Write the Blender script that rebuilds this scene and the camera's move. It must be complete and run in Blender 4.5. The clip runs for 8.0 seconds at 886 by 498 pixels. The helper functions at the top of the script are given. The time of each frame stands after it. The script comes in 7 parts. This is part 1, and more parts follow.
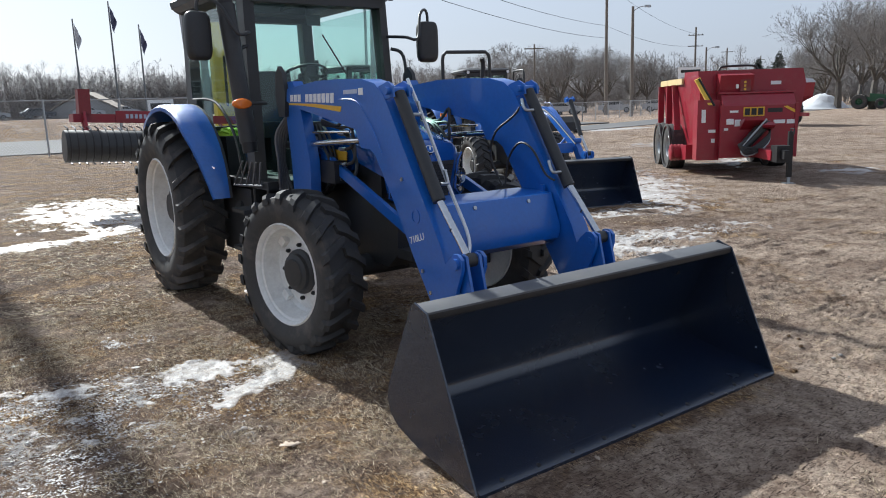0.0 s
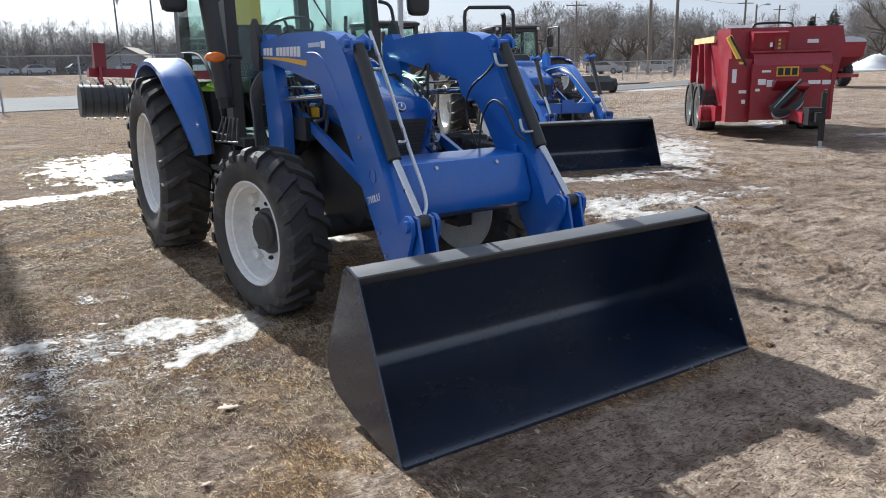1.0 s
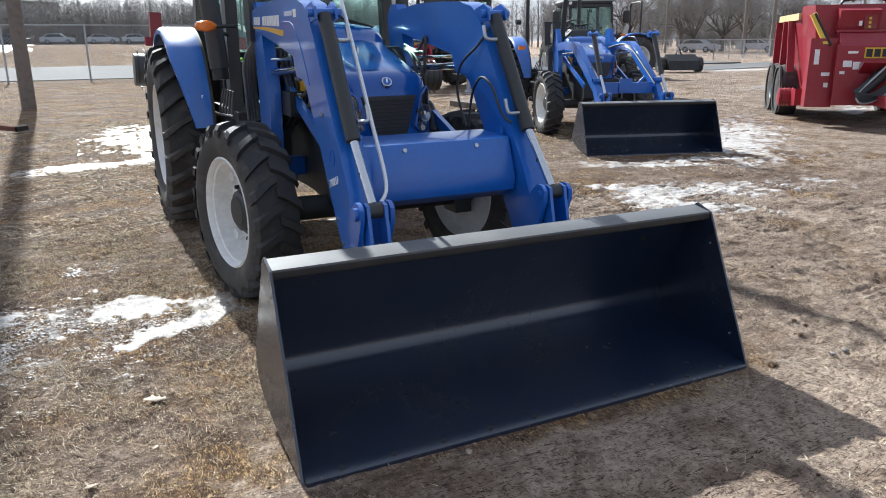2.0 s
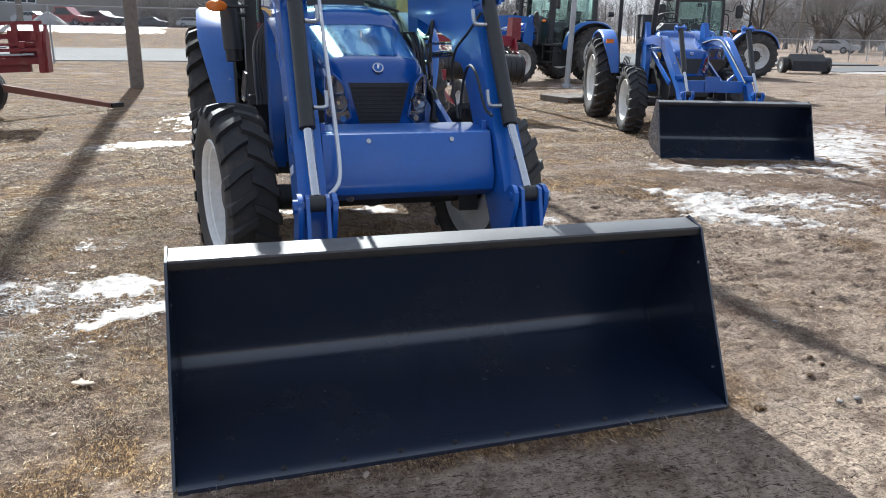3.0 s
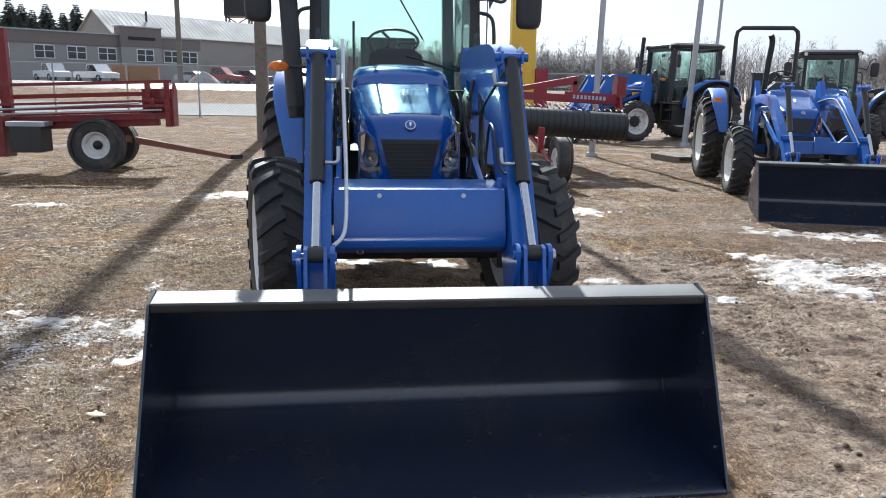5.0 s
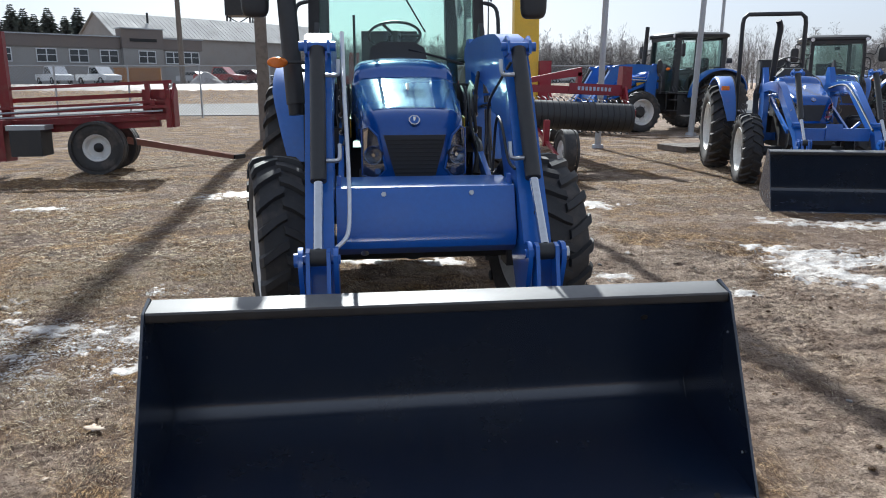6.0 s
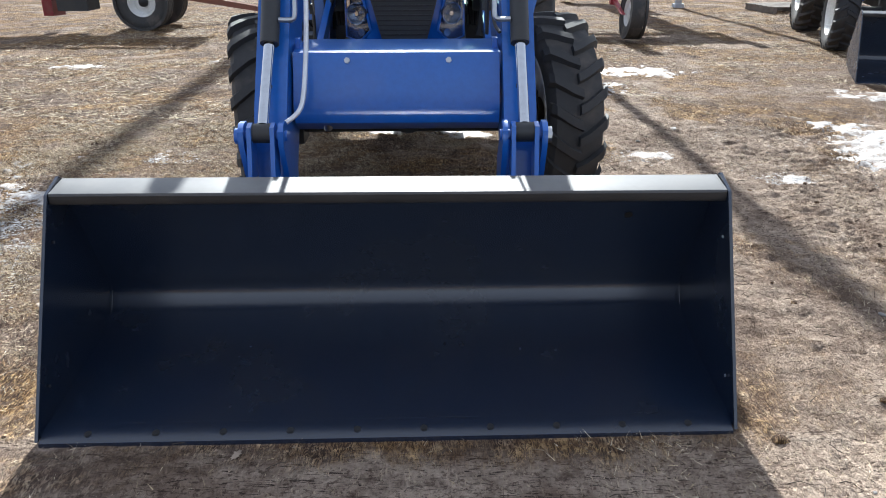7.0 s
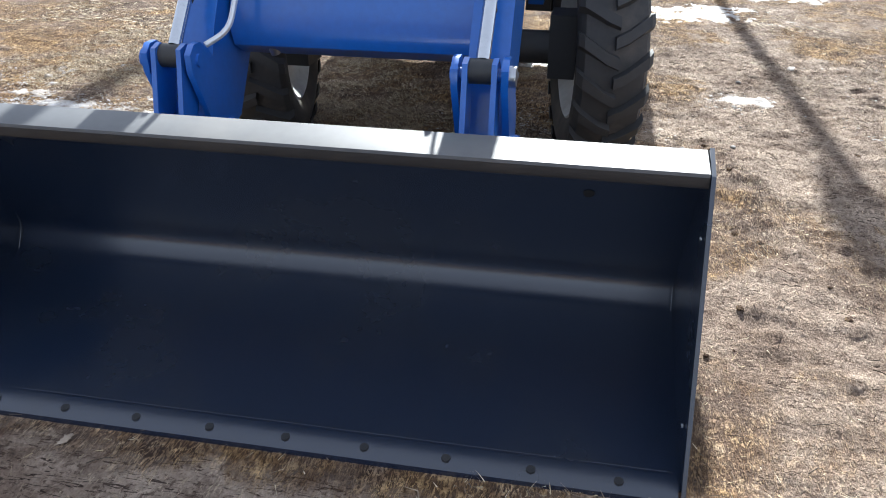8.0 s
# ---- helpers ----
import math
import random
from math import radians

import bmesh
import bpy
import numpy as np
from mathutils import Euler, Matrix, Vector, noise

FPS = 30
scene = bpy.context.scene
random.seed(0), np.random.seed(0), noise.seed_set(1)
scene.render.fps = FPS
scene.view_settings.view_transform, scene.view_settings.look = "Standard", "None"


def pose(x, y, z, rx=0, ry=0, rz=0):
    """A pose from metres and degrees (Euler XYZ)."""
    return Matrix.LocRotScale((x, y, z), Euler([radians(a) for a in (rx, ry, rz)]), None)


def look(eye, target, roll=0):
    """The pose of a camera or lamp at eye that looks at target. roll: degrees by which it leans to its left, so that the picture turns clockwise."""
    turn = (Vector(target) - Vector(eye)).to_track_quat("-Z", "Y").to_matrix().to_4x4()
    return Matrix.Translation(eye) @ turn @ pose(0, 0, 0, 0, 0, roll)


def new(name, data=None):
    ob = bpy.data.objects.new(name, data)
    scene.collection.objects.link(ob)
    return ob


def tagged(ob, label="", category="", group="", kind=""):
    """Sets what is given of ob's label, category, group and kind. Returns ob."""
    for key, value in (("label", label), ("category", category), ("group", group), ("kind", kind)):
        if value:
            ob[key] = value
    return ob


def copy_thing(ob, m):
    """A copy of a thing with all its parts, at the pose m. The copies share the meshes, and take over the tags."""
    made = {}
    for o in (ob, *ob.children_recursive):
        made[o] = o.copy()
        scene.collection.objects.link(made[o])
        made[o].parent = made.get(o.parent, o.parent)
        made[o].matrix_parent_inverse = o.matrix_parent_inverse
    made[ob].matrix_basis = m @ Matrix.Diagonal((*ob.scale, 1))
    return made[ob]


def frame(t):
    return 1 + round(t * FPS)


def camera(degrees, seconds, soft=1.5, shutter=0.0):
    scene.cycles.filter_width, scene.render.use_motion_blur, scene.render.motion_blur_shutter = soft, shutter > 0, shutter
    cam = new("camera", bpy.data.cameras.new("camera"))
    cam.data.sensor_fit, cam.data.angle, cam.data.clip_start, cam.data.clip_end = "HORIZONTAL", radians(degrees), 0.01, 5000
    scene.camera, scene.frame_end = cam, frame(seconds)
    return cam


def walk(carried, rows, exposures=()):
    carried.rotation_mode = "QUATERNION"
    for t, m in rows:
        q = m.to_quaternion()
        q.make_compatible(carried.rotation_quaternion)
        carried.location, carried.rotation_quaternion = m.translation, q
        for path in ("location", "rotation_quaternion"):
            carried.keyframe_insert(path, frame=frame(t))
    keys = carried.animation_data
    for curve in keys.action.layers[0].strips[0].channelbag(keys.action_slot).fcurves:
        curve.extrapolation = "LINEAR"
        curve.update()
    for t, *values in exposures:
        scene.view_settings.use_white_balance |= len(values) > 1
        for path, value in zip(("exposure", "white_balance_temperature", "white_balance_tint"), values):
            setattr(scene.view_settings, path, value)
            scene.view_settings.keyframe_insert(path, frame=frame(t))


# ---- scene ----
cam = camera(61.1, 8.0, soft=1.0)
PATH = [
    (0, (-2.752, -2.227, 1.543), (-1.626, -0.617, 1.168), -1.8),
    (0.5, (-2.57, -2.311, 1.525), (-1.487, -0.684, 1.099), -1.8),
    (1, (-2.308, -2.343, 1.512), (-1.283, -0.693, 1.036), -1.4),
    (1.2, (-2.182, -2.322, 1.496), (-1.196, -0.653, 1.004), -1.2),
    (2.3, (-1.404, -2.323, 1.491), (-0.647, -0.553, 0.949), -0.1),
    (2.5, (-1.251, -2.358, 1.493), (-0.552, -0.564, 0.95), 0.2),
    (3, (-0.876, -2.315, 1.459), (-0.314, -0.477, 0.905), 1.0),
    (3.5, (-0.574, -2.36, 1.474), (-0.151, -0.489, 0.908), 1.5),
    (4, (-0.364, -2.436, 1.48), (-0.056, -0.544, 0.912), 1.9),
    (4.5, (-0.328, -2.431, 1.477), (-0.078, -0.515, 0.961), 1.7),
    (4.7, (-0.328, -2.429, 1.475), (-0.085, -0.5, 1.004), 1.4),
    (5.8, (-0.345, -2.32, 1.472), (-0.105, -0.371, 1.094), 0.1),
    (6, (-0.324, -2.272, 1.461), (-0.098, -0.332, 1.03), -0.2),
    (6.5, (-0.132, -2.148, 1.438), (0.005, -0.247, 0.830), -0.34),
    (7, (0.152, -1.917, 1.429), (0.166, -0.073, 0.656), -0.22),
    (7.5, (0.409, -1.577, 1.370), (0.287, 0.201, 0.464), -0.05),
    (8, (0.796, -1.303, 1.345), (0.435, 0.412, 0.382), -0.35),
]
walk(cam, [(t, look(eye, target, roll)) for t, eye, target, roll in PATH],
     [(t, stops, 5800, 4) for t, stops in ((0, 0.6), (1, 0.78), (2.5, 0.96), (3.5, 1.0), (4.5, 1.14), (5.8, 0.65), (6, 0.69), (6.5, 1.03), (7, 1.18), (7.5, 1.21), (8, 1.45))])

# ---- world, sun, exposure ----
SUN_ELEV, SUN_AZ = 35.3, -1.7          # degrees; azimuth from +y towards +x
world = bpy.data.worlds.new("sky")
scene.world = world
world.use_nodes = True
wt = world.node_tree
sky = wt.nodes.new("ShaderNodeTexSky")
sky.sky_type, sky.sun_disc = "NISHITA", False
sky.sun_elevation, sky.sun_rotation = radians(SUN_ELEV), radians(SUN_AZ)
sky.air_density, sky.dust_density, sky.ozone_density, sky.altitude = 1.0, 2.6, 3.0, 250
wt.nodes["Background"].inputs["Strength"].default_value = 0.066
# thin high haze takes most of the colour out of the sky
haze = wt.nodes.new("ShaderNodeHueSaturation")
haze.inputs["Saturation"].default_value = 0.5
veil = wt.nodes.new("ShaderNodeMix")
veil.data_type = "RGBA"
veil.inputs[0].default_value = 0.5
veil.inputs[7].default_value = (7.3, 7.3, 8.3, 1)
wt.links.new(sky.outputs["Color"], haze.inputs["Color"])
wt.links.new(haze.outputs["Color"], veil.inputs[6])
wt.links.new(veil.outputs[2], wt.nodes["Background"].inputs["Color"])
sun_data = bpy.data.lights.new("sun", "SUN")
sun_data.energy, sun_data.angle, sun_data.color = 5.0, radians(0.6), (1.0, 0.94, 0.86)
sun_lamp = new("sun", sun_data)
sun_lamp.matrix_world = look((0, 0, 0), (-math.sin(radians(SUN_AZ)) * math.cos(radians(SUN_ELEV)), -math.cos(radians(SUN_AZ)) * math.cos(radians(SUN_ELEV)), -math.sin(radians(SUN_ELEV))))
scene.view_settings.exposure = 0.0


# ---- materials ----
def nodes_of(name):
    m = bpy.data.materials.new(name)
    m.use_nodes = True
    t = m.node_tree
    return m, t, t.nodes["Principled BSDF"], (lambda a, b: t.links.new(a, b))


def coords(t):
    c = t.nodes.new("ShaderNodeTexCoord")
    return c.outputs["Object"]


def noise_tex(t, link, vec, scale, detail=4.0, rough=0.55, distortion=0.0):
    n = t.nodes.new("ShaderNodeTexNoise")
    n.inputs["Scale"].default_value, n.inputs["Detail"].default_value = scale, detail
    n.inputs["Roughness"].default_value, n.inputs["Distortion"].default_value = rough, distortion
    link(vec, n.inputs["Vector"])
    return n.outputs["Fac"]


def ramp(t, link, fac, stops):
    r = t.nodes.new("ShaderNodeValToRGB")
    e = r.color_ramp.elements
    while len(e) < len(stops):
        e.new(0.5)
    for el, (p, c) in zip(e, stops):
        el.position, el.color = p, (*c, 1) if len(c) == 3 else c
    link(fac, r.inputs["Fac"])
    return r.outputs["Color"]


def grey(p, v):
    return (p, (v, v, v))


def mixc(t, link, fac, a, b, mode="MIX"):
    m = t.nodes.new("ShaderNodeMix")
    m.data_type, m.blend_type = "RGBA", mode
    for sock, v in ((m.inputs[0], fac), (m.inputs[6], a), (m.inputs[7], b)):
        if hasattr(v, "is_output"):
            link(v, sock)
        elif isinstance(v, (int, float)):
            sock.default_value = v
        else:
            sock.default_value = (*v, 1)
    return m.outputs[2]


def bump(t, link, bsdf, height, strength, distance):
    b = t.nodes.new("ShaderNodeBump")
    b.inputs["Strength"].default_value, b.inputs["Distance"].default_value = strength, distance
    link(height, b.inputs["Height"])
    link(b.outputs["Normal"], bsdf.inputs["Normal"])


def surface(name, colour, rough=0.5, metal=0.0, dirt=(0.25, 0.2, 0.15), dirt_amount=0.12, grain=40.0, relief=0.15, coat=0.0, spec=0.5, scale2=3.0, depth=0.002):
    """A coated or bare surface with fine grain, broad stains and uneven gloss."""
    m, t, b, link = nodes_of(name)
    v = coords(t)
    big = noise_tex(t, link, v, scale2, 5.0, 0.6)
    fine = noise_tex(t, link, v, grain, 3.0, 0.6)
    c1 = mixc(t, link, ramp(t, link, fine, [grey(0.3, 0), grey(0.75, 1)]), [x * 0.92 for x in colour], [min(1, x * 1.06) for x in colour])
    stain = ramp(t, link, big, [grey(0.5, 0), grey(0.78, dirt_amount * 2.2)])
    link(mixc(t, link, stain, c1, dirt), b.inputs["Base Color"])
    link(ramp(t, link, big, [grey(0.25, max(0.02, rough * 0.82)), grey(0.8, min(1, rough * 1.25))]), b.inputs["Roughness"])
    b.inputs["Metallic"].default_value = metal
    b.inputs["Specular IOR Level"].default_value = spec
    b.inputs["Coat Weight"].default_value = coat
    b.inputs["Coat Roughness"].default_value = 0.06
    if relief:
        bump(t, link, b, fine, relief, depth)
    return m


BLUE = surface("blue_paint", (0.016, 0.118, 0.47), 0.34, coat=0.5, dirt_amount=0.05, relief=0.02)
HOODBLUE = surface("glossy_blue_paint", (0.010, 0.085, 0.36), 0.16, metal=0.15, coat=0.38, dirt_amount=0.02, relief=0.0)
HOODBLUE.node_tree.nodes["Principled BSDF"].inputs["Coat Roughness"].default_value = 0.015
HOODBLUE.node_tree.nodes["Principled BSDF"].inputs["Coat IOR"].default_value = 1.5
REFLECTOR = surface("lamp_reflector", (0.24, 0.28, 0.35), 0.16, metal=0.85, dirt_amount=0.02, relief=0.0)
# bucket's black paint lightened: sun on the top lip put into the colour
LIPPAINT = surface("sunlit_lip_paint", (0.085, 0.087, 0.092), 0.5, dirt=(0.17, 0.155, 0.14), dirt_amount=0.15, relief=0.04, spec=0.45)
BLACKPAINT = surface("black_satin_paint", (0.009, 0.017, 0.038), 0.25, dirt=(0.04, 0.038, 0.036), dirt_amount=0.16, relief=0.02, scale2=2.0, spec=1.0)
BLACK = surface("black_plastic", (0.030, 0.031, 0.033), 0.48, dirt=(0.1, 0.08, 0.06), dirt_amount=0.10)
DARKMETAL = surface("dark_iron", (0.02, 0.02, 0.022), 0.45, metal=0.3, dirt=(0.1, 0.08, 0.06), dirt_amount=0.15)
RUBBER = surface("tyre_rubber", (0.040, 0.039, 0.039), 0.7, dirt=(0.18, 0.15, 0.125), dirt_amount=0.32, grain=60, relief=0.3, scale2=5.0)
WHITEPAINT = surface("white_rim_paint", (0.78, 0.78, 0.76), 0.4, dirt=(0.3, 0.26, 0.2), dirt_amount=0.15, scale2=6.0, relief=0.03)
CHROME = surface("chrome", (0.60, 0.62, 0.65), 0.10, metal=1.0, dirt_amount=0.03, relief=0.0)
STEEL = surface("zinc_steel", (0.5, 0.51, 0.52), 0.3, metal=1.0, dirt_amount=0.08, relief=0.05)
ZINC = surface("bright_zinc_plating", (0.74, 0.75, 0.76), 0.38, metal=0.6, dirt_amount=0.03, relief=0.02)
RED = surface("red_paint", (0.27, 0.011, 0.026), 0.4, coat=0.2, dirt=(0.2, 0.13, 0.1), dirt_amount=0.12)
DARKRED = surface("faded_red_paint", (0.2, 0.018, 0.022), 0.5, dirt=(0.2, 0.13, 0.1), dirt_amount=0.22, scale2=6.0)
PALEYELLOW = surface("faded_yellow_paint", (0.62, 0.47, 0.22), 0.6, dirt_amount=0.2)
YELLOW = surface("yellow_paint", (0.75, 0.5, 0.05), 0.45, dirt_amount=0.08)
DECALYELLOW = surface("yellow_decal", (0.72, 0.42, 0.03), 0.4, dirt_amount=0.03)
DECALWHITE = surface("white_decal", (0.8, 0.8, 0.8), 0.45, dirt_amount=0.03)
DECALBLACK = surface("black_decal", (0.015, 0.015, 0.015), 0.45, dirt_amount=0.02)
DECALPALE = surface("pale_decal", (0.45, 0.5, 0.62), 0.45, dirt_amount=0.03)
ORANGE = surface("orange_lens", (0.8, 0.2, 0.02), 0.2, dirt_amount=0.02, relief=0.0)
WOOD = surface("weathered_wood", (0.19, 0.165, 0.14), 0.85, dirt=(0.08, 0.07, 0.06), dirt_amount=0.3, grain=25, relief=0.5, scale2=7.0)
GALV = surface("galvanised_steel", (0.42, 0.44, 0.46), 0.45, metal=0.6, dirt_amount=0.12)
BARK = surface("bark", (0.13, 0.115, 0.10), 0.9, dirt=(0.06, 0.05, 0.045), dirt_amount=0.3, grain=12, relief=0.5)
# TWIG made slightly paler and greyer: distance haze mixed into the far woods' colour
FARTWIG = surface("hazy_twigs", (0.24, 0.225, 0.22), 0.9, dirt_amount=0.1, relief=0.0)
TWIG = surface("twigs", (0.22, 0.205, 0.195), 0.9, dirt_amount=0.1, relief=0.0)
FIR = surface("fir_needles", (0.12, 0.135, 0.12), 0.8, dirt_amount=0.1, relief=0.0)
BRICK = surface("brown_brick", (0.20, 0.17, 0.155), 0.85, dirt_amount=0.2, grain=6.0, relief=0.2, scale2=0.4)
PALEBLOCK = surface("pale_block_wall", (0.33, 0.32, 0.305), 0.85, dirt_amount=0.15, grain=6.0, scale2=0.4)
ROOFMETAL = surface("white_ribbed_roof", (0.42, 0.415, 0.40), 0.75, metal=0.0, spec=0.2, dirt_amount=0.1, scale2=0.4, relief=0.0)
SNOW = surface("old_snow", (0.75, 0.77, 0.8), 0.6, dirt=(0.35, 0.31, 0.27), dirt_amount=0.25, grain=8.0, relief=0.5, scale2=1.0, depth=0.03)
DIRTYSNOW = surface("dirty_snow", (0.36, 0.35, 0.34), 0.75, dirt=(0.16, 0.13, 0.11), dirt_amount=0.4, grain=8.0, relief=0.6, scale2=1.5, depth=0.05)
RUST = surface("rusty_steel", (0.20, 0.085, 0.06), 0.75, dirt=(0.12, 0.09, 0.07), dirt_amount=0.4, scale2=8.0)
GREYHOSE = surface("dusty_hose", (0.10, 0.10, 0.105), 0.4, dirt_amount=0.15)
VINYL = surface("black_vinyl", (0.02, 0.02, 0.022), 0.55, dirt_amount=0.05)
CARWHITE = surface("white_car_paint", (0.7, 0.71, 0.72), 0.3, coat=0.6, dirt_amount=0.1)
CARDARK = surface("dark_car_paint", (0.05, 0.055, 0.065), 0.3, coat=0.6, dirt_amount=0.1)
CARRED = surface("red_car_paint", (0.32, 0.03, 0.03), 0.3, coat=0.6, dirt_amount=0.1)
CARSILVER = surface("silver_car_paint", (0.4, 0.41, 0.43), 0.3, metal=0.4, coat=0.6, dirt_amount=0.1)
GREENPAINT = surface("dark_green_paint", (0.02, 0.09, 0.04), 0.4, dirt_amount=0.1)
CLOTH = surface("dull_blue_cloth", (0.1, 0.1, 0.16), 0.85, dirt_amount=0.0, grain=15)
CLOTHPALE = surface("pale_cloth", (0.5, 0.5, 0.52), 0.85, dirt_amount=0.0, grain=15)
HIVIS = surface("lime_cloth", (0.5, 0.75, 0.06), 0.8, dirt_amount=0.0)
ROCK = surface("field_stone", (0.3, 0.28, 0.26), 0.85, dirt_amount=0.2, grain=12, relief=0.4)


def glass_material(name, tint, gloss=0.03):
    m = bpy.data.materials.new(name)
    m.use_nodes = True
    t = m.node_tree
    t.nodes.remove(t.nodes["Principled BSDF"])
    tr = t.nodes.new("ShaderNodeBsdfTransparent")
    tr.inputs["Color"].default_value = (*tint, 1)
    gl = t.nodes.new("ShaderNodeBsdfGlossy")
    gl.inputs["Roughness"].default_value = gloss
    lw = t.nodes.new("ShaderNodeLayerWeight")
    lw.inputs["Blend"].default_value = 0.5
    pw = t.nodes.new("ShaderNodeMath")
    pw.operation = "POWER"
    pw.inputs[1].default_value = 5.0
    t.links.new(lw.outputs["Facing"], pw.inputs[0])
    ml = t.nodes.new("ShaderNodeMath")
    ml.operation = "MULTIPLY_ADD"
    ml.inputs[1].default_value, ml.inputs[2].default_value = 0.9, 0.035
    t.links.new(pw.outputs[0], ml.inputs[0])
    mx = t.nodes.new("ShaderNodeMixShader")
    t.links.new(ml.outputs[0], mx.inputs[0])
    t.links.new(tr.outputs[0], mx.inputs[1])
    t.links.new(gl.outputs[0], mx.inputs[2])
    t.links.new(mx.outputs[0], t.nodes["Material Output"].inputs["Surface"])
    return m


CABGLASS = glass_material("green_cab_glass", (0.86, 0.955, 0.925))
LENS = glass_material("clear_lens", (0.9, 0.92, 0.95))
DARKGLASS = surface("dark_window_glass", (0.02, 0.025, 0.03), 0.08, spec=0.8, dirt_amount=0.02, relief=0.0)
MIRROR = surface("mirror_glass", (0.8, 0.8, 0.82), 0.02, metal=1.0, dirt_amount=0.0, relief=0.0)


def soil_material():
    """Left of the drive lane matted dead grass, on it pale dry dirt with pressed-in stalks."""
    m, t, b, link = nodes_of("thawed_soil_and_dead_grass")
    v = coords(t)

    def math_node(op, a, c):
        n = t.nodes.new("ShaderNodeMath")
        n.operation = op
        for k, val in ((0, a), (1, c)):
            if hasattr(val, "is_output"):
                link(val, n.inputs[k])
            else:
                n.inputs[k].default_value = val
        return n.outputs[0]

    def strands(turn, across, along, lo, hi, twist=0.6):
        mp = t.nodes.new("ShaderNodeMapping")
        mp.inputs["Rotation"].default_value = (0, 0, radians(turn))
        mp.inputs["Scale"].default_value = (across, along, 1.0)
        link(v, mp.inputs["Vector"])
        n = noise_tex(t, link, mp.outputs["Vector"], 1.0, 2.0, 0.6, twist)
        return ramp(t, link, n, [grey(lo, 0), grey(hi, 1)])

    patch = noise_tex(t, link, v, 0.8, 6.0, 0.65, 0.6)
    tuft = noise_tex(t, link, v, 7.0, 5.0, 0.7, 0.5)
    mid = noise_tex(t, link, v, 16.0, 6.0, 0.7)
    fine = noise_tex(t, link, v, 55.0, 4.0, 0.7, 0.5)
    # criss-cross stems
    mat = math_node("MAXIMUM", math_node("MAXIMUM", strands(12, 95, 26, 0.53, 0.61, 1.6), strands(74, 80, 24, 0.54, 0.62, 1.6)), strands(-48, 105, 28, 0.54, 0.62, 1.6))
    tone = ramp(t, link, noise_tex(t, link, v, 30.0, 3.0, 0.6), [(0.36, (0.29, 0.20, 0.146)), (0.52, (0.50, 0.375, 0.272)), (0.66, (0.79, 0.645, 0.485))])
    gaps = ramp(t, link, tuft, [(0.36, (0.028, 0.018, 0.015)), (0.56, (0.145, 0.098, 0.077))])
    grass = mixc(t, link, mat, gaps, tone)
    grass = mixc(t, link, ramp(t, link, noise_tex(t, link, v, 1.6, 5.0, 0.65), [grey(0.40, 0), grey(0.54, 0.9)]), grass, (1.2, 1.02, 0.62), "MULTIPLY")
    # dry dirt, crumbs and cracks; the dark strands also paint in stalk shadows
    dirt = ramp(t, link, mid, [(0.30, (0.325, 0.248, 0.192)), (0.46, (0.56, 0.44, 0.345)), (0.64, (0.69, 0.56, 0.445))])
    dirt = mixc(t, link, ramp(t, link, fine, [grey(0.38, 0.85), grey(0.48, 0)]), dirt, (0.19, 0.132, 0.102))
    dirt = mixc(t, link, strands(6, 11, 70, 0.585, 0.64, 2.2), dirt, (0.10, 0.07, 0.054))
    dirt = mixc(t, link, strands(-29, 95, 24, 0.61, 0.67, 1.5), dirt, (0.74, 0.61, 0.45))
    sep = t.nodes.new("ShaderNodeSeparateXYZ")
    link(v, sep.inputs[0])
    lane = math_node("MULTIPLY", math_node("SUBTRACT", sep.outputs[0], 0.75), 0.09)
    lane = math_node("MINIMUM", math_node("MAXIMUM", lane, -0.07), 0.11)
    deep = math_node("MINIMUM", math_node("MAXIMUM", math_node("MULTIPLY", math_node("SUBTRACT", sep.outputs[1], 3.6), 0.07), 0.0), 0.16)
    wide = math_node("MINIMUM", math_node("MAXIMUM", math_node("MULTIPLY", math_node("SUBTRACT", sep.outputs[0], 7.0), 0.06), 0.0), 0.16)
    back = math_node("MAXIMUM", math_node("SUBTRACT", deep, wide), 0.0)
    back = math_node("MULTIPLY", back, math_node("MINIMUM", math_node("MAXIMUM", math_node("MULTIPLY", math_node("ADD", sep.outputs[0], 1.5), 0.5), 0.15), 1.0))
    lane = math_node("SUBTRACT", lane, back)
    front = math_node("MINIMUM", math_node("MAXIMUM", math_node("MULTIPLY", math_node("ADD", sep.outputs[1], -0.06), -0.6), 0.0), 0.20)
    front = math_node("MULTIPLY", front, math_node("MINIMUM", math_node("MAXIMUM", math_node("MULTIPLY", math_node("ADD", sep.outputs[0], 1.4), 1.2), 0.0), 1.0))
    where = math_node("ADD", math_node("ADD", patch, lane), front)
    c = mixc(t, link, ramp(t, link, where, [grey(0.46, 0.0), grey(0.56, 1.0)]), grass, dirt)
    # darker damp stains and clumps
    c = mixc(t, link, ramp(t, link, tuft, [grey(0.34, 0.62), grey(0.47, 0)]), c, (0.14, 0.095, 0.072))
    # thaw-damp soil round the melting ice
    gap = t.nodes.new("ShaderNodeVectorMath")
    gap.operation = "DISTANCE"
    gap.inputs[1].default_value = (-2.5, 1.0, 0.0)
    link(v, gap.inputs[0])
    damp = math_node("ADD", gap.outputs["Value"], math_node("MULTIPLY", tuft, 2.6))
    gap2 = t.nodes.new("ShaderNodeVectorMath")
    gap2.operation = "DISTANCE"
    gap2.inputs[1].default_value = (5.3, 4.6, 0.0)
    link(v, gap2.inputs[0])
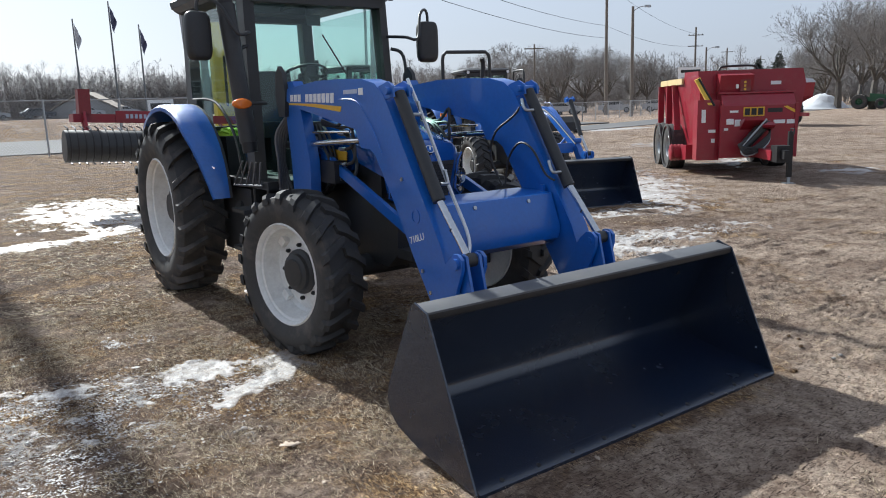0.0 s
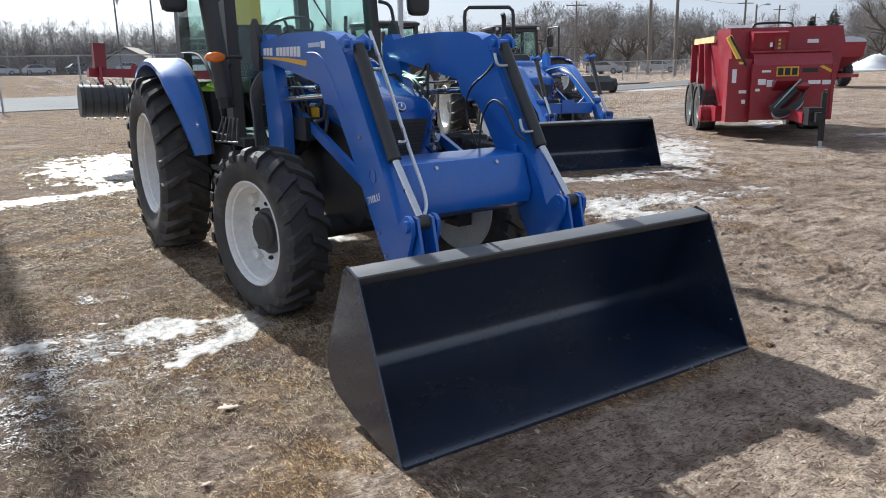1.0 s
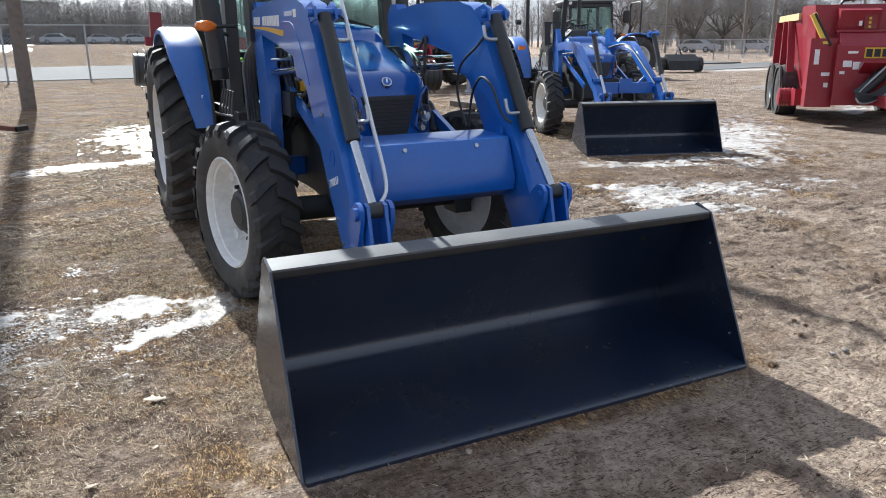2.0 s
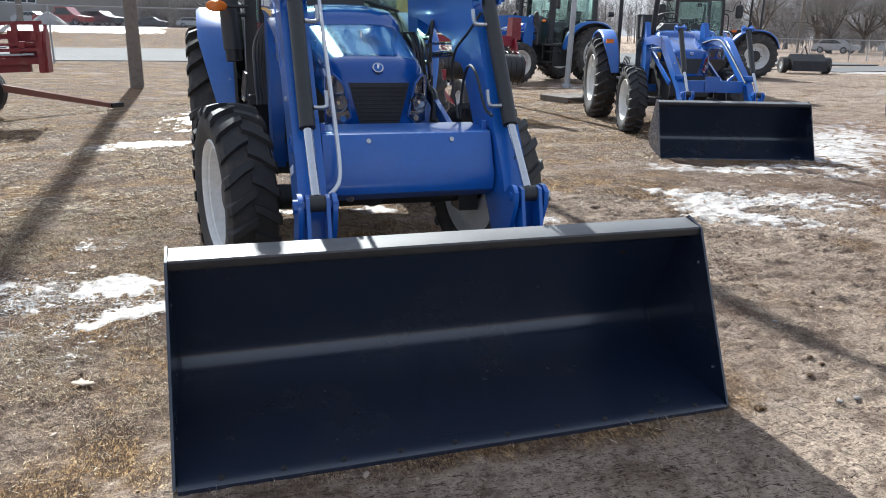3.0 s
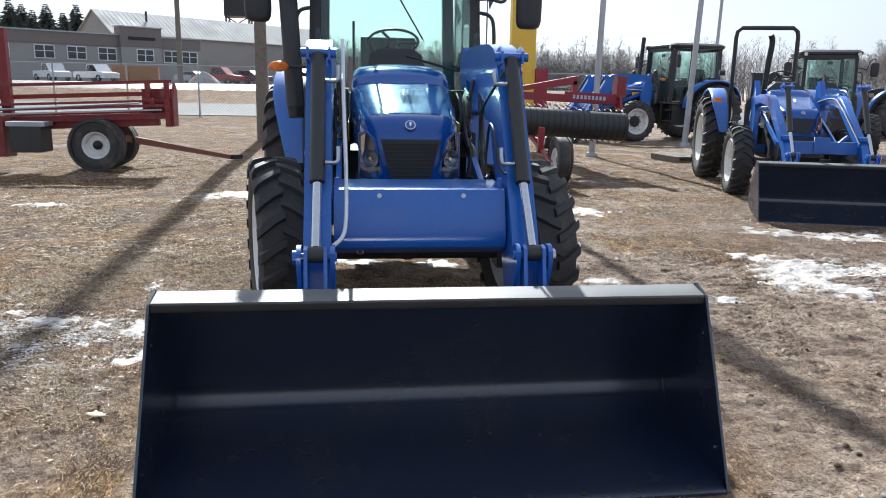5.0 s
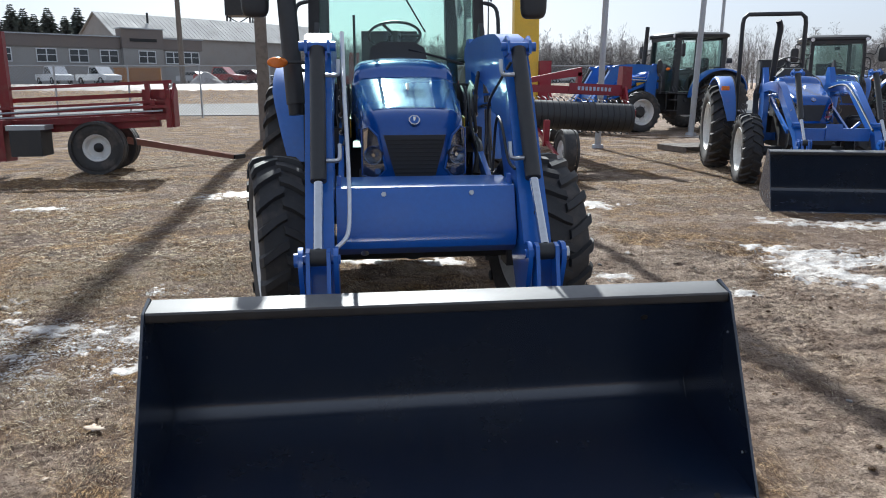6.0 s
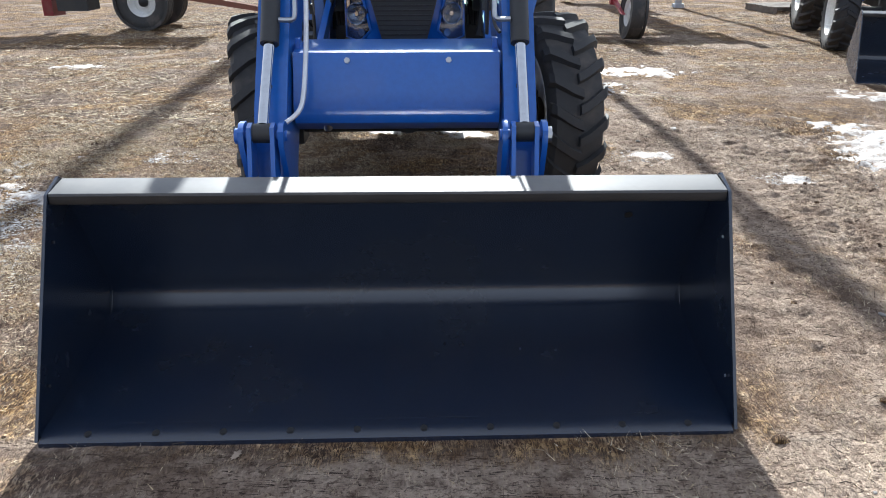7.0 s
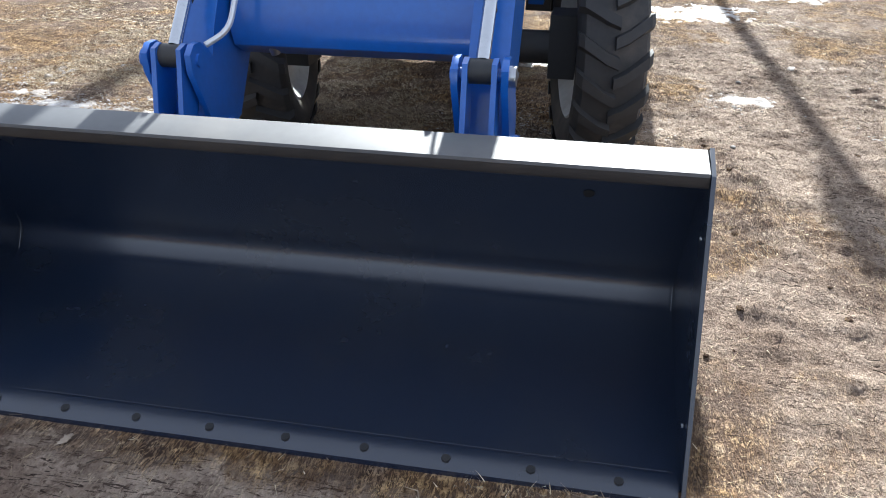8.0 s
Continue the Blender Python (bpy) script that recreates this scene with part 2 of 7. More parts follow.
    damp = math_node("MINIMUM", damp, math_node("ADD", math_node("MULTIPLY", gap2.outputs["Value"], 0.8), math_node("MULTIPLY", tuft, 2.6)))
    c = mixc(t, link, ramp(t, link, math_node("MULTIPLY", damp, 0.25), [grey(0.42, 0.62), grey(0.66, 0)]), c, (0.15, 0.098, 0.074))
    # rotten ice grains caught in the grass
    frost = t.nodes.new("ShaderNodeVectorMath")
    frost.operation = "DISTANCE"
    frost.inputs[1].default_value = (-2.25, 1.95, 0.0)
    link(v, frost.inputs[0])
    icy = math_node("SUBTRACT", 1.15, frost.outputs["Value"])
    icy = math_node("MINIMUM", math_node("MAXIMUM", icy, 0.0), 0.6)
    spread = noise_tex(t, link, v, 3.4, 5.0, 0.65, 0.6)
    icy = math_node("ADD", math_node("MULTIPLY", icy, 0.34), math_node("ADD", math_node("MULTIPLY", spread, 0.62), math_node("MULTIPLY", fine, 0.7)))
    c = mixc(t, link, ramp(t, link, icy, [grey(0.90, 0), grey(0.93, 0.9)]), c, (0.66, 0.645, 0.63))
    blotch = noise_tex(t, link, v, 2.3, 7.0, 0.72, 0.8)
    c = mixc(t, link, ramp(t, link, blotch, [grey(0.40, 0.85), grey(0.55, 0)]), c, (0.50, 0.45, 0.425), "MULTIPLY")
    far = noise_tex(t, link, v, 0.25, 6.0, 0.7)
    c = mixc(t, link, ramp(t, link, far, [grey(0.38, 0.5), grey(0.52, 0)]), c, (0.23, 0.165, 0.125))
    c = mixc(t, link, 1.0, c, (1.01, 0.99, 0.975), "MULTIPLY")
    link(c, b.inputs["Base Color"])
    b.inputs["Roughness"].default_value = 0.92
    b.inputs["Specular IOR Level"].default_value = 0.2
    h = math_node("ADD", math_node("MULTIPLY", mat, 0.013), math_node("MULTIPLY", tuft, 0.05))
    grit = noise_tex(t, link, v, 150.0, 3.0, 0.7, 0.3)
    h = math_node("ADD", h, math_node("ADD", math_node("MULTIPLY", mid, 0.034), math_node("MULTIPLY", fine, 0.019)))
    h = math_node("ADD", h, math_node("MULTIPLY", grit, 0.0065))
    bump(t, link, b, h, 1.0, 1.0)
    return m


SOIL = soil_material()


def ice_material():
    m, t, b, link = nodes_of("grainy_ice")
    v = coords(t)
    big = noise_tex(t, link, v, 5.0, 7.0, 0.7)
    fine = noise_tex(t, link, v, 55.0, 6.0, 0.75)
    c = ramp(t, link, big, [(0.32, (0.24, 0.195, 0.16)), (0.46, (0.47, 0.44, 0.41)), (0.62, (0.66, 0.65, 0.64))])
    c = mixc(t, link, ramp(t, link, fine, [grey(0.50, 0), grey(0.62, 0.75)]), c, (0.2, 0.155, 0.12))
    link(ramp(t, link, big, [grey(0.3, 0.3), grey(0.7, 0.6)]), b.inputs["Roughness"])
    b.inputs["Specular IOR Level"].default_value = 0.35
    grit = noise_tex(t, link, v, 160.0, 4.0, 0.75)
    c = mixc(t, link, ramp(t, link, grit, [grey(0.50, 0), grey(0.60, 0.7)]), c, (0.24, 0.19, 0.15))
    cover = t.nodes.new("ShaderNodeAttribute")
    cover.attribute_name = "cover"
    rim = t.nodes.new("ShaderNodeMath")
    rim.operation = "MULTIPLY_ADD"
    link(fine, rim.inputs[0])
    rim.inputs[1].default_value = 0.30
    link(cover.outputs["Fac"], rim.inputs[2])
    c = mixc(t, link, ramp(t, link, rim.outputs[0], [grey(0.10, 1.0), grey(0.20, 0.55), grey(0.33, 0.0)]), c, (0.17, 0.125, 0.098))
    link(c, b.inputs["Base Color"])
    bump(t, link, b, fine, 0.8, 0.010)
    return m


ICE = ice_material()


def straw_material():
    m, t, b, link = nodes_of("dead_grass")
    g = t.nodes.new("ShaderNodeNewGeometry")
    link(ramp(t, link, g.outputs["Random Per Island"], [(0.0, (0.06, 0.042, 0.031)), (0.36, (0.25, 0.18, 0.125)), (0.72, (0.60, 0.465, 0.28)), (1.0, (0.90, 0.77, 0.56))]), b.inputs["Base Color"])
    b.inputs["Roughness"].default_value = 0.75
    return m


STRAW = straw_material()
ICEGRAIN = surface("white_ice_grains", (0.60, 0.575, 0.55), 0.6, dirt=(0.28, 0.22, 0.17), dirt_amount=0.3, grain=120, scale2=20, relief=0.3)
ASPHALT = surface("salted_road", (0.145, 0.142, 0.14), 0.9, dirt=(0.235, 0.23, 0.225), dirt_amount=0.3, grain=3, scale2=0.35, spec=0.15)
GRAVEL = surface("pale_gravel", (0.33, 0.28, 0.23), 0.9, dirt=(0.24, 0.19, 0.15), dirt_amount=0.4, grain=12, relief=0.6, scale2=0.5)


# ---- mesh helpers ----
def part(name, bm, material, parent=None, label="", bevel=0.0, smooth=40.0, seg=2):
    """Links a bmesh as one mesh object, under parent where there is one."""
    if bevel:
        edges = [e for e in bm.edges if len(e.link_faces) == 2 and e.calc_face_angle(0) > radians(28)]
        if edges:
            bmesh.ops.bevel(bm, geom=edges, offset=bevel, offset_type="OFFSET", segments=seg, profile=0.6, affect="EDGES", clamp_overlap=True)
    bmesh.ops.recalc_face_normals(bm, faces=bm.faces)
    me = bpy.data.meshes.new(name)
    bm.to_mesh(me)
    bm.free()
    me.materials.append(material)
    if smooth:
        me.shade_smooth()
        me.set_sharp_from_angle(angle=radians(smooth))
    ob = new(name, me)
    if parent:
        ob.parent = parent
    if label:
        ob["label"] = label
    return ob


def raw(name, verts, faces, material, parent=None, label="", smooth=0.0):
    me = bpy.data.meshes.new(name)
    me.from_pydata([tuple(p) for p in verts], [], [tuple(f) for f in faces])
    me.materials.append(material)
    if smooth:
        me.shade_smooth()
        me.set_sharp_from_angle(angle=radians(smooth))
    ob = new(name, me)
    if parent:
        ob.parent = parent
    if label:
        ob["label"] = label
    return ob


def thing(name, m, label, category, group=""):
    e = new(name)
    e.empty_display_size = 0.2
    e.matrix_basis = m
    return tagged(e, label, category, group)


def B():
    return bmesh.new()


def box(bm, x0, x1, y0, y1, z0, z1, m=None):
    vs = [bm.verts.new(Vector(p) if m is None else m @ Vector(p)) for p in ((x0, y0, z0), (x1, y0, z0), (x1, y1, z0), (x0, y1, z0), (x0, y0, z1), (x1, y0, z1), (x1, y1, z1), (x0, y1, z1))]
    for f in ((3, 2, 1, 0), (4, 5, 6, 7), (0, 1, 5, 4), (1, 2, 6, 5), (2, 3, 7, 6), (3, 0, 4, 7)):
        bm.faces.new([vs[i] for i in f])
    return bm


def prism_x(bm, pts, x0, x1):
    """A closed (y, z) outline pushed along x."""
    a = [bm.verts.new((x0, y, z)) for y, z in pts]
    b = [bm.verts.new((x1, y, z)) for y, z in pts]
    n = len(pts)
    bm.faces.new(a), bm.faces.new(b[::-1])
    for i in range(n):
        bm.faces.new((a[i], b[i], b[(i + 1) % n], a[(i + 1) % n]))
    return bm


def sheet_x(bm, pts, x0, x1, thick):
    """An open (y, z) line as a bent plate of that thickness along x."""
    n = len(pts)
    off = []
    for i, (y, z) in enumerate(pts):
        p, q = pts[max(i - 1, 0)], pts[min(i + 1, n - 1)]
        d = Vector((q[0] - p[0], q[1] - p[1])).normalized()
        off.append((y - d.y * thick, z + d.x * thick))
    return prism_x(bm, list(pts) + off[::-1], x0, x1)


def frame_of(d):
    d = Vector(d).normalized()
    u = d.orthogonal().normalized()
    return d, u, d.cross(u)


def rod(bm, p, q, r, r2=None, n=12):
    """A round bar from p to q."""
    p, q = Vector(p), Vector(q)
    r2 = r if r2 is None else r2
    d, u, w = frame_of(q - p)
    a, b = [], []
    for i in range(n):
        k = 2 * math.pi * i / n
        s = u * math.cos(k) + w * math.sin(k)
        a.append(bm.verts.new(p + s * r)), b.append(bm.verts.new(q + s * r2))
    bm.faces.new(a[::-1]), bm.faces.new(b)
    for i in range(n):
        bm.faces.new((a[i], a[(i + 1) % n], b[(i + 1) % n], b[i]))
    return bm


def smooth_path(pts, per=6):
    pts = [Vector(p) for p in pts]
    if len(pts) < 3:
        return pts
    out = []
    for i in range(len(pts) - 1):
        p0, p1, p2, p3 = pts[max(i - 1, 0)], pts[i], pts[i + 1], pts[min(i + 2, len(pts) - 1)]
        for k in range(per):
            s = k / per
            out.append(0.5 * ((2 * p1) + (p2 - p0) * s + (2 * p0 - 5 * p1 + 4 * p2 - p3) * s * s + (3 * p1 - p0 - 3 * p2 + p3) * s ** 3))
    out.append(pts[-1])
    return out


def pipe(bm, pts, r, n=8, per=6, curved=True):
    """A bent tube through the points."""
    path = smooth_path(pts, per) if curved else [Vector(p) for p in pts]
    u = None
    rings = []
    for i, p in enumerate(path):
        d = (path[min(i + 1, len(path) - 1)] - path[max(i - 1, 0)]).normalized()
        u = d.orthogonal().normalized() if u is None else (u - d * u.dot(d)).normalized()
        w = d.cross(u)
        rings.append([bm.verts.new(p + (u * math.cos(2 * math.pi * k / n) + w * math.sin(2 * math.pi * k / n)) * r) for k in range(n)])
    for a, b in zip(rings, rings[1:]):
        for k in range(n):
            bm.faces.new((a[k], a[(k + 1) % n], b[(k + 1) % n], b[k]))
    bm.faces.new(rings[0][::-1]), bm.faces.new(rings[-1])
    return bm


def lathe_x(bm, prof, n=40, m=None, closed=False):
    """A (along x, radius) line turned round the x axis."""
    m = m or Matrix()
    rings = []
    for x, r in prof:
        rings.append([bm.verts.new(m @ Vector((x, r * math.cos(2 * math.pi * k / n), r * math.sin(2 * math.pi * k / n)))) for k in range(n)])
    pairs = list(zip(rings, rings[1:])) + ([(rings[-1], rings[0])] if closed else [])
    for a, b in pairs:
        for k in range(n):
            bm.faces.new((a[k], a[(k + 1) % n], b[(k + 1) % n], b[k]))
    if not closed:
        for ring, r in ((rings[0], prof[0][1]), (rings[-1], prof[-1][1])):
            bm.faces.new(ring)
    return bm


def loft(bm, rings, cap=True):
    rs = [[bm.verts.new(p) for p in ring] for ring in rings]
    n = len(rs[0])
    for a, b in zip(rs, rs[1:]):
        for k in range(n):
            bm.faces.new((a[k], a[(k + 1) % n], b[(k + 1) % n], b[k]))
    if cap:
        bm.faces.new(rs[0][::-1]), bm.faces.new(rs[-1])
    return bm


def wheel(parent, centre, r, width, rim_r, steer=0.0, lugs=20, side=1, rim=None, lug_h=0.035, hub=True, tread="bar", name="wheel", split=True):
    """A wheel under parent: tyre with bars, dished rim, hub, nuts. side -1 faces -x, +1 faces +x."""
    w = part(name, lathe_x(B(), [(-0.02, 0.045), (0.02, 0.045)], 12), DARKMETAL, parent)
    w.matrix_basis = pose(*centre, 0, 0, steer) @ (Matrix() if side > 0 else pose(0, 0, 0, 0, 0, 180))
    h = width / 2
    rc = r - (lug_h if tread == "bar" else 0.0)
    prof = [(-h * 0.72, rim_r * 0.97), (-h * 0.86, rim_r * 1.06), (-h * 1.0, rim_r + (rc - rim_r) * 0.45), (-h * 0.98, rim_r + (rc - rim_r) * 0.72), (-h * 0.84, rc * 0.972), (-h * 0.45, rc * 0.995), (0, rc)]
    prof += [(-x, q) for x, q in prof[-2::-1]]
    bm = lathe_x(B(), prof, 56, closed=True)
    if tread == "bar":
        for s in (-1, 1):
            shared = None
            for k in range(lugs):
                a0 = 2 * math.pi * (k + (0.5 if s > 0 else 0)) / lugs
                if split and shared:
                    lug = new("tread_bar", shared)
                    lug.parent = w
                    lug.matrix_basis = pose(0, 0, 0, -360 * k / lugs)
                    continue
                rings = []
                for f, top in ((-0.06, 1.0), (0.3, 1.0), (0.62, 1.0), (0.9, 0.97), (1.04, 0.86)):
                    x = s * h * f
                    a = a0 + abs(f) * 0.62 * h / r * 1.15
                    base = rc * (1.0 - 0.03 * f * f) - 0.01 if f < 1 else rc * 0.90
                    tp = base + 0.012 + lug_h * top if f < 1 else base + 0.02 + lug_h * 0.7
                    tw = 0.026 / r * (1.0 + 0.2 * f)
                    ring = []
                    for da, q in ((-tw * 1.25, base), (-tw * 0.8, tp), (tw * 0.8, tp), (tw * 1.25, base)):
                        ring.append((x, q * math.sin(a + da), q * math.cos(a + da)))
                    rings.append(ring)
                if split:
                    shared = part("tread_bar", loft(B(), rings), RUBBER, w, smooth=35).data
                else:
                    loft(bm, rings)
    else:
        for x in (-0.5, -0.18, 0.18, 0.5):
            lathe_x(bm, [(x * width - 0.004, rc * 0.9), (x * width - 0.004, rc * 1.006), (x * width + 0.03, rc * 1.006), (x * width + 0.03, rc * 0.9)], 40, closed=True)
    part("tyre", bm, RUBBER, w, smooth=35)
    q = rim_r
    k0 = -0.32
    rp = [(h * 0.80, q * 1.035), (h * 0.86, q * 1.0), (h * 0.74, q * 0.955), (h * 0.62, q * 0.945), (h * 0.58, q * 0.90), (h * 0.1, q * 0.875), (h * (k0 + 0.10), q * 0.85), (h * k0, q * 0.78), (h * (k0 + 0.16), q * 0.64), (h * (k0 + 0.20), q * 0.45), (h * (k0 + 0.16), q * 0.30), (h * (k0 - 0.02), q * 0.28), (h * (k0 - 0.10), q * 0.45), (h * (k0 - 0.08), q * 0.8), (-h * 0.55, q * 0.90), (-h * 0.74, q * 0.95), (-h * 0.84, q * 1.0), (-h * 0.8, q * 1.035), (-h * 0.7, q * 1.0), (0, q * 0.93), (h * 0.7, q * 1.0)]
    rm = part("rim", lathe_x(B(), rp, 48, closed=True), rim or WHITEPAINT, w, smooth=35)
    if hub:
        bm = lathe_x(B(), [(-h * 0.3, q * 0.46), (h * 0.02, q * 0.45), (h * 0.10, q * 0.38), (h * 0.26, q * 0.37), (h * 0.33, q * 0.29), (h * 0.40, q * 0.27), (h * 0.42, 0.001)], 24)
        part("hub", bm, BLACK, w, smooth=35)
        for k in range(8):
            a = 2 * math.pi * k / 8
            bm = lathe_x(B(), [(-h * 0.2, 0.014), (h * 0.0, 0.014), (h * 0.05, 0.009)], 6, pose(0, q * 0.54 * math.cos(a), q * 0.54 * math.sin(a)))
            part("wheel_nut", bm, DARKMETAL, rm, smooth=0)
        for k in range(4):
            a = 2 * math.pi * (k + 0.5) / 4
            box_m = pose(0, 0, 0, math.degrees(a)) @ pose(0, 0, q * 0.79)
            part("rim_lug", box(B(), -h * 0.30, h * 0.02, -0.032, 0.032, -0.03, 0.03, box_m), rim or WHITEPAINT, rm, bevel=0.005)
    return w


# ---- ground ----
def vnoise(x, y, seed=0):
    """Smooth value noise on numpy arrays, 0 to 1."""
    xi, yi = np.floor(x).astype(np.int64), np.floor(y).astype(np.int64)
    fx, fy = x - xi, y - yi
    fx, fy = fx * fx * (3 - 2 * fx), fy * fy * (3 - 2 * fy)

    def hsh(a, b):
        h = (a * 374761393 + b * 668265263 + seed * 144665) & 0xFFFFFFFF
        h = ((h ^ (h >> 13)) * 1274126177) & 0xFFFFFFFF
        return ((h ^ (h >> 16)) & 0xFFFF) / 65535.0
    return (hsh(xi, yi) * (1 - fx) + hsh(xi + 1, yi) * fx) * (1 - fy) + (hsh(xi, yi + 1) * (1 - fx) + hsh(xi + 1, yi + 1) * fx) * fy


def fbm(x, y, octaves=4, seed=0):
    total, amp, norm = 0, 1.0, 0.0
    for k in range(octaves):
        total = total + amp * vnoise(x * 2 ** k + 13.7 * k, y * 2 ** k - 7.1 * k, seed + k)
        norm += amp
        amp *= 0.55
    return total / norm


def ground_z(x, y):
    """Height of the ground: a slight fall to +x, lumps, ruts in the drive lane."""
    x, y = np.asarray(x, float), np.asarray(y, float)
    s = np.clip((x - 1.1) / 2.4, 0, 1)
    z = -0.055 * s * s * (3 - 2 * s)
    near = np.exp(-((np.abs(x) / 30) ** 4 + (np.abs(y - 4) / 30) ** 4))
    rough = 0.35 + 0.65 * np.clip((x - 0.9) / 1.2, 0, 1)
    z = z + near * (0.022 * (fbm(x * 1.6, y * 1.6, 4, 3) - 0.5) + rough * 0.034 * (fbm(x * 6.5, y * 6.5, 4, 11) - 0.55) + 0.030 * (fbm(x * 17, y * 17, 3, 31) - 0.5))
    lane = np.clip((x - 1.75) / 0.4, 0, 1) * np.clip((5.2 - y) / 1.5, 0, 1) * near
    u = x * 0.93 - y * 0.36 + 0.12 * np.sin(y * 1.7)
    band = (u * 0.9) % 1.0
    bars = np.sin((y * 0.93 + x * 0.36 + 0.55 * np.abs(band - 0.3)) * 84)
    tread = np.clip(bars * 1.6, -1, 0.6) * np.clip((0.3 - np.abs(band - 0.3)) * 9, 0, 1)
    z = z + lane * 0.011 * tread * np.clip((fbm(x * 2.5, y * 2.5, 2, 51) - 0.40) * 9, 0, 1)
    clod = fbm(x * 11, y * 11, 3, 61)
    z = z + lane * 0.05 * np.clip(clod - 0.62, 0, 1)
    # trodden and rutted crust with steep little edges
    crust = (0.3 + 0.7 * np.clip((x - 0.8) / 0.7, 0, 1)) * np.clip((6.5 - y) / 2.5, 0, 1) * near
    z = z + crust * (0.011 * np.clip((fbm(x * 2.6 + y, y * 9.5 - 2 * x, 4, 71) - 0.48) * 14, 0, 1) + 0.0095 * np.clip((fbm(x * 5.5, y * 18 + x, 3, 73) - 0.5) * 11, 0, 1) - 0.006)
    # pressed flat under the main bucket
    flat = np.clip(1.6 - np.maximum(np.abs(x) / 0.9, np.abs(y - 0.2) / 0.45), 0, 1)
    z = z * (1 - flat) - 0.008 * flat
    # a low swell under the trailer
    z = z + 0.075 * np.exp(-(((x + 4.6) / 2.6) ** 2 + ((y - 10.7) / 1.6) ** 2))
    # the land beyond the road lies higher
    u = np.clip((y - 57) / 12, 0, 1)
    v = np.clip((48 - x) / 25, 0, 1)
    z = z + 1.5 * u * u * (3 - 2 * u) * v * v * (3 - 2 * v)
    return z - 0.004


def axis_lines(a, b, step, far, growth=1.05):
    core = list(np.arange(a, b + step / 2, step))
    lo, hi, d1 = [], [], step
    while (lo[-1] if lo else a) > -far:
        d1 *= growth
        lo.append((lo[-1] if lo else a) - d1)
    d1 = step
    while (hi[-1] if hi else b) < far:
        d1 *= growth
        hi.append((hi[-1] if hi else b) + d1)
    return np.array(lo[::-1] + core + hi)


gx, gy = axis_lines(-2.9, 3.5, 0.018, 1800, 1.06), axis_lines(-1.4, 4.0, 0.018, 1800, 1.06)
GX, GY = np.meshgrid(gx, gy)
GZ = ground_z(GX, GY)
nx, ny = len(gx), len(gy)
ii = np.arange(nx * ny).reshape(ny, nx)
quads = np.stack([ii[:-1, :-1], ii[:-1, 1:], ii[1:, 1:], ii[1:, :-1]], -1).reshape(-1, 4)
ground_me = bpy.data.meshes.new("ground")
ground_me.from_pydata(np.stack([GX, GY, GZ], -1).reshape(-1, 3).tolist(), [], quads.tolist())
ground_me.materials.append(SOIL)
ground_me.shade_smooth()
tagged(new("ground", ground_me), "bare brown soil with dead matted grass and ruts", "ground", kind="structure")


def ice(blobs, x0, x1, y0, y1, step, seed, label, broken=0.55):
    """A thin sheet of ice that dips under the soil at its ragged edge. blobs: centre, half lengths, turn, firmness."""
    xs, ys = np.arange(x0, x1, step), np.arange(y0, y1, step)
    X, Y = np.meshgrid(xs, ys)
    mask = np.full(X.shape, -1.0)
    for cx, cy, rx, ry, turn, firm in blobs:
        c, s = math.cos(radians(turn)), math.sin(radians(turn))
        u, v = ((X - cx) * c + (Y - cy) * s) / rx, (-(X - cx) * s + (Y - cy) * c) / ry
        mask = np.maximum(mask, firm - np.sqrt(u * u + v * v) * max(firm, 0.3))
    mask = mask + broken * (1.1 * (fbm(X * 2.6, Y * 2.6, 4, seed) - 0.55) + 1.3 * (fbm(X * 9, Y * 9, 4, seed + 9) - 0.52) + 0.5 * (fbm(X * 33, Y * 33, 3, seed + 19) - 0.5))
    Z = ground_z(X, Y) + np.clip(mask * 0.06, -0.03, 0.005) + 0.009 * (fbm(X * 24, Y * 24, 3, seed + 5) - 0.5)
    keep = mask > -0.25
    n = len(xs)
    idx = np.arange(X.size).reshape(X.shape)
    kq = keep[:-1, :-1] | keep[:-1, 1:] | keep[1:, 1:] | keep[1:, :-1]
    q = np.stack([idx[:-1, :-1], idx[:-1, 1:], idx[1:, 1:], idx[1:, :-1]], -1)[kq]
    used = np.unique(q)
    back = np.full(X.size, -1)
    back[used] = np.arange(len(used))
    pts = np.stack([X, Y, Z], -1).reshape(-1, 3)[used]
    me = bpy.data.meshes.new("ice_patch")
    me.from_pydata(pts.tolist(), [], back[q].tolist())
    me.attributes.new("cover", "FLOAT", "POINT").data.foreach_set("value", mask.reshape(-1)[used].astype(np.float32))
    me.materials.append(ICE)
    me.shade_smooth()
    return tagged(new("ice_patch", me), label, "ice", kind="structure")


ice([(-1.47, 2.23, 0.22, 0.24, 0, 0.55), (-1.08, 2.02, 0.13, 0.36, -8, 0.5), (-1.28, 1.78, 0.36, 0.10, 28, 0.5), (-1.78, 1.68, 0.45, 0.10, 8, 0.02)], -2.6, -0.5, 1.0, 3.0, 0.014, 21, "grey-white ragged ice beside the tractor wheel", 0.62)
ice([(-2.2, 1.75, 0.75, 0.75, 0, -0.08), (-1.9, 3.18, 0.3, 0.16, 0, 0.05), (-2.75, 2.4, 0.8, 0.9, 0, -0.09), (-2.1, 2.42, 0.4, 0.2, 20, 0.05)], -3.8, -1.5, 0.6, 3.8, 0.014, 33, "broken scraps of ice among dead grass", 0.95)
